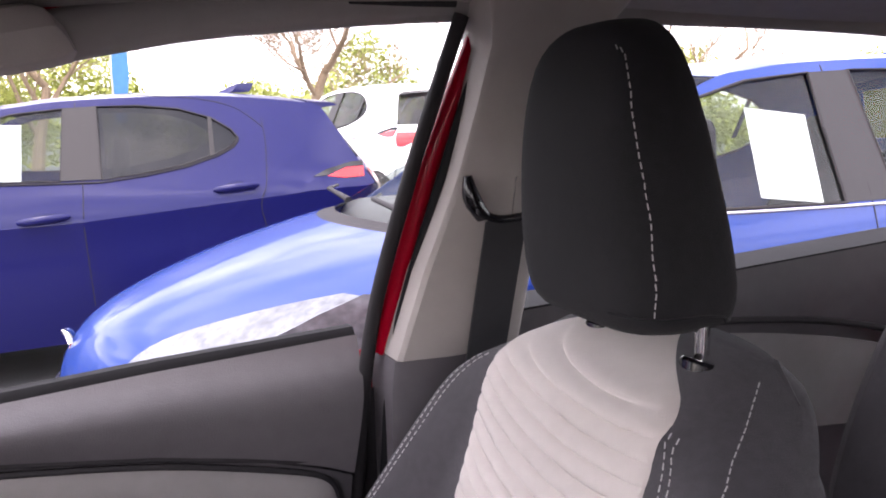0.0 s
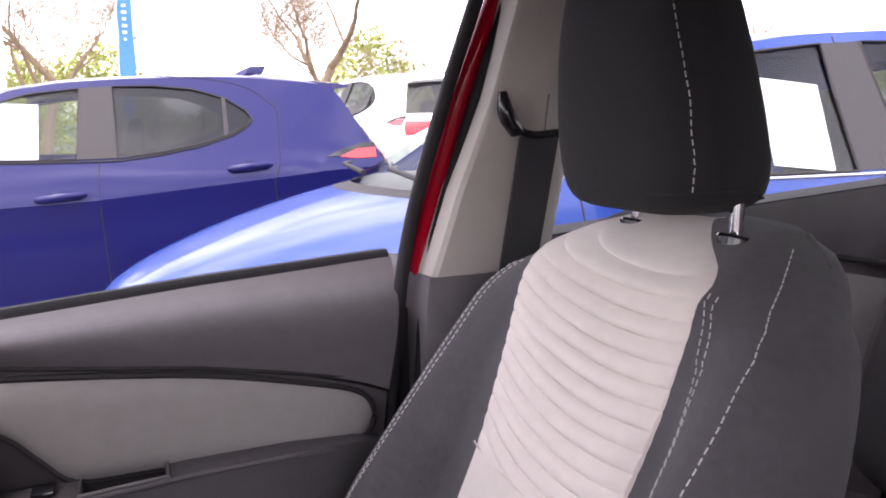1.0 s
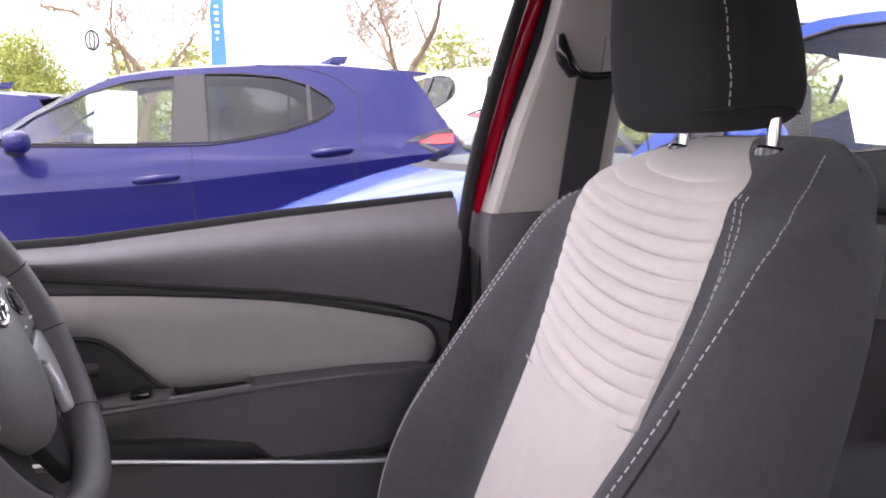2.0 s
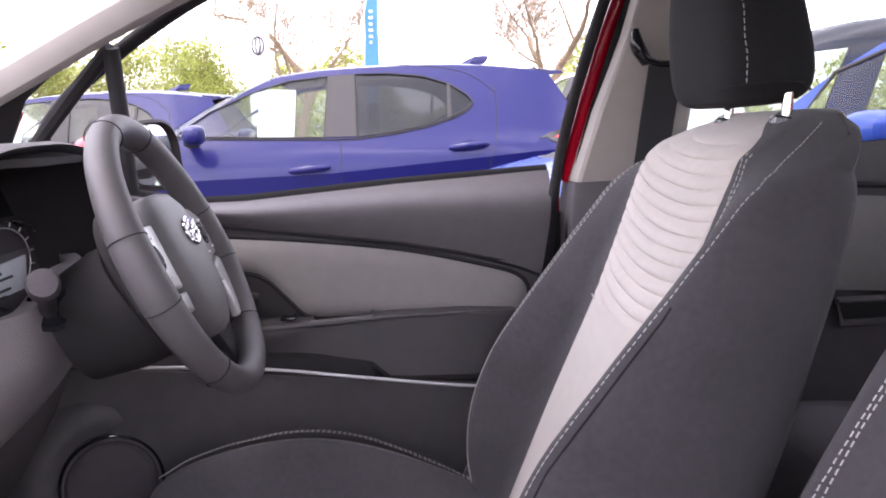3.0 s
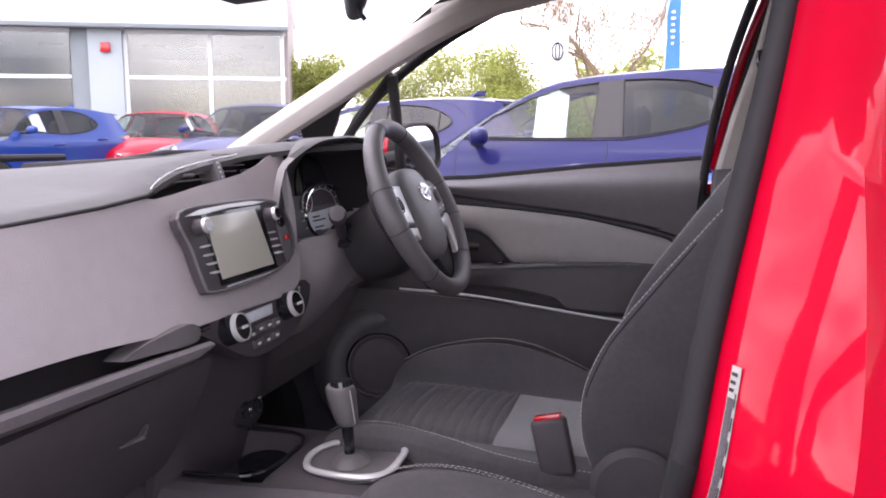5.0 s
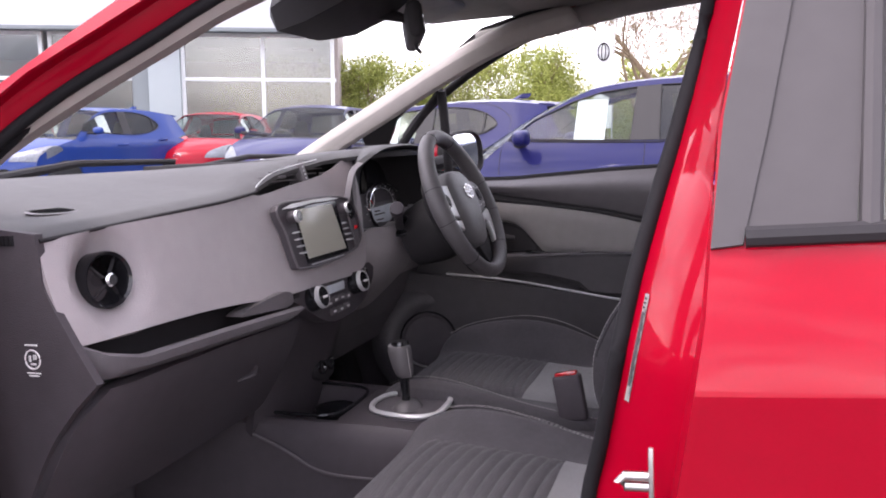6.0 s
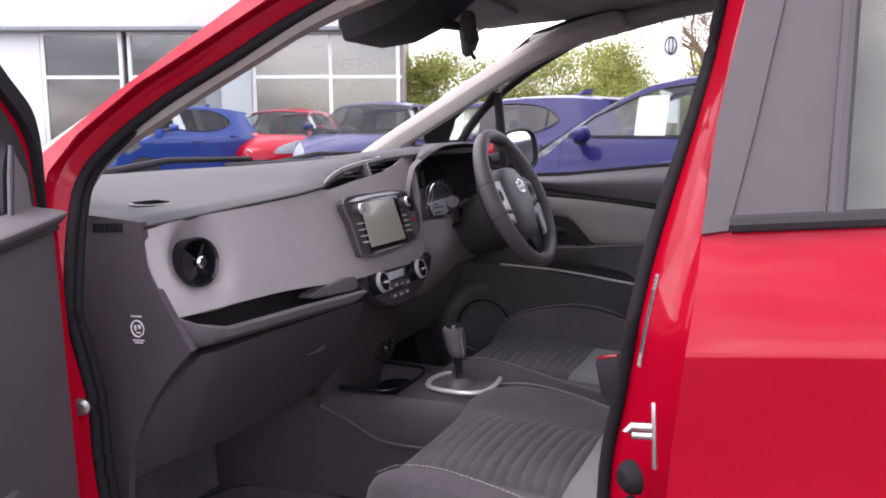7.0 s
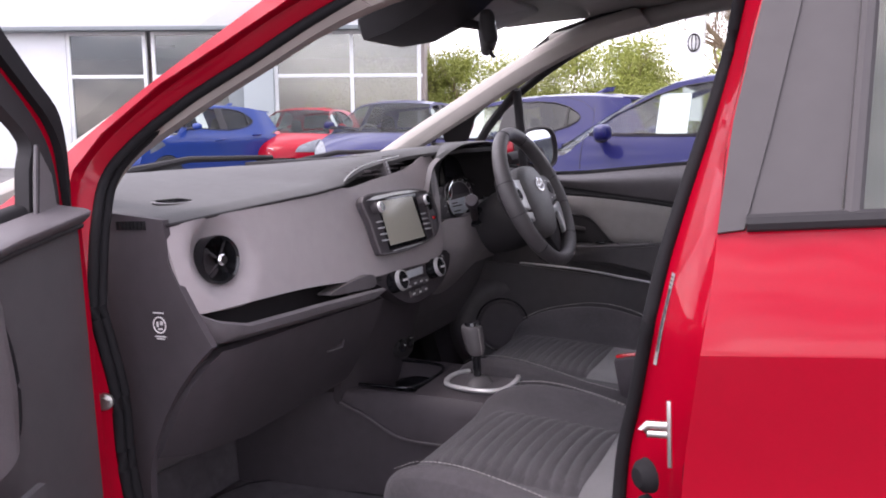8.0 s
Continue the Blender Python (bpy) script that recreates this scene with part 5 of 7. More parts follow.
        part("tail_light", patch(tail, lambda x, z: (x, sd * (car_w(x, z) + 0.004), z), (), 0.04, 0.004), RED_PLASTIC, car, "red tail light")
        part("tail_light_rear", car_corner(sd, 23, 24, 0.62, -0.006), RED_PLASTIC, car, "red tail light")
        part("tail_light_trim", patch([(-1.16, 0.965), (-1.25, 1.0), (-1.4, 1.03), (-1.47, 1.03), (-1.47, 1.003), (-1.36, 1.003), (-1.24, 0.966)], lambda x, z: (x, sd * (car_w(x, z) + 0.005), z), (), 0.04, 0.004), GLOSS_BLACK, car)
    part("bonnet", car_top((4, 8), drop=drop), paint, car, "painted bonnet")
    part("front_bumper", car_top((0, 4)), paint, car, "painted front bumper")
    part("cowl", car_top((8, 9), drop=drop), MATT_BLACK, car, "black scuttle panel")
    part("windscreen", car_top((9, 13), 0, drop=drop), GLASS if openings else CAR_GLASS, car, "clear windscreen").visible_shadow = False
    part("roof", car_top((13, 20), drop=drop), paint, car, "painted roof")
    part("rear_window", car_top((20, 22), 0), CAR_GLASS if openings else TINT, car, "tinted rear window").visible_shadow = False
    part("tailgate", car_top((22, 27)), paint, car, "painted tailgate and bumper")
    part("grille", patch([(-0.5, 0.28), (0.5, 0.28), (0.6, 0.42), (0.45, 0.52), (-0.45, 0.52), (-0.6, 0.42)], lambda y, z: (2.185 - 0.6 * y * y, y, z), (), 0.08, 0.01), GLOSS_BLACK, car, "black lower grille")
    part("badge", tube([(2.15 - 0.4 * 0.05 * abs(math.cos(a)), 0.065 * math.cos(a), 0.65 + 0.042 * math.sin(a)) for a in [k * math.tau / 24 for k in range(24)]], 0.007, 8, closed=True), CHROME, car, "chrome oval badge")
    part("floor_pan", box(-1.6, 1.9, -0.68, 0.68, 0.2, 0.24, 0.01), MATT_BLACK, car)
    part("rear_spoiler", loft([[(-1.2, y, 1.42 - 0.04 * (y / 0.6) ** 2), (-1.36, y, 1.4 - 0.04 * (y / 0.6) ** 2), (-1.38, y, 1.385 - 0.04 * (y / 0.6) ** 2), (-1.22, y, 1.37 - 0.04 * (y / 0.6) ** 2)] for y in np.linspace(-0.56, 0.56, 9)]), paint, car, "painted roof spoiler")
    part("roof_fin", loft([[(-0.85 - 0.02 * k, -w, 1.47 + h), (-0.85 - 0.02 * k + 0.1 * (1 - k / 3.2), 0, 1.47 + h), (-0.85 - 0.02 * k, w, 1.47 + h), (-0.97 - 0.012 * k, 0, 1.47 + h)] for k, (w, h) in enumerate([(0.03, 0), (0.026, 0.012), (0.016, 0.035), (0.006, 0.055)])]), paint, car, "painted roof fin aerial")
    for y0 in (-0.3, 0.35):
        part("wiper", tube([(1.3 - 0.3 * abs(y0) ** 2, y0, 1.005), (1.28, y0 - 0.28, 1.035), (1.2, y0 - 0.5, 1.03)], [0.012, 0.008, 0.006], 8), MATT_BLACK, car, "black wiper")
    if not openings:
        for y in (-0.36, 0.36):
            rings = [[(x + 0.07 * t * math.cos(a), y + 0.21 * w * math.sin(a), z) for a in [k * math.tau / 12 for k in range(12)]] for x, z, w, t in [(0.02, 0.5, 1, 1), (-0.1, 0.8, 1, 0.9), (-0.17, 0.98, 0.85, 0.7), (-0.18, 1.03, 0.6, 0.7), (-0.2, 1.2, 0.55, 0.7), (-0.2, 1.24, 0.3, 0.4)]]
            part("front_seat", loft(rings), SEAT_BLACK, car, sub=1)
        part("rear_seat", box(-1.05, -0.85, -0.6, 0.6, 0.45, 1.02, 0.06, 3), SEAT_BLACK, car)
        part("dash", box(0.75, 1.25, -0.66, 0.66, 0.6, 0.98, 0.08, 3), PLASTIC, car)
        part("steering_wheel", tube([(0.58 + 0.08 * math.sin(a), -0.35 + 0.18 * math.cos(a), 0.93 + 0.16 * math.sin(a)) for a in [k * math.tau / 24 for k in range(24)]], 0.016, 8, closed=True), LEATHER, car)
    for k, (sd, px, pz, ang) in enumerate(papers):
        sheet = [Vector((0.105, 0.1485)), Vector((-0.105, 0.1485)), Vector((-0.105, -0.1485)), Vector((0.105, -0.1485))]
        rot = Matrix.Rotation(radians(ang), 2)
        pts = [(px + (rot @ p).x, pz + (rot @ p).y) for p in sheet]
        sh_ob = thing("price_sheet", "white paper price sheet taped inside a car window", "paper sheet", (px, 0, pz), m=m, group="price sheets in car windows")
        part("sheet", patch(pts, lambda x, z: (x, sd * (car_w(x, z) - 0.01), z), (), 0.06, 0.001), PAPER, sh_ob)
    return car


def car_at(x, y, turn=0, drop=0.0, tilt=TILT):
    """The pose of a parked car whose front door ends at x, y."""
    return pose(x, y, -0.06 - 0.0524 * x * (1 if tilt else 0) - drop, 0, tilt, turn)


hatchback("hatchback", "deep blue hatchback with a price sheet in its window", BLUE_DEEP, car_at(0.2, -4.83), "parked hatchbacks", papers=[(1, 0.37, 1.18, 4)])
hatchback("hatchback", "deep blue hatchback parked in the next row", BLUE_DEEP, car_at(2.68, -7.19, drop=-0.08), "parked hatchbacks", papers=[(1, 0.4, 1.18, 0)])
hatchback("hatchback", "bright blue hatchback with a silver window moulding", BLUE_BRIGHT, car_at(-2.3, -2.42, drop=0.03) @ Matrix.Diagonal((1.18, 1.0, 0.97, 1)), "parked hatchbacks", papers=[(1, 0.25, 1.12, 10)], tinted_rear=False, moulding=SILVER, win_drop=0.085)

# ---- the red car: shell ----
OWN_X = -0.27
HOLE = [(-0.24, 0.36), (-0.25, 0.5), (-0.257, 0.69), (-0.262, 0.735), (-0.279, 0.838), (-0.286, 0.885), (-0.29, 0.94), (-0.296, 1.03), (-0.32, 1.155), (-0.355, 1.3), (-0.33, 1.35), (-0.15, 1.345), (0.05, 1.315), (0.266, 1.237), (0.375, 1.181), (0.463, 1.137), (0.548, 1.074), (0.583, 1.024), (0.578, 0.965), (0.562, 0.88), (0.55, 0.79), (0.544, 0.709), (0.546, 0.556), (0.52, 0.38), (0.45, 0.3), (-0.15, 0.3)]
SEALS = [(-0.142, 0.38), (-0.156, 0.5), (-0.171, 0.66), (-0.188, 0.737), (-0.208, 0.83), (-0.222, 0.896), (-0.239, 0.96), (-0.264, 1.05), (-0.292, 1.168), (-0.32, 1.29), (-0.29, 1.325), (-0.13, 1.323), (0.04, 1.29), (0.23, 1.225), (0.35, 1.165), (0.45, 1.115), (0.53, 1.06), (0.568, 1.012), (0.563, 0.95), (0.548, 0.87), (0.538, 0.78), (0.534, 0.7), (0.536, 0.56), (0.505, 0.41), (0.44, 0.335), (-0.12, 0.335)]
OPENING = [(x - OWN_X, z) for x, z in HOLE]


def own(rows):
    return [(x - OWN_X, z) for x, z in rows]


OWN_REAR = own([(-0.318, 0.945), (-0.6, 0.952), (-0.85, 0.975), (-1.02, 1.03), (-1.07, 1.1), (-1.0, 1.23), (-0.78, 1.33), (-0.55, 1.36), (-0.42, 1.36)])
OWN_FRONT = own([(0.665, 1.0), (0.58, 0.935), (0.45, 0.905), (0.25, 0.89), (-0.36, 0.9), (-0.45, 1.18), (-0.5, 1.355), (-0.1, 1.355), (0.1, 1.33), (0.28, 1.285), (0.45, 1.21), (0.58, 1.12)])
OWN_REAR_R = own([(-0.45, 0.9), (-0.8, 0.91), (-1.15, 0.93), (-1.4, 0.96), (-1.46, 1.05), (-1.45, 1.16), (-1.3, 1.3), (-0.95, 1.35), (-0.5, 1.36)])
OWNM = CAR @ Matrix.Translation((OWN_X, 0, 0))
red = hatchback("hatchback", "red hatchback with its front passenger door open", RED, OWNM, openings={1: [OPENING, OWN_REAR], -1: [OWN_FRONT, OWN_REAR_R]}, step=0.05)
part("side_window", patch(OWN_FRONT, lambda x, z: (x, -(car_w(x, z) - 0.012), z), (), 0.09), GLASS, red, "clear side window").visible_shadow = False
part("side_window", patch(OWN_REAR_R, lambda x, z: (x, -(car_w(x, z) - 0.012), z), (), 0.09), GLASS, red, "clear side window").visible_shadow = False
part("side_window", patch(OWN_REAR, lambda x, z: (x, car_w(x, z) - 0.008, z), (), 0.09), CAR_GLASS, red, "tinted side window").visible_shadow = False

# rear passenger door film, jamb and seals, in the red car's own measure
for rows in ([(-0.29, 0.939), (-0.313, 0.942), (-0.333, 1.03), (-0.357, 1.15), (-0.395, 1.35), (-0.36, 1.35), (-0.322, 1.155), (-0.3, 1.04)], [(-0.3, 0.948), (-0.39, 0.951), (-0.41, 1.143), (-0.44, 1.35), (-0.385, 1.35), (-0.345, 1.15), (-0.322, 1.03)]):
    part("pillar_film", patch(own(rows), lambda x, z: (x, car_w(x, z) + (0.005 if rows[0][0] > -0.3 else 0.002), z), (), 0.05, 0.004), DARK_BODY, red, "matt grey pillar film")
part("belt_moulding", tube([(x - OWN_X, car_w(x - OWN_X, z) + 0.004, z) for x, z in [(-0.315, 0.947), (-0.6, 0.957), (-0.85, 0.98), (-1.0, 1.02)]], 0.008, 8), MATT_BLACK, red)
part("window_divider", tube([(x - OWN_X, car_w(x - OWN_X, z) + 0.002, z) for x, z in [(-0.399, 0.952), (-0.415, 1.15), (-0.445, 1.35)]], 0.008, 8), DARK_BODY, red)


def ring_at(rows, pull):
    return [(p.x - OWN_X, car_w(p.x - OWN_X, p.y) - pull * (1 + 1.7 * smoothstep(0.1, -0.15, p.x) * smoothstep(1.25, 1.1, p.y)), p.y) for p in curve([Vector((x, z, 0)) for x, z in rows], 5, True)]


def between(f):
    return [(a[0] + (b[0] - a[0]) * f, a[1] + (b[1] - a[1]) * f) for a, b in zip(HOLE, SEALS)]


part("door_jamb", loft([ring_at(HOLE, 0.001), ring_at(between(0.06), 0.022), ring_at(between(0.45), 0.03), ring_at(between(0.8), 0.046), ring_at(SEALS, 0.052)], True, False), RED, red, "red painted door jamb")
part("inner_jamb", loft([ring_at(SEALS, 0.052), ring_at(SEALS, 0.075)], True, False), MATT_BLACK, red, "black inner door jamb")
part("door_seal", tube([(x + 0.002 * smoothstep(0.35, 0.1, x), y, z) for x, y, z in ring_at(SEALS, 0.05)], 0.0078, 10, closed=True), RUBBER, red, "black rubber door seal")
part("door_seal_lip", tube([(x + 0.002 * smoothstep(0.35, 0.1, x), y - 0.016, z) for x, y, z in ring_at(SEALS, 0.05)], 0.0075, 10, closed=True), RUBBER, red)
pillar_line = [(0.18, 1.225), (0.25, 1.2), (0.34, 1.155), (0.44, 1.105), (0.52, 1.06), (0.565, 1.03), (0.588, 0.995), (0.592, 0.95)]
rows_a = [(p.x - OWN_X, p.y) for p in curve([Vector((x, z, 0)) for x, z in pillar_line], 6)]
part("pillar_trim_edge", loft([[(x + 0.008, car_w(x, z) - 0.055, z + 0.008), (x, car_w(x, z) - 0.07, z), (x + 0.004, car_w(x, z) - 0.1, z + 0.003), (x + 0.02, car_w(x, z) - 0.1, z + 0.02)] for x, z in rows_a]), TRIM, red, "beige grey pillar trim")
part("door_striker", tube([(0.028, 0.785, 0.737), (0.05, 0.787, 0.737), (0.055, 0.788, 0.741), (0.05, 0.787, 0.746), (0.028, 0.785, 0.746)], 0.0042, 10), STEEL, red, "steel door striker")
part("striker_plate", turned(box(-0.0022, 0.0022, -0.002, 0.002, -0.034, 0.034, 0.001), pose(0.028, 0.79, 0.739, 0, 0, 0)), STEEL, red, "steel striker plate")
for z, r in ((0.688, 0.018), (0.655, 0.013)):
    part("door_stop", lathe([(r, 0), (r * 0.9, 0.008), (r * 0.55, 0.014), (0.0, 0.015)], (0.052, 0.775, z), (0.7, 0.7, 0), 20), RUBBER, red, "black rubber stop")


def jamb_at(f, z, off=0.0):
    """A place on the rear jamb's face: f from its outer edge to the seal."""
    hx = interp(z, [0.735, 0.838, 0.885, 0.94], [-0.262, -0.279, -0.286, -0.29])
    x = hx + (interp(z, [0.737, 0.83, 0.896, 0.96], [-0.188, -0.208, -0.222, -0.239]) - hx) * f - OWN_X
    return (x + 0.62 * off, car_w(x, z) - 2.7 * interp(f, [0.45, 0.8], [0.03, 0.046]) + 0.78 * off, z)


sticker = thing("data_label", "pale data label with a dark panel on the red jamb", "label", jamb_at(0.75, 0.84), m=OWNM)
part("backing", loft([[jamb_at(f, z, 0.0012) for f in (0.81, 0.78, 0.745)] for z in np.linspace(0.785, 0.884, 8)], False), GREY_FABRIC, sticker, "pale grey label backing")
part("dark_panel", loft([[jamb_at(f, z, 0.0018) for f in (0.802, 0.78, 0.76)] for z in np.linspace(0.8, 0.868, 6)], False), DARK_PLASTIC, sticker, "dark printed panel")
for k in range(7):
    part("print_bar", loft([[jamb_at(f, z, 0.0018) for f in (0.757, 0.749)] for z in (0.792 + 0.012 * k, 0.799 + 0.012 * k)], False), MATT_BLACK, sticker)
for k in range(3):
    part("print_bar", loft([[jamb_at(f, z, 0.0018) for f in (0.8, 0.77 - 0.005 * k)] for z in (0.871 + 0.004 * k, 0.8728 + 0.004 * k)], False), MATT_BLACK, sticker)
part("hinge_bolt", lathe([(0.012, 0), (0.012, 0.006), (0.008, 0.007), (0.008, 0.013), (0, 0.013)], (0.806, 0.785, 0.7), (-0.5, 0.85, 0), 16), STEEL, red, "steel hinge bolt")

# ---- the red car: inner trim ----
cabin = thing("cabin_trim", "grey pillar trims, headliner and carpet of the red car", "car interior", (0, 0, 0.27))
part("carpet", box(-1.3, 0.9, -0.68, 0.68, 0.25, 0.29, 0.01), CARPET, cabin, "black carpet")
part("toe_board", patch([(-0.68, 0.28), (0.68, 0.28), (0.68, 0.93), (-0.68, 0.93)], lambda y, z: (0.85 + 0.25 * (z - 0.3), y, z), (), 0.2, 0.02), CARPET, cabin)
part("headliner", patch([(0.4, -0.52), (0.43, 0), (0.4, 0.45), (0.2, 0.53), (-0.1, 0.585), (-0.5, 0.6), (-1.4, 0.56), (-1.45, 0), (-1.4, -0.56), (-0.5, -0.61), (-0.1, -0.605), (0.2, -0.585)], lambda x, y: (x, y, 1.39 - 0.03 * (y / 0.6) ** 4 - 0.12 * max(0, x) ** 1.5 - 0.06 * max(0, -0.5 - x)), (), 0.1, 0.015), LINING, cabin, "grey headliner")
for sd in (-1, 1):
    ap = [(x, y, z - (0.055 * smoothstep(1.0, 0.75, x) if sd > 0 else 0.0)) for x, y, z in [(0.98, 0.66, 0.985), (0.8, 0.645, 1.08), (0.6, 0.625, 1.175), (0.4, 0.6, 1.268), (0.22, 0.575, 1.335), (0.05, 0.56, 1.365)]]
    rings = []
    for p in curve(ap, 5):
        t, out_, up_ = Vector((0.85, 0, -0.5)).normalized(), Vector((0, 1, 0)), Vector((0.5, 0.25, 0.85)).normalized()
        c = Vector(p)
        sec = [c + up_ * 0.004 + out_ * 0.014, c - up_ * 0.002 - out_ * 0.016, c - up_ * 0.03 - out_ * 0.024, c - up_ * 0.068 - out_ * 0.004, c - up_ * 0.078 + out_ * 0.03, c - up_ * 0.02 + out_ * 0.045]
        rings.append([(v.x, sd * v.y, v.z) for v in sec])
    part("front_pillar_trim", loft(rings), TRIM, cabin, "beige grey pillar trim", sub=1)
    rail = [(0.3, 0.6, 1.3), (0.2, 0.596, 1.312), (0.1, 0.594, 1.324), (0.0, 0.595, 1.341), (-0.125, 0.597, 1.357), (-0.39, 0.6, 1.371), (-0.7, 0.6, 1.364), (-0.93, 0.595, 1.354), (-1.15, 0.58, 1.336), (-1.42, 0.56, 1.3)]
    part("roof_rail_trim", tube([(x, sd * y, z) for x, y, z in curve(rail, 5)], 0.027 if sd < 0 else 0.024, 10, 1.0), LINING, cabin)
    if sd < 0:
        part("window_lining", patch([(0.70, 0.98), (0.70, 1.08), (0.49, 1.215), (0.29, 1.33), (0.1, 1.37), (0.1, 1.325), (0.28, 1.28), (0.45, 1.205), (0.58, 1.115), (0.655, 1.0)], lambda x, z: (x, sd * (car_w(x - OWN_X, z) - 0.02), z), (), 0.05, 0.006), MATT_BLACK, cabin, "black pillar lining")
    part("kick_panel", patch([(0.58, 0.28), (1.05, 0.28), (1.05, 0.95), (0.58, 0.95)], lambda x, z: (x, sd * (0.676 - 0.1 * max(0, x - 0.8)), z), (), 0.1, 0.01), DARK_PLASTIC, cabin, "black footwell side panel")

    # centre pillar
    bp = [(0.3, 0.65, -0.27, -0.43), (0.6, 0.635, -0.275, -0.44), (0.9, 0.605, -0.282, -0.46), (0.938, 0.599, -0.286, -0.46)]
    bp2 = [(0.939, 0.597, -0.288, -0.46), (1.05, 0.566, -0.318, -0.47), (1.16, 0.54, -0.357, -0.475), (1.25, 0.526, -0.383, -0.5), (1.31, 0.52, -0.4, -0.54), (1.385, 0.52, -0.4, -0.62)]

    def pillar(rows):
        return loft([[(xf + 0.004, sd * (y + 0.08), z), (xf, sd * (y + 0.006), z), (xf - 0.006, sd * y, z), (xf - 0.07, sd * (y - 0.01), z), (xr + 0.05, sd * (y - 0.01), z), (xr + 0.012, sd * y, z), (xr, sd * (y + 0.015), z), (xr - 0.01, sd * (y + 0.1), z)] for z, y, xf, xr in rows])

    part("centre_pillar_lower_trim", pillar(bp), PLASTIC, cabin, "black lower pillar trim")
    part("centre_pillar_trim", pillar(bp2), TRIM, cabin, "beige grey pillar trim")
    if sd < 0:
        # door frame edge, red pillar strip and seal seen past the window's rear edge
        def strip(rows, o, dy=0.0):
            return curve([(x - o, y + dy, z) for x, y, z in rows], 6)
        edge_a = [(-0.2, -0.69, 0.5), (-0.235, -0.675, 0.75), (-0.262, -0.65, 0.967), (-0.307, -0.6, 1.155), (-0.38, -0.58, 1.35)]
        edge_b = [(-0.277, -0.652, 0.945), (-0.279, -0.65, 0.959), (-0.333, -0.6, 1.167), (-0.405, -0.58, 1.34)]
        edge_c = [(-0.24, -0.665, 0.5), (-0.27, -0.65, 0.75), (-0.293, -0.63, 0.953), (-0.351, -0.58, 1.166), (-0.41, -0.565, 1.325)]
        part("window_frame", tube(strip(edge_a, 0.008), 0.0095, 10), MATT_BLACK, cabin, "black window frame")
        part("red_pillar_edge", tube(strip(edge_b, 0.01, -0.006), 0.0125, 10), RED, cabin, "red painted pillar edge")
        part("pillar_seal", tube(strip(edge_c, 0.006, -0.004), 0.0085, 10), RUBBER, cabin, "black rubber seal")
        part("jamb_cover", sheet(np.linspace(-0.19, -0.4, 8), lambda x, t: (x, -0.71 + 0.03 * t, 0.3 + 0.585 * t), 8), MATT_BLACK, cabin, "black jamb cover")
        part("belt_guide", tube(curve([(-0.362, -0.526, 1.166), (-0.366, -0.526, 1.14), (-0.378, -0.524, 1.122), (-0.4, -0.523, 1.113), (-0.437, -0.523, 1.114)], 6), [0.003 + 0.0055 * math.sin(math.pi * min(1.0, i / 14)) + 0.002 for i in range(25)], 10), GLOSS_BLACK, cabin, "black belt guide")
        part("belt_slot", patch([(-0.363, 1.16), (-0.372, 1.128), (-0.392, 1.114), (-0.374, 1.112), (-0.36, 1.13)], lambda x, z: (x, -0.5275, z), (), 0.02, 0.004), MATT_BLACK, cabin)
        web = [(-0.408, -0.5235, 1.112), (-0.402, -0.543, 1.04), (-0.395, -0.572, 0.94), (-0.39, -0.59, 0.8), (-0.385, -0.61, 0.5)]
        part("seat_belt", loft([[(x + 0.0265, y - 0.002, z), (x - 0.0265, y - 0.002, z), (x - 0.0265, y + 0.001, z), (x + 0.0265, y + 0.001, z)] for x, y, z in web]), BELT, cabin, "black seat belt webbing")
    part("rear_side_trim", sheet(np.linspace(-0.47, -1.35, 24), lambda x, t: (x, sd * (0.67 - 0.02 * smoothstep(0.7, 0.93, t) ), 0.3 + t * (0.665 - 0.03 * (x + 0.47))), 30), PLASTIC, cabin, "dark rear door trim")
    part("rear_waist_seal", loft([[(x, sd * 0.652, 0.955 + 0.028 * (-0.47 - x)), (x, sd * 0.657, 0.966 + 0.03 * (-0.47 - x)), (x, sd * 0.79, 0.955 + 0.03 * (-0.47 - x)), (x, sd * 0.79, 0.94 + 0.03 * (-0.47 - x))] for x in (-0.47, -0.9, -1.4)]), RUBBER, cabin)
    part("rear_fabric", patch([tuple(p[:2]) for p in curve([(-0.5, 0.88, 0), (-0.72, 0.888, 0), (-0.9, 0.872, 0), (-1.1, 0.832, 0), (-1.25, 0.78, 0), (-1.27, 0.72, 0), (-1.22, 0.675, 0), (-1.0, 0.695, 0), (-0.75, 0.722, 0), (-0.5, 0.728, 0)], 4, True)], lambda x, z: (x, sd * (0.648 - 0.012 * smoothstep(0.7, 0.75, z) * smoothstep(0.88, 0.83, z)), z), (), 0.03, 0.01), GREY_FABRIC, cabin, "grey fabric door insert")
    part("rear_groove", tube([(p.x, sd * 0.648, p.y) for p in curve([(-0.5, 0.9, 0), (-0.72, 0.906, 0), (-0.9, 0.893, 0), (-1.1, 0.858, 0), (-1.3, 0.8, 0)], 5)], 0.006, 8), MATT_BLACK, cabin)
    part("rear_pull_rim", tube([(x, sd * 0.636, z) for x, z in [(-0.75, 0.705), (-0.95, 0.7), (-0.95, 0.662), (-0.76, 0.664)]], 0.006, 8, closed=True), PLASTIC_SOFT, cabin, "grey pull pocket rim")
    part("rear_pull_pocket", patch([(-0.75, 0.705), (-0.95, 0.7), (-0.95, 0.662), (-0.76, 0.664)], lambda x, z: (x, sd * 0.641, z), (), 0.04, 0.004), MATT_BLACK, cabin, "black pull pocket")
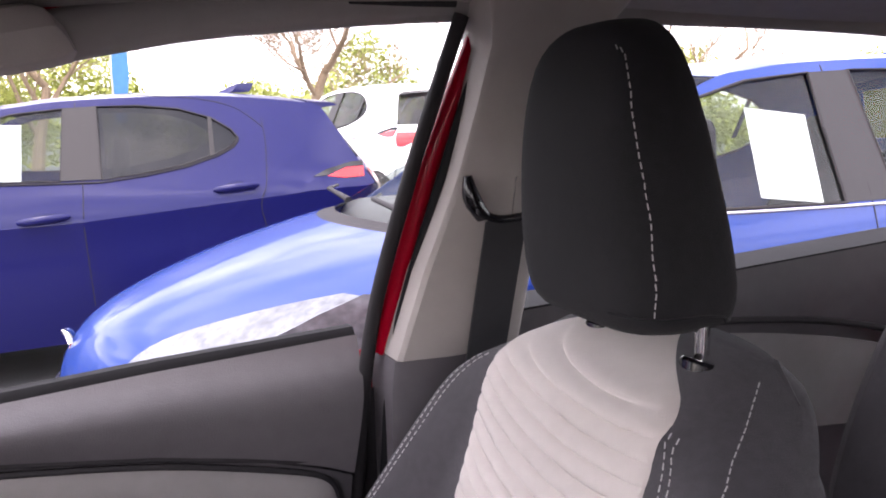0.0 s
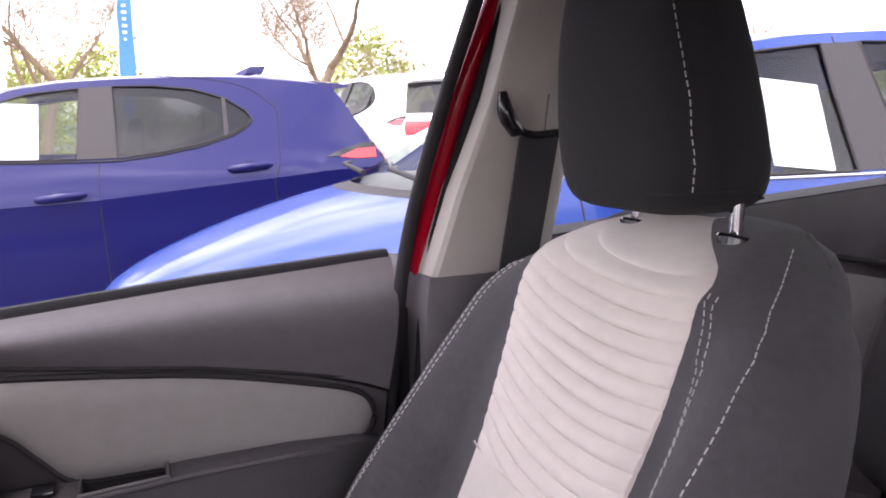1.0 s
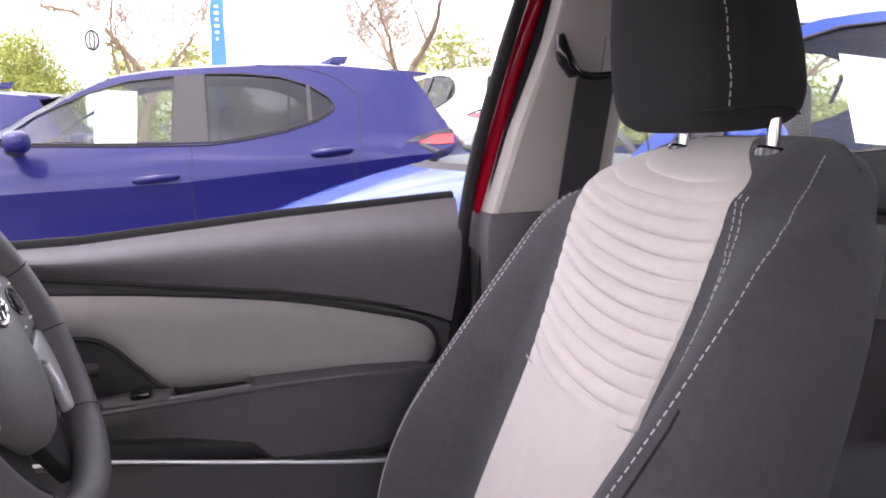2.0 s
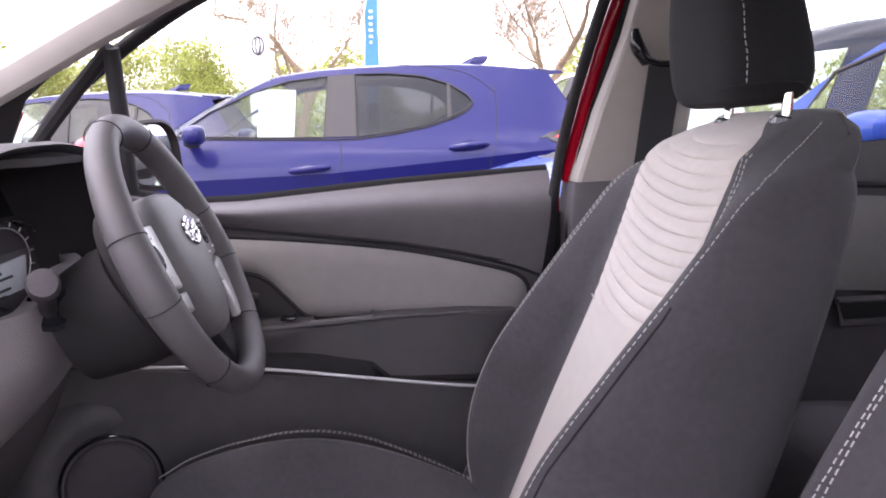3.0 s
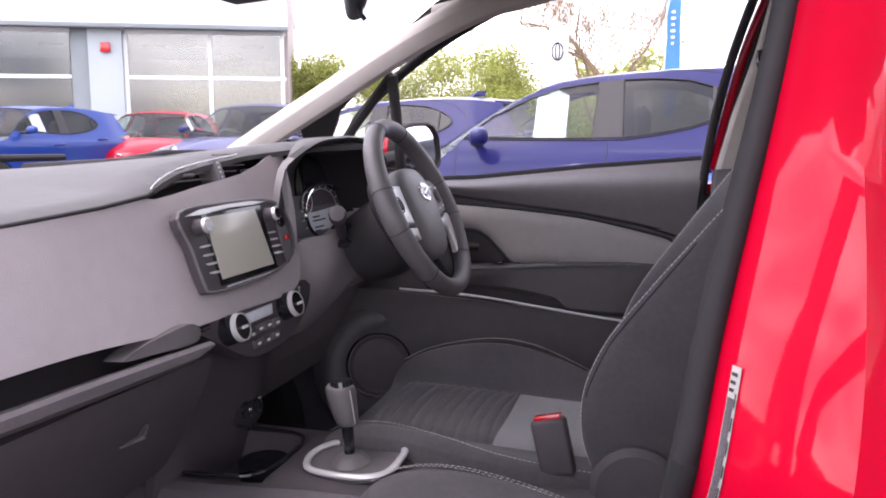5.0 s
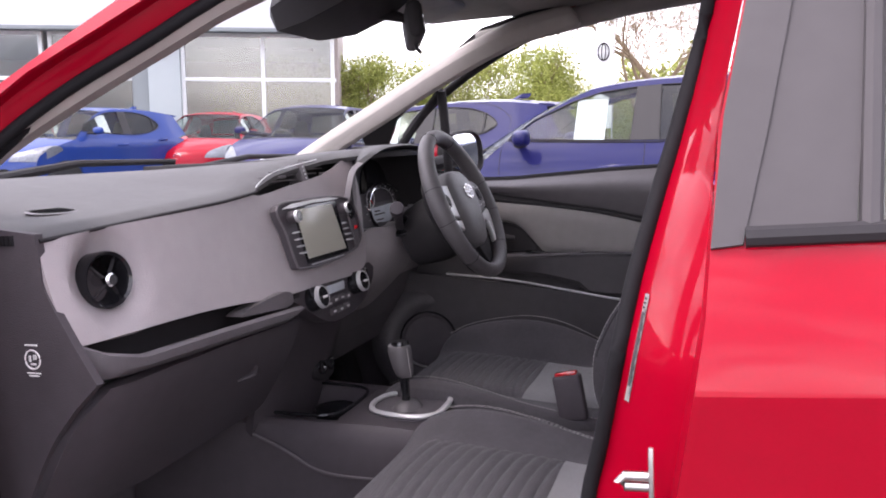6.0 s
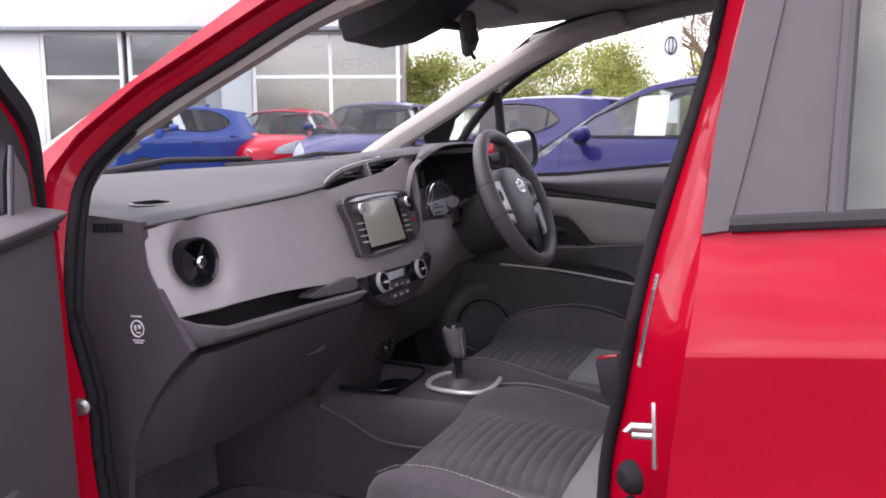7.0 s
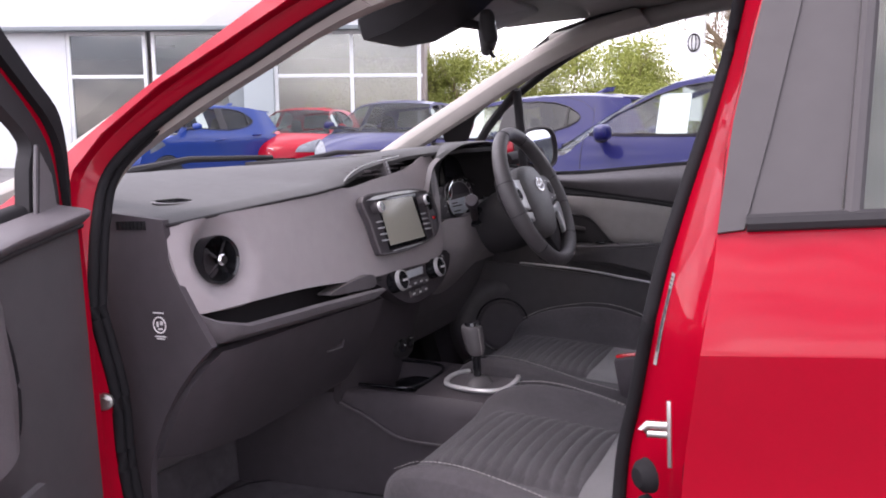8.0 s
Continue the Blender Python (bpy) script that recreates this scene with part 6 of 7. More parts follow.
    part("rear_speaker", lathe([(0.0, 0.006), (0.07, 0.006), (0.078, 0.014), (0.09, 0.012), (0.1, 0.0)], (-0.6, sd * 0.655, 0.44), (0, -sd, 0.1), 36), MATT_BLACK, cabin, "black speaker grille")
    rp = [(-1.5, 0.6, 0.92), (-1.5, 0.56, 1.1), (-1.44, 0.51, 1.22), (-1.34, 0.48, 1.31)]
    part("rear_pillar_trim", tube([(x - 0.08, sd * y, z) for x, y, z in curve(rp, 4)], 0.055, 10), LINING, cabin)
part("sill_trim", box(-0.15, 0.6, 0.66, 0.72, 0.27, 0.33, 0.01), PLASTIC, cabin)
rh = thing("rear_door_handle", "chrome pull handle in a grey oval surround", "door handle", (-0.7, -0.64, 0.83))
part("surround", turned(hoop([(0.03, 0), (0.05, 0.004), (0.055, 0.008), (0.05, 0.012), (0.03, 0.004)], (0, 0, 0), (0, 1, 0), 28), Matrix.Translation((-0.7, -0.64, 0.832)) @ Matrix.Diagonal((0.75, 1, 0.8, 1))), GREY_PANEL, rh)
# flat black block: the dark of the hollow behind the lever is in its colour
part("recess", box(-0.722, -0.682, -0.634, -0.628, 0.815, 0.85, 0.004), MATT_BLACK, rh, "flat black patch for a shaded handle recess")
part("lever", tube([(-0.68, -0.628, 0.826), (-0.7, -0.62, 0.825), (-0.722, -0.628, 0.827)], [0.006, 0.009, 0.006], 10), CHROME, rh, "chrome lever")
wn_sp = thing("door_speaker", "round black door speaker grille", "speaker", (0.45, -0.62, 0.53))
part("ring", lathe([(0.0, 0.004), (0.03, 0.0042), (0.058, 0.004), (0.065, 0.0042), (0.066, 0.005), (0.07, 0.012), (0.076, 0.012), (0.08, 0.0)], (0.482, -0.598, 0.505), (-0.3, 1, 0.12), 44), DARK_PLASTIC, wn_sp, "black speaker grille")
part("bezel", hoop([(0.175, -0.04), (0.162, -0.018), (0.145, 0.004), (0.125, 0.016), (0.105, 0.016), (0.09, 0.006), (0.078, 0.0)], (0.475, -0.605, 0.5), (-0.3, 1, 0.12), 48), DOOR_PLASTIC, wn_sp, "dark grey speaker pod")
part("ring_edge", hoop([(0.074, 0.012), (0.0765, 0.0145), (0.079, 0.012), (0.0765, 0.0095)], (0.482, -0.598, 0.505), (-0.3, 1, 0.12), 44), GLOSS_BLACK, wn_sp, "gloss black ring")

mat_out = [tuple(p[:2]) for p in curve([(0.1, 0.17, 0), (0.12, 0.58, 0), (0.5, 0.62, 0), (0.78, 0.6, 0), (0.8, 0.2, 0), (0.5, 0.16, 0)], 5, True)]
fm = thing("floor_mat", "dark carpet floor mat in the passenger footwell", "floor mat", (0.45, 0.4, 0.29))
part("mat_surface", patch(mat_out, lambda x, y: (x, y, 0.298), (), 0.1, 0.008), CARPET, fm)
part("edging", tube([(x, y, 0.296) for x, y in mat_out], 0.005, 8, closed=True), MATT_BLACK, fm, "black edging")

# roof console, mirror
rc = thing("rear_view_mirror", "black rear view mirror on a stalk beside its sensor cover", "mirror", (0.42, 0, 1.3))
rings = []
for x, w, zt, zb in [(0.5, 0.05, 1.3, 1.275), (0.47, 0.1, 1.33, 1.255), (0.4, 0.13, 1.36, 1.262), (0.32, 0.13, 1.385, 1.29), (0.25, 0.12, 1.395, 1.335)]:
    rings.append([(x, 0.04 - w, (zt + zb) / 2), (x, 0.04 - w * 0.8, zb), (x, 0.04 + w * 0.8, zb), (x, 0.04 + w, (zt + zb) / 2), (x, 0.04 + w * 0.8, zt), (x, 0.04 - w * 0.8, zt)])
part("sensor_cover", loft(rings), MATT_BLACK, rc, "black plastic sensor cover")
part("stalk", tube([(0.36, -0.03, 1.3), (0.31, -0.05, 1.29), (0.285, -0.06, 1.282)], [0.013, 0.011, 0.008], 10), MATT_BLACK, rc)
mg = turned(box(-0.014, 0.014, -0.115, 0.115, -0.034, 0.034, 0.012, 3), pose(0.272, -0.055, 1.265, 0, 6, 24))
part("mirror_shell", mg, MATT_BLACK, rc)
part("mirror_face", turned(box(-0.017, -0.0145, -0.104, 0.104, -0.026, 0.026, 0.001), pose(0.272, -0.055, 1.265, 0, 6, 24)), MIRROR, rc, "mirror glass")
part("dip_tab", tube([(0.265, -0.05, 1.235), (0.262, -0.052, 1.222), (0.256, -0.055, 1.214)], 0.004, 8), MATT_BLACK, rc)
vis = thing("sun_visor", "grey cloth sun visor folded up", "sun visor", (0.2, -0.3, 1.34))
part("board", turned(box(-0.06, 0.06, -0.14, 0.14, -0.008, 0.008, 0.006), pose(0.33, -0.27, 1.345, 0, 16, 0)), LINING, vis)

# exterior driver's mirror
dm = thing("door_mirror", "red door mirror with black inner housing", "car mirror", (0.43, -0.86, 1.02))
mm = pose(0.462, -0.885, 1.015, 0, 5, -22) @ Matrix.Diagonal((0.9, 0.84, 0.84, 1))


def mirror_ring(w, h, x, skew=0.0):
    """A rounded section of the housing, wider outside than at its foot."""
    return [mm @ Vector((x, w * math.copysign(abs(math.cos(a)) ** 0.7, math.cos(a)), (h - skew * math.cos(a)) * math.copysign(abs(math.sin(a)) ** 0.75, math.sin(a)))) for a in [k * math.tau / 36 for k in range(36)]]


part("housing", loft([mirror_ring(0.102, 0.074, 0.01, 0.012), mirror_ring(0.107, 0.079, -0.012, 0.012), mirror_ring(0.106, 0.078, -0.026, 0.012), mirror_ring(0.099, 0.071, -0.03, 0.012), mirror_ring(0.096, 0.068, -0.014, 0.012)]), MATT_BLACK, dm, "black inner housing")
part("cap", loft([mirror_ring(0.03, 0.02, 0.142), mirror_ring(0.066, 0.047, 0.134, 0.008), mirror_ring(0.09, 0.066, 0.105, 0.012), mirror_ring(0.101, 0.075, 0.06, 0.012), mirror_ring(0.104, 0.077, 0.011, 0.012)]), RED, dm, "red painted cap")
part("mirror_face", loft([mirror_ring(0.094, 0.066, -0.016, 0.012), mirror_ring(0.094, 0.066, -0.019, 0.012)]), MIRROR, dm, "mirror glass")
part("foot", tube([(0.5, -0.74, 0.985), (0.46, -0.79, 0.995), (0.45, -0.85, 1.0)], [0.03, 0.03, 0.035], 10, 0.7), MATT_BLACK, dm)


# ---- front doors ----
BELT_X, BELT_Z = [-0.32, -0.28, -0.01, 0.25, 0.34, 0.455, 0.62], [0.957, 0.957, 0.949, 0.935, 0.936, 0.96, 0.985]
CREASE_X, CREASE_Z = [-0.32, -0.25, 0.0, 0.275, 0.455, 0.62], [0.775, 0.796, 0.853, 0.898, 0.932, 0.955]


def front_door(name, label, sd, m):
    door = thing(name, label, "", (0.2, sd * 0.72, 0.3), m=m, under=red)
    belt = [(x, interp(x, BELT_X, BELT_Z)) for x in np.linspace(-0.26, 0.6, 40)]
    crease = [(x, interp(x, CREASE_X, CREASE_Z) + 0.004) for x in np.linspace(0.6, -0.23, 40)]

    def rear(x, z):
        return x if x > -0.1 else -0.1 + (x + 0.1) * (0.162 - 0.16 * max(0, 0.95 - z)) / 0.2

    def upper(x, t):
        c, b = interp(x, CREASE_X, CREASE_Z) + 0.003, interp(x, BELT_X, BELT_Z)
        z = c + (b - c) * t
        return (rear(x, z), sd * (0.652 - 0.014 * math.sin(min(1.0, t * 1.15) * math.pi * 0.75) + 0.05 * smoothstep(0.45, 1.05, t) ** 2), z)

    ub = sheet(np.linspace(-0.3, 0.6, 46), upper, 14)
    bmesh.ops.recalc_face_normals(ub, faces=ub.faces)
    part("upper_trim", ub, PLASTIC, door, "dark soft upper trim")
    part("door_core", sheet(np.linspace(-0.25, 0.6, 6), lambda x, t: (x, sd * 0.7, 0.32 + t * 0.6), 4), MATT_BLACK, door, "black door core")
    part("trim_groove", tube([(x, sd * 0.655, z - 0.004) for x, z in crease], 0.0042, 8), MATT_BLACK, door)
    part("lower_trim", sheet(np.linspace(-0.3, 0.6, 30), lambda x, t: (rear(x, interp(x, CREASE_X, CREASE_Z) - t * (interp(x, CREASE_X, CREASE_Z) - 0.3)), sd * (0.66 + 0.01 * t), interp(x, CREASE_X, CREASE_Z) - 0.003 - t * (interp(x, CREASE_X, CREASE_Z) - 0.3)), 10), DOOR_PLASTIC, door, "black lower trim")
    fab = [tuple(p[:2]) for p in curve([(0.5, 0.898, 0), (0.305, 0.884, 0), (0.16, 0.868, 0), (0.0, 0.843, 0), (-0.13, 0.81, 0), (-0.195, 0.787, 0), (-0.213, 0.757, 0), (-0.2, 0.727, 0), (-0.16, 0.718, 0), (-0.075, 0.722, 0), (0.08, 0.733, 0), (0.155, 0.739, 0), (0.19, 0.772, 0), (0.222, 0.806, 0), (0.262, 0.82, 0), (0.4, 0.828, 0), (0.5, 0.86, 0)], 4, True)]

    if sd > 0:
        fab = [(min(x, 0.41), z) for x, z in fab if x < 0.44]
    steps = [(0.004, 0.005), (0.009, 0.0095), (0.016, 0.013), (0.026, 0.0155)]
    loops = [inset(fab, d) for d, _ in steps]

    def fab_y(x, z):
        d = min((Vector((x, z)) - (a + (b - a) * min(1, max(0, (Vector((x, z)) - a).dot(b - a) / max(1e-9, (b - a).length_squared))))).length for a, b in edges)
        return 0.658 - interp(d, [0] + [q[0] for q in steps], [0] + [q[1] for q in steps])

    edges = [(Vector(fab[i - 1]), Vector(fab[i])) for i in range(len(fab))]
    part("fabric_insert", patch(fab, lambda x, z: (x, sd * fab_y(x, z), z), (), 0.02, 0.004, rings=loops), GREY_FABRIC, door, "padded grey fabric insert")
    if sd > 0:
        bezel = [tuple(p[:2]) for p in curve([(0.3, 0.9, 0), (0.395, 0.893, 0), (0.418, 0.85, 0), (0.428, 0.806, 0), (0.428, 0.76, 0), (0.418, 0.725, 0), (0.38, 0.698, 0), (0.3, 0.69, 0)], 5)]
        part("pull_bezel", patch(bezel, lambda x, z: (x, 0.636 + 0.012 * smoothstep(0.4, 0.428, x), z), (), 0.02, 0.006), PLASTIC_SOFT, door, "grey plastic pull bezel")
        part("bezel_line", tube([(x + 0.002, 0.65, z) for x, z in bezel], 0.004, 8), RUBBER, door)
    part("insert_bead", tube([(x, sd * 0.655, z) for x, z in fab], 0.004, 6, closed=True), MATT_BLACK, door)
    # armrest with its pull pocket
    rings = []
    for x, zt, zb, yo in [(0.3, 0.735, 0.7, 0.64), (0.26, 0.737, 0.69, 0.61), (0.15, 0.738, 0.68, 0.598), (0.1475, 0.738, 0.68, 0.598), (0.147, 0.738, 0.68, 0.598), (0.056, 0.742, 0.66, 0.594), (0.0555, 0.742, 0.66, 0.594), (0.03, 0.744, 0.635, 0.594), (-0.1, 0.742, 0.625, 0.598), (-0.18, 0.735, 0.63, 0.61), (-0.22, 0.72, 0.64, 0.645)]:
        zp = zt - 0.055 if 0.056 <= x <= 0.147 else zt - 0.0005
        rings.append([(x, sd * 0.668, zb), (x, sd * (yo + 0.012), zb), (x, sd * yo, zb + 0.012), (x, sd * yo, zt - 0.005), (x, sd * (yo + 0.004), zt), (x, sd * (yo + 0.011), zt), (x, sd * (yo + 0.012), zp), (x, sd * 0.656, zp), (x, sd * 0.657, zt), (x, sd * 0.668, zt)])
    part("armrest", loft(rings), DOOR_PLASTIC, door, "dark padded armrest")
    part("switch_panel", box(0.152, 0.27, sd * 0.606, sd * 0.66, 0.735, 0.741, 0.002), DOOR_PLASTIC, door)
    part("pocket_lining", box(0.06, 0.143, sd * 0.612, sd * 0.652, 0.6885, 0.691, 0.001), MATT_BLACK, door, "black pocket lining")
    part("pocket_back", box(0.058, 0.145, sd * 0.652, sd * 0.655, 0.69, 0.737, 0.001), MATT_BLACK, door)
    part("pocket_rim", tube([(0.15, sd * 0.602, 0.7415), (0.052, sd * 0.602, 0.7445), (0.052, sd * 0.656, 0.7445), (0.15, sd * 0.656, 0.7415)], 0.003, 8, closed=True), PLASTIC_SOFT, door, "grey pocket rim")
    part("armrest_lip", tube([(x, sd * 0.5945, z) for x, z in [(0.3, 0.735), (0.15, 0.7385), (0.03, 0.743), (-0.1, 0.742)]], 0.0035, 8), DOOR_PLASTIC, door)
    part("window_switch", box(0.175, 0.2, sd * 0.615, sd * 0.64, 0.744, 0.749, 0.002), GLOSS_BLACK, door)
    if sd < 0:
        part("bin_edge", tube([(p.x, sd * 0.6, p.y) for p in curve([(0.42, 0.69, 0), (0.24, 0.673, 0), (0.06, 0.643, 0), (-0.11, 0.616, 0), (-0.2, 0.618, 0)], 6)], 0.003, 8), SILVER, door, "satin trim line")
    part("door_bin", patch(([(0.6, 0.7)] if sd < 0 else []) + [(0.4, 0.68), (-0.2, 0.61), (-0.2, 0.36)] + [(0.6 if sd < 0 else 0.4, 0.36)], lambda x, z: (x, sd * (0.605 + 0.08 * max(0, 0.62 - z)), z), (), 0.06, 0.01), DOOR_PLASTIC, door)
    # flat sheet without depth: the shade of the handle scoop is put in its colour
    part("handle_recess", patch([tuple(p[:2]) for p in curve([(0.35, 0.812, 0), (0.285, 0.822, 0), (0.24, 0.818, 0), (0.205, 0.785, 0), (0.17, 0.748, 0), (0.24, 0.744, 0), (0.35, 0.742, 0)], 4, True)], lambda x, z: (x, sd * 0.6545, z), (), 0.03, 0.003), MATT_BLACK, door, "flat black patch for a shaded handle recess")
    part("inner_handle", tube([(0.31, sd * 0.64, 0.79), (0.27, sd * 0.632, 0.785), (0.235, sd * 0.64, 0.78)], [0.008, 0.011, 0.008], 10), MATT_BLACK, door)
    part("waist_seal", loft([[(x, sd * 0.69, z - 0.004), (x, sd * 0.694, z + 0.006), (x, sd * 0.7, z + 0.01), (x, sd * 0.725, z + 0.008), (x, sd * 0.728, z - 0.02), (x, sd * 0.69, z - 0.02)] for x, z in belt]), RUBBER, door)
    # window frame
    fr = [(0.62, 0.985), (0.55, 1.09), (0.41, 1.19), (0.24, 1.275), (0.05, 1.338), (-0.15, 1.366), (-0.38, 1.368)]
    if sd < 0:
        part("window_frame", tube([(p.x, sd * (car_w(p.x - OWN_X, p.y) - 0.004), p.y) for p in curve([(x, z, 0) for x, z in fr], 5)], 0.012, 10), MATT_BLACK, door, "black window frame")
        part("quarter_post", tube([(0.435, sd * 0.705, 0.95), (0.43, sd * 0.68, 1.06), (0.425, sd * 0.645, 1.185)], 0.013, 10), MATT_BLACK, door, "black quarter window post")
        part("quarter_frame", tube([(0.62, sd * 0.695, 0.99), (0.5, sd * 0.69, 1.125), (0.425, sd * 0.645, 1.185)], 0.012, 8), MATT_BLACK, door)
    return door


front_door("door", "closed driver's door with grey fabric insert", -1, CAR)
hinge = Vector((0.665, 0.79, 0))
open_m = CAR @ Matrix.Translation(hinge) @ Matrix.Rotation(radians(-72), 4, "Z") @ Matrix.Translation(-hinge)
pd = front_door("door", "open front passenger door with black inner trim", 1, open_m)
skin = [(0.535, 0.5), (0.53, 0.7), (0.54, 0.87), (0.57, 0.97), (0.575, 1.0), (0.45, 0.955), (0.2, 0.93), (-0.285, 0.935), (-0.275, 0.83), (-0.255, 0.7), (-0.245, 0.5), (-0.235, 0.36), (-0.1, 0.31), (0.43, 0.31), (0.51, 0.39)]
part("outer_skin", patch(skin, lambda x, z: (x, car_w(x - OWN_X, z), z), (), 0.05, 0.006), RED, pd, "red painted outer skin")
part("shut_face", loft([[(0.545, 0.81, z), (0.55, 0.76, z), (0.6, 0.7, z), (0.6, 0.655, z)] for z in np.linspace(0.36, 0.97, 8)], False), RED, pd, "red painted shut face")


def leaf_y(z, out=0.0):
    return 0.69 + out - 0.25 * max(0, z - 1.2)


EDGE_O = [(0.625, 0.96), (0.629, 1.026), (0.628, 1.071), (0.616, 1.109), (0.576, 1.146), (0.53, 1.191), (0.48, 1.237), (0.36, 1.31), (0.2, 1.365), (-0.1, 1.395), (-0.3, 1.385)]
EDGE_R = [(0.624, 0.96), (0.621, 1.011), (0.616, 1.058), (0.595, 1.095), (0.561, 1.127), (0.524, 1.16), (0.474, 1.204), (0.35, 1.283), (0.19, 1.34), (-0.1, 1.37), (-0.3, 1.36)]
EDGE_D = [(0.611, 0.96), (0.612, 1.003), (0.605, 1.047), (0.587, 1.082), (0.559, 1.114), (0.522, 1.148), (0.472, 1.191), (0.35, 1.27), (0.19, 1.328), (-0.1, 1.358), (-0.3, 1.348)]
EDGE_I = [(0.543, 0.95), (0.555, 1.028), (0.565, 1.065), (0.515, 1.109), (0.464, 1.146), (0.33, 1.225), (0.18, 1.285), (-0.1, 1.318), (-0.3, 1.308)]
for nm, one, two, out, mt, lab_ in (("frame_seal", EDGE_O, EDGE_R, 0.012, RUBBER, "black rubber door seal"), ("frame_edge", EDGE_R, EDGE_D, 0.004, RED, "red painted frame edge"), ("frame_trim", EDGE_D, EDGE_I, 0.0, MATT_BLACK, "black window frame trim")):
    ring = [tuple(p[:2]) for p in curve([(x, z, 0) for x, z in one], 3)] + [tuple(p[:2]) for p in curve([(x, z, 0) for x, z in two], 3)][::-1]
    part(nm, patch(ring, lambda x, z: (x, leaf_y(z, out), z), (), 0.05, 0.02), mt, pd, lab_)
part("corner_cover", patch([(0.545, 0.95), (0.556, 1.02), (0.565, 1.06), (0.59, 1.02), (0.596, 0.95)], lambda x, z: (x, leaf_y(z, -0.004), z), (), 0.03, 0.004), PLASTIC_SOFT, pd, "grey corner cover")
part("frame_bead", tube([(0.55, 0.684, 0.955), (0.563, 0.684, 1.02), (0.57, 0.684, 1.06)], 0.003, 6), MATT_BLACK, pd)

# ---- ground, building, trees ----
def ground_z(x, y):
    f = 1 - smoothstep(3.5, 8.0, abs(x))
    return -0.06 * f - 0.0524 * x * f


gx = [-1500, -300, -80, -30, -14, -6, -3, 0, 3, 6, 14, 30, 80, 300, 1500]
bm = bmesh.new()
gv = [[bm.verts.new((x, y, ground_z(x, y))) for y in gx] for x in gx]
for i in range(len(gx) - 1):
    for j in range(len(gx) - 1):
        bm.faces.new((gv[i][j], gv[i + 1][j], gv[i + 1][j + 1], gv[i][j + 1]))
ID = Matrix.Identity(4)
single("ground", bm, ASPHALT, "dark grey asphalt car park ground", "ground", ID, kind="structure", smooth=False)

# showroom
BU, BM = Vector((-0.905, -0.425, 0)).normalized(), Vector((11.9, -18.2, 0))
BN = Vector((BU.y, -BU.x, 0))
if BN.dot(Vector((0, 0, 0)) - BM) < 0:
    BN = -BN
GZ = -0.37
SHOW = Matrix((( BU.x, BN.x, 0, BM.x), (BU.y, BN.y, 0, BM.y), (0, 0, 1, GZ), (0, 0, 0, 1)))
show = thing("showroom", "white car showroom with tall glazed bays", "building", (0, 0, 0), m=SHOW)
part("fascia", box(-14, 2.05, -0.35, 0.5, 4.25, 6.2, 0.01), RENDER_WHITE, show, "white fascia")
part("fascia_edge", box(-14, 2.08, 0.2, 0.55, 4.15, 4.26, 0.01), GREY_CLAD, show)
part("roof", box(-14, 2.05, -12, -0.35, 5.8, 6.0, 0), GREY_CLAD, show)
part("back_wall", box(-14, 1.95, -9, -8.8, 0, 5.8, 0), SHOW_WALL, show)
part("side_wall", box(1.95, 2.05, -9, -0.2, 0, 5.8, 0), SHOW_WALL, show)
part("showroom_floor", box(-14, 1.95, -8.8, -0.1, 0.0, 0.06, 0), SHOW_FLOOR, show)
part("inner_ceiling", box(-14, 1.95, -8.8, -0.4, 4.2, 4.3, 0), PALE_CLAD, show)
part("white_column", box(-3.05, -2.2, -0.2, 0.2, 0, 4.25, 0.01), PALE_CLAD, show, "pale grey clad column")
part("grey_column", box(-3.5, -3.06, -0.2, 0.12, 0, 4.25, 0.01), GREY_CLAD, show, "grey clad column")
for x in (-8.0, -5.85, -5.6, -2.15, 0.0, 1.9):
    part("mullion", box(x - 0.05, x + 0.05, -0.08, 0.06, 0, 4.2, 0.005), FRAME_WHITE, show)
for z in (0.35, 2.93, 4.12):
    for a, b in ((-8.0, -5.85), (-5.6, -3.5), (-2.2, 2.0)):
        part("transom", box(a, b, -0.07, 0.055, z - 0.05, z + 0.05, 0.005), FRAME_WHITE, show)
for a, b in ((-8.0, -5.85), (-5.6, -3.5), (-2.15, 0.0), (0.0, 1.9)):
    for z0, z1 in ((0.35, 2.93), (2.93, 4.12)):
        part("pane", box(a + 0.05, b - 0.05, -0.01, 0.0, z0 + 0.05, z1 - 0.05, 0), WINDOW, show).visible_shadow = False
part("end_wall", box(-14, -8.05, -0.2, 0.1, 0, 4.25, 0.01), RENDER_WHITE, show)
part("red_alarm_box", box(-2.72, -2.48, 0.2, 0.3, 3.55, 3.8, 0.02), RED_PLASTIC, show, "red alarm box")
for k, (x, y, z) in enumerate([(-1.2, -3, 1.2), (0.9, -4, 1.5), (-6.5, -3.5, 1.3), (-4.6, -5, 1.6)]):
    part("inner_partition", box(x - 0.5, x + 0.5, y - 0.1, y, 0.06, z + 0.9, 0.01), [SHOW_WALL, RENDER_WHITE, RED_PLASTIC, GREY_CLAD][k], show)
for k in range(6):
    part("ceiling_lamp", box(-7 + k * 1.5, -6.3 + k * 1.5, -4, -3.9, 4.15, 4.2, 0), PAPER, show)

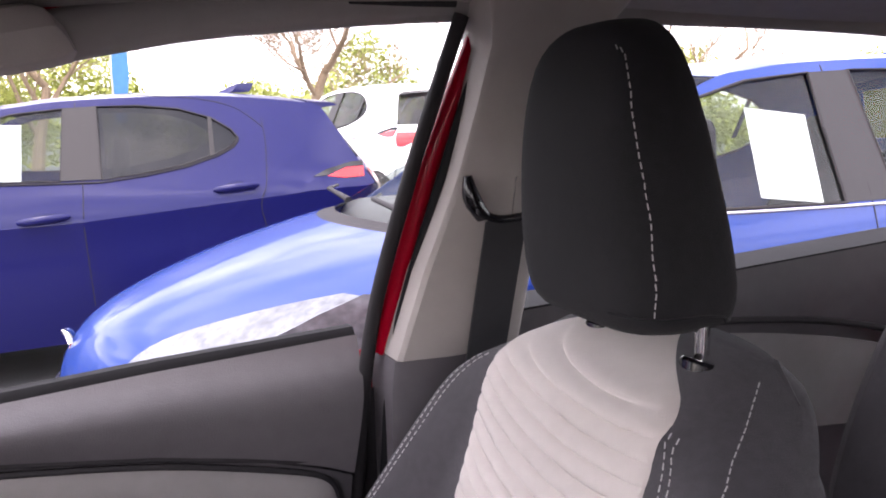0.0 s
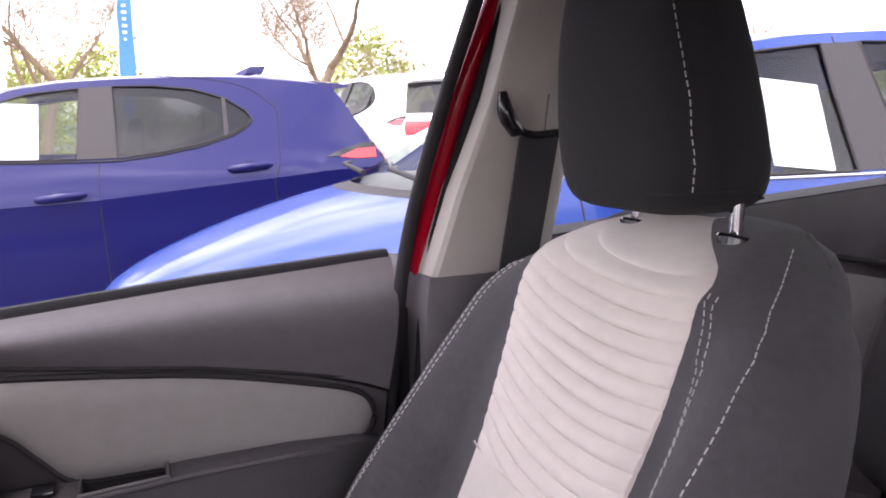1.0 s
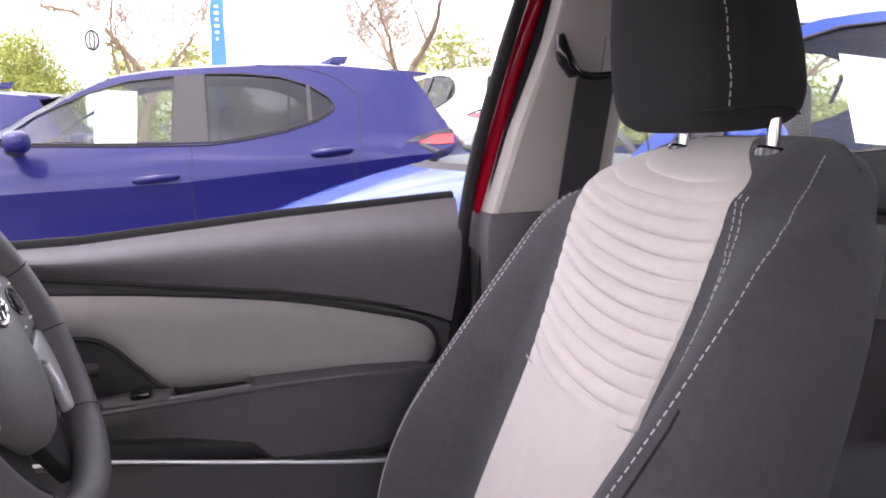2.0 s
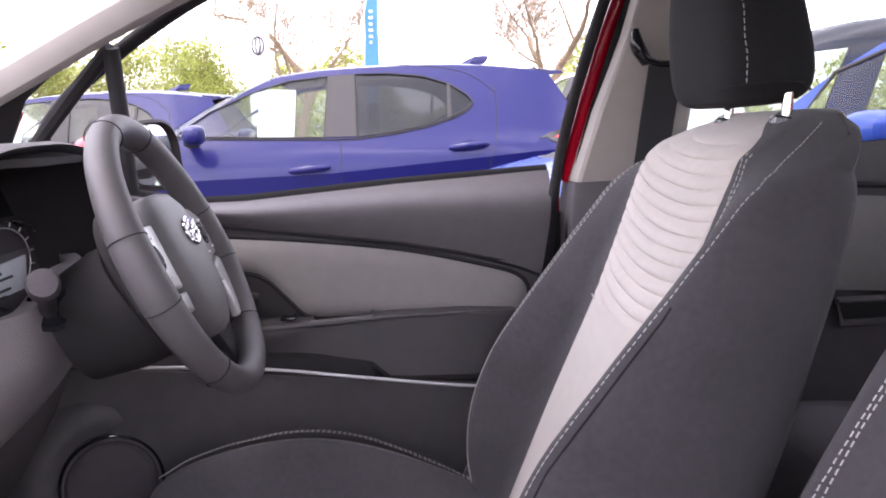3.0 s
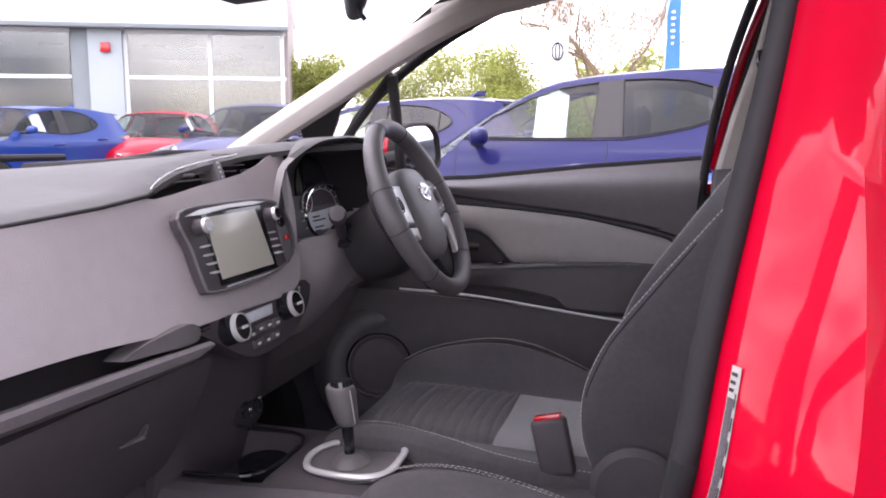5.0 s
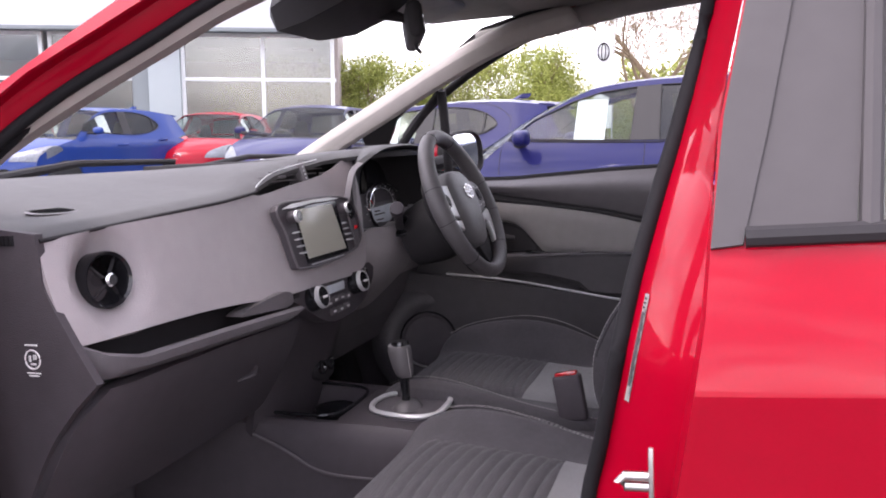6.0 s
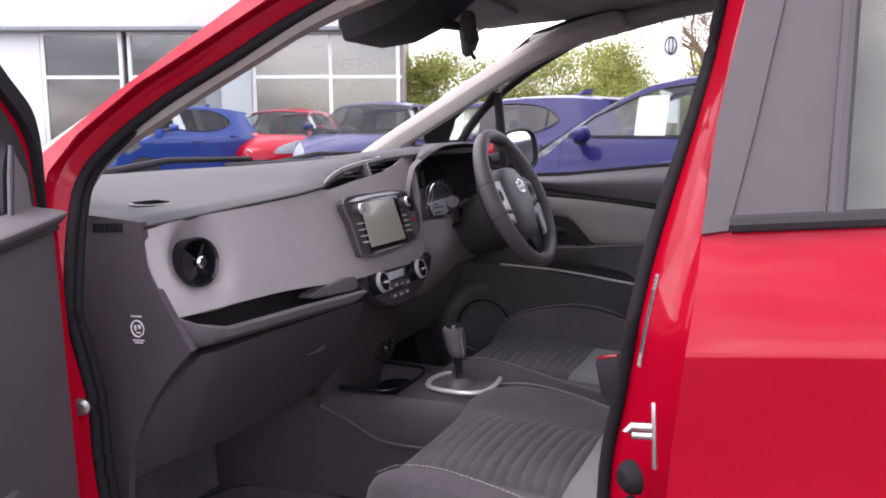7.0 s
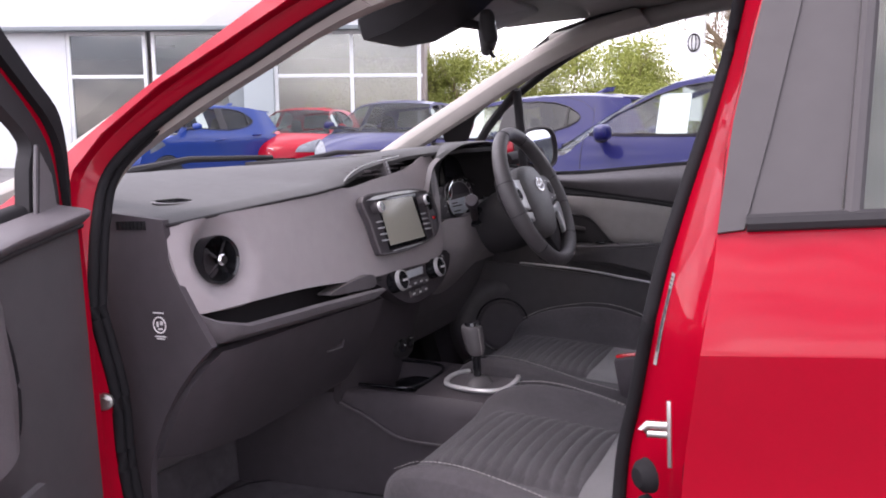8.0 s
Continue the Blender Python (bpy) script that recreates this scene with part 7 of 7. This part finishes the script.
# cars in front of the showroom
hatchback("hatchback", "bright blue hatchback parked before the showroom", BLUE_BRIGHT, pose(9.85, -9.5, 0.0, 0, 0, 86), "parked hatchbacks", far=True, step=0.09, papers=[(1, 0.45, 1.18, 0)])
hatchback("hatchback", "red hatchback parked before the showroom", RED, pose(9.3, -12.3, 0.0, 0, 0, 105), "parked hatchbacks", far=True, step=0.09, papers=[(1, 0.45, 1.18, 0)])
hatchback("hatchback", "deep blue hatchback parked beside the red one", BLUE_DEEP, pose(5.8, -9.9, 0.0, 0, 0, 98), "parked hatchbacks", far=True, step=0.09, papers=[(1, 0.45, 1.18, 0)])
hatchback("hatchback", "white hatchback parked in the far row", WHITE_PAINT, pose(-3.0, -9.3, 0.08, 0, 0, -78) @ Matrix.Diagonal((1.05, 1.05, 1.15, 1)), "parked hatchbacks", far=True, step=0.09)


def branch(bm, p, d, length, r, depth, rnd, twigs):
    n = 4
    pts, q, dd = [p], p.copy(), d.copy()
    for i in range(n):
        dd = (dd + Vector((rnd.uniform(-1, 1), rnd.uniform(-1, 1), rnd.uniform(-0.6, 0.9))) * 0.16).normalized()
        q = q + dd * length / n
        pts.append(q.copy())
    k = 8 if depth > 3 else 5 if depth > 1 else 3
    prev = None
    for i, a in enumerate(pts):
        rr = max(0.007, r * (1 - 0.45 * i / n))
        t = dd if i == n else (pts[min(i + 1, n)] - a).normalized()
        s = t.cross(Vector((0.21, 0.93, 0.3))).normalized()
        v = s.cross(t)
        ring = [bm.verts.new(a + rr * (math.cos(j * math.tau / k) * s + math.sin(j * math.tau / k) * v)) for j in range(k)]
        if prev:
            for j in range(k):
                bm.faces.new((prev[j], prev[(j + 1) % k], ring[(j + 1) % k], ring[j]))
        prev = ring
    if depth == 0:
        twigs.append(pts[-1])
        return
    for c in range(rnd.choice((3, 3, 4)) if depth > 1 else 5):
        f = rnd.uniform(0.35, 1.0) if c else 1.0
        i = min(n, int(f * n))
        side = Vector((rnd.uniform(-1, 1), rnd.uniform(-1, 1), rnd.uniform(-0.25, 0.8))).normalized()
        nd = (dd * 0.65 + side * 0.8).normalized()
        branch(bm, pts[i], nd, length * rnd.uniform(0.6, 0.82), r * 0.53 * (0.72 if c else 1), depth - 1, rnd, twigs)


def tree(x, y, height, seed, label, leaves=0, spread=1.0, depth=5):
    rnd = random.Random(seed)
    z = ground_z(x, y)
    t = thing("tree", label, "tree", (x, y, z), m=ID, group="trees round the car park")
    bm, twigs = bmesh.new(), []
    branch(bm, Vector((x, y, z - 0.1)), Vector((0, 0, 1)), height * 0.3, height * 0.021, depth, rnd, twigs)
    part("trunk", bm, BARK, t, "brown trunk and bare limbs")
    if leaves:
        lb = bmesh.new()
        for q in twigs:
            for _ in range(leaves):
                c = q + Vector((rnd.gauss(0, 1), rnd.gauss(0, 1), rnd.gauss(0, 0.8))) * height * 0.045 * spread
                a, b = Vector((rnd.uniform(-1, 1), rnd.uniform(-1, 1), rnd.uniform(-1, 1))).normalized(), Vector((rnd.uniform(-1, 1), rnd.uniform(-1, 1), rnd.uniform(-1, 1))).normalized()
                s = height * rnd.uniform(0.0045, 0.009)
                lb.faces.new([lb.verts.new(c - a * s), lb.verts.new(c + b * s * 0.7), lb.verts.new(c + a * s), lb.verts.new(c - b * s * 0.7)])
        part("crown", lb, LEAF, t, "spring leaves", smooth=False)
    return t


tree(-5.2, -24.0, 10.5, 3, "bare spreading tree with a pale trunk", depth=6)
tree(2.4, -25.0, 10.0, 31, "bare tree with a dense head of twigs", depth=6)
tree(-15.5, -19.2, 10.0, 12, "bare tree behind the parked cars", depth=5)
for gx_, gy_, gh_, sd_ in ((5.4, -25.5, 5.6, 21), (7.4, -25.0, 5.4, 22), (3.6, -26.5, 4.9, 23), (9.0, -24.6, 5.0, 26), (10.8, -23.8, 5.5, 24), (12.8, -24.5, 5.0, 25), (6.4, -27.5, 5.8, 27), (14.8, -23.0, 5.4, 28)):
    tree(gx_, gy_, gh_, sd_, "tree in fresh green leaf", leaves=95, depth=4, spread=1.25)

# hedge far behind
hb, rnd = bmesh.new(), random.Random(5)
for _ in range(60000):
    x = rnd.uniform(-45, 4)
    y = -33 - 0.15 * x + rnd.gauss(0, 0.8)
    top_z = 3.4 + 1.1 * math.sin(x * 0.5) + 0.8 * math.sin(x * 1.3 + 1)
    c = Vector((x, y, rnd.uniform(0, 1) ** 0.7 * top_z + rnd.gauss(0, 0.15)))
    a, b = Vector((rnd.uniform(-1, 1), rnd.uniform(-1, 1), rnd.uniform(-1, 1))).normalized(), Vector((rnd.uniform(-1, 1), rnd.uniform(-1, 1), rnd.uniform(-1, 1))).normalized()
    s = rnd.uniform(0.06, 0.14)
    hb.faces.new([hb.verts.new(c - a * s), hb.verts.new(c + b * s * 0.7), hb.verts.new(c + a * s), hb.verts.new(c - b * s * 0.7)])
single("hedge", hb, LEAF, "long green hedge behind the car park", "hedge", ID, kind="stuff", smooth=False)

# feather flags, lamp post
fb = thing("feather_flag", "tall blue feather flag on a pole", "flag", (0.0, -24.0, 0), m=ID)
part("pole", tube([(0.2, -24, -0.1), (0.2, -24, 4.6), (0.1, -24, 5.1)], 0.025, 8), STEEL, fb)
part("cloth", loft([[(0.18 - w * f + 0.03 * math.sin(z * 3 + f * 2), -24 + 0.04 * math.sin(z * 2.5 + f * 3), z) for f in (0, 0.33, 0.66, 1.0)] for z, w in [(1.6, 0.3), (2, 0.36), (3, 0.4), (4, 0.42), (5.0, 0.36)]], False), FLAG_BLUE, fb, "blue cloth")
for k, (z, w) in enumerate([(4.6, 0.1), (4.42, 0.13), (4.24, 0.09), (4.06, 0.13), (3.88, 0.11), (3.7, 0.06)]):
    part("print_bar", box(0.0 - w / 2, 0.0 + w / 2, -23.93, -23.915, z, z + 0.07, 0), FLAG_WHITE, fb, "pale print bar")
fw = thing("feather_flag", "white banner flag with a dark oval emblem", "flag", (2.6, -18.3, 0), m=ID)
part("pole", tube([(2.35, -18.3, -0.1), (2.35, -18.3, 4.0)], 0.02, 8), STEEL, fw)
part("cloth", loft([[(2.37 + w * f, -18.3 + 0.05 * math.sin(z * 2.5 + f * 3), z) for f in (0, 0.33, 0.66, 1.0)] for z, w in [(1.2, 0.42), (2, 0.42), (2.6, 0.42), (3.2, 0.42), (3.6, 0.42)]], False), FLAG_WHITE, fw, "white cloth")
part("emblem", tube([(2.58 + 0.13 * math.cos(a), -18.22, 3.0 + 0.2 * math.sin(a)) for a in [k * math.tau / 28 for k in range(28)]], 0.018, 8, closed=True), MATT_BLACK, fw, "dark oval emblem")
part("emblem", tube([(2.58 + 0.05 * math.cos(a), -18.22, 3.0 + 0.19 * math.sin(a)) for a in [k * math.tau / 28 for k in range(28)]], 0.015, 8, closed=True), MATT_BLACK, fw, "dark oval emblem")
lp = thing("lamp_post", "slim grey lamp post behind the cars", "lamp post", (-10.9, -27.6, 0), m=ID)
part("pole", tube([(-10.9, -27.6, 0), (-10.9, -27.6, 8)], [0.08, 0.05], 10), STEEL, lp)
part("lantern", box(-11.4, -10.8, -27.75, -27.45, 7.95, 8.1, 0.03), STEEL, lp)
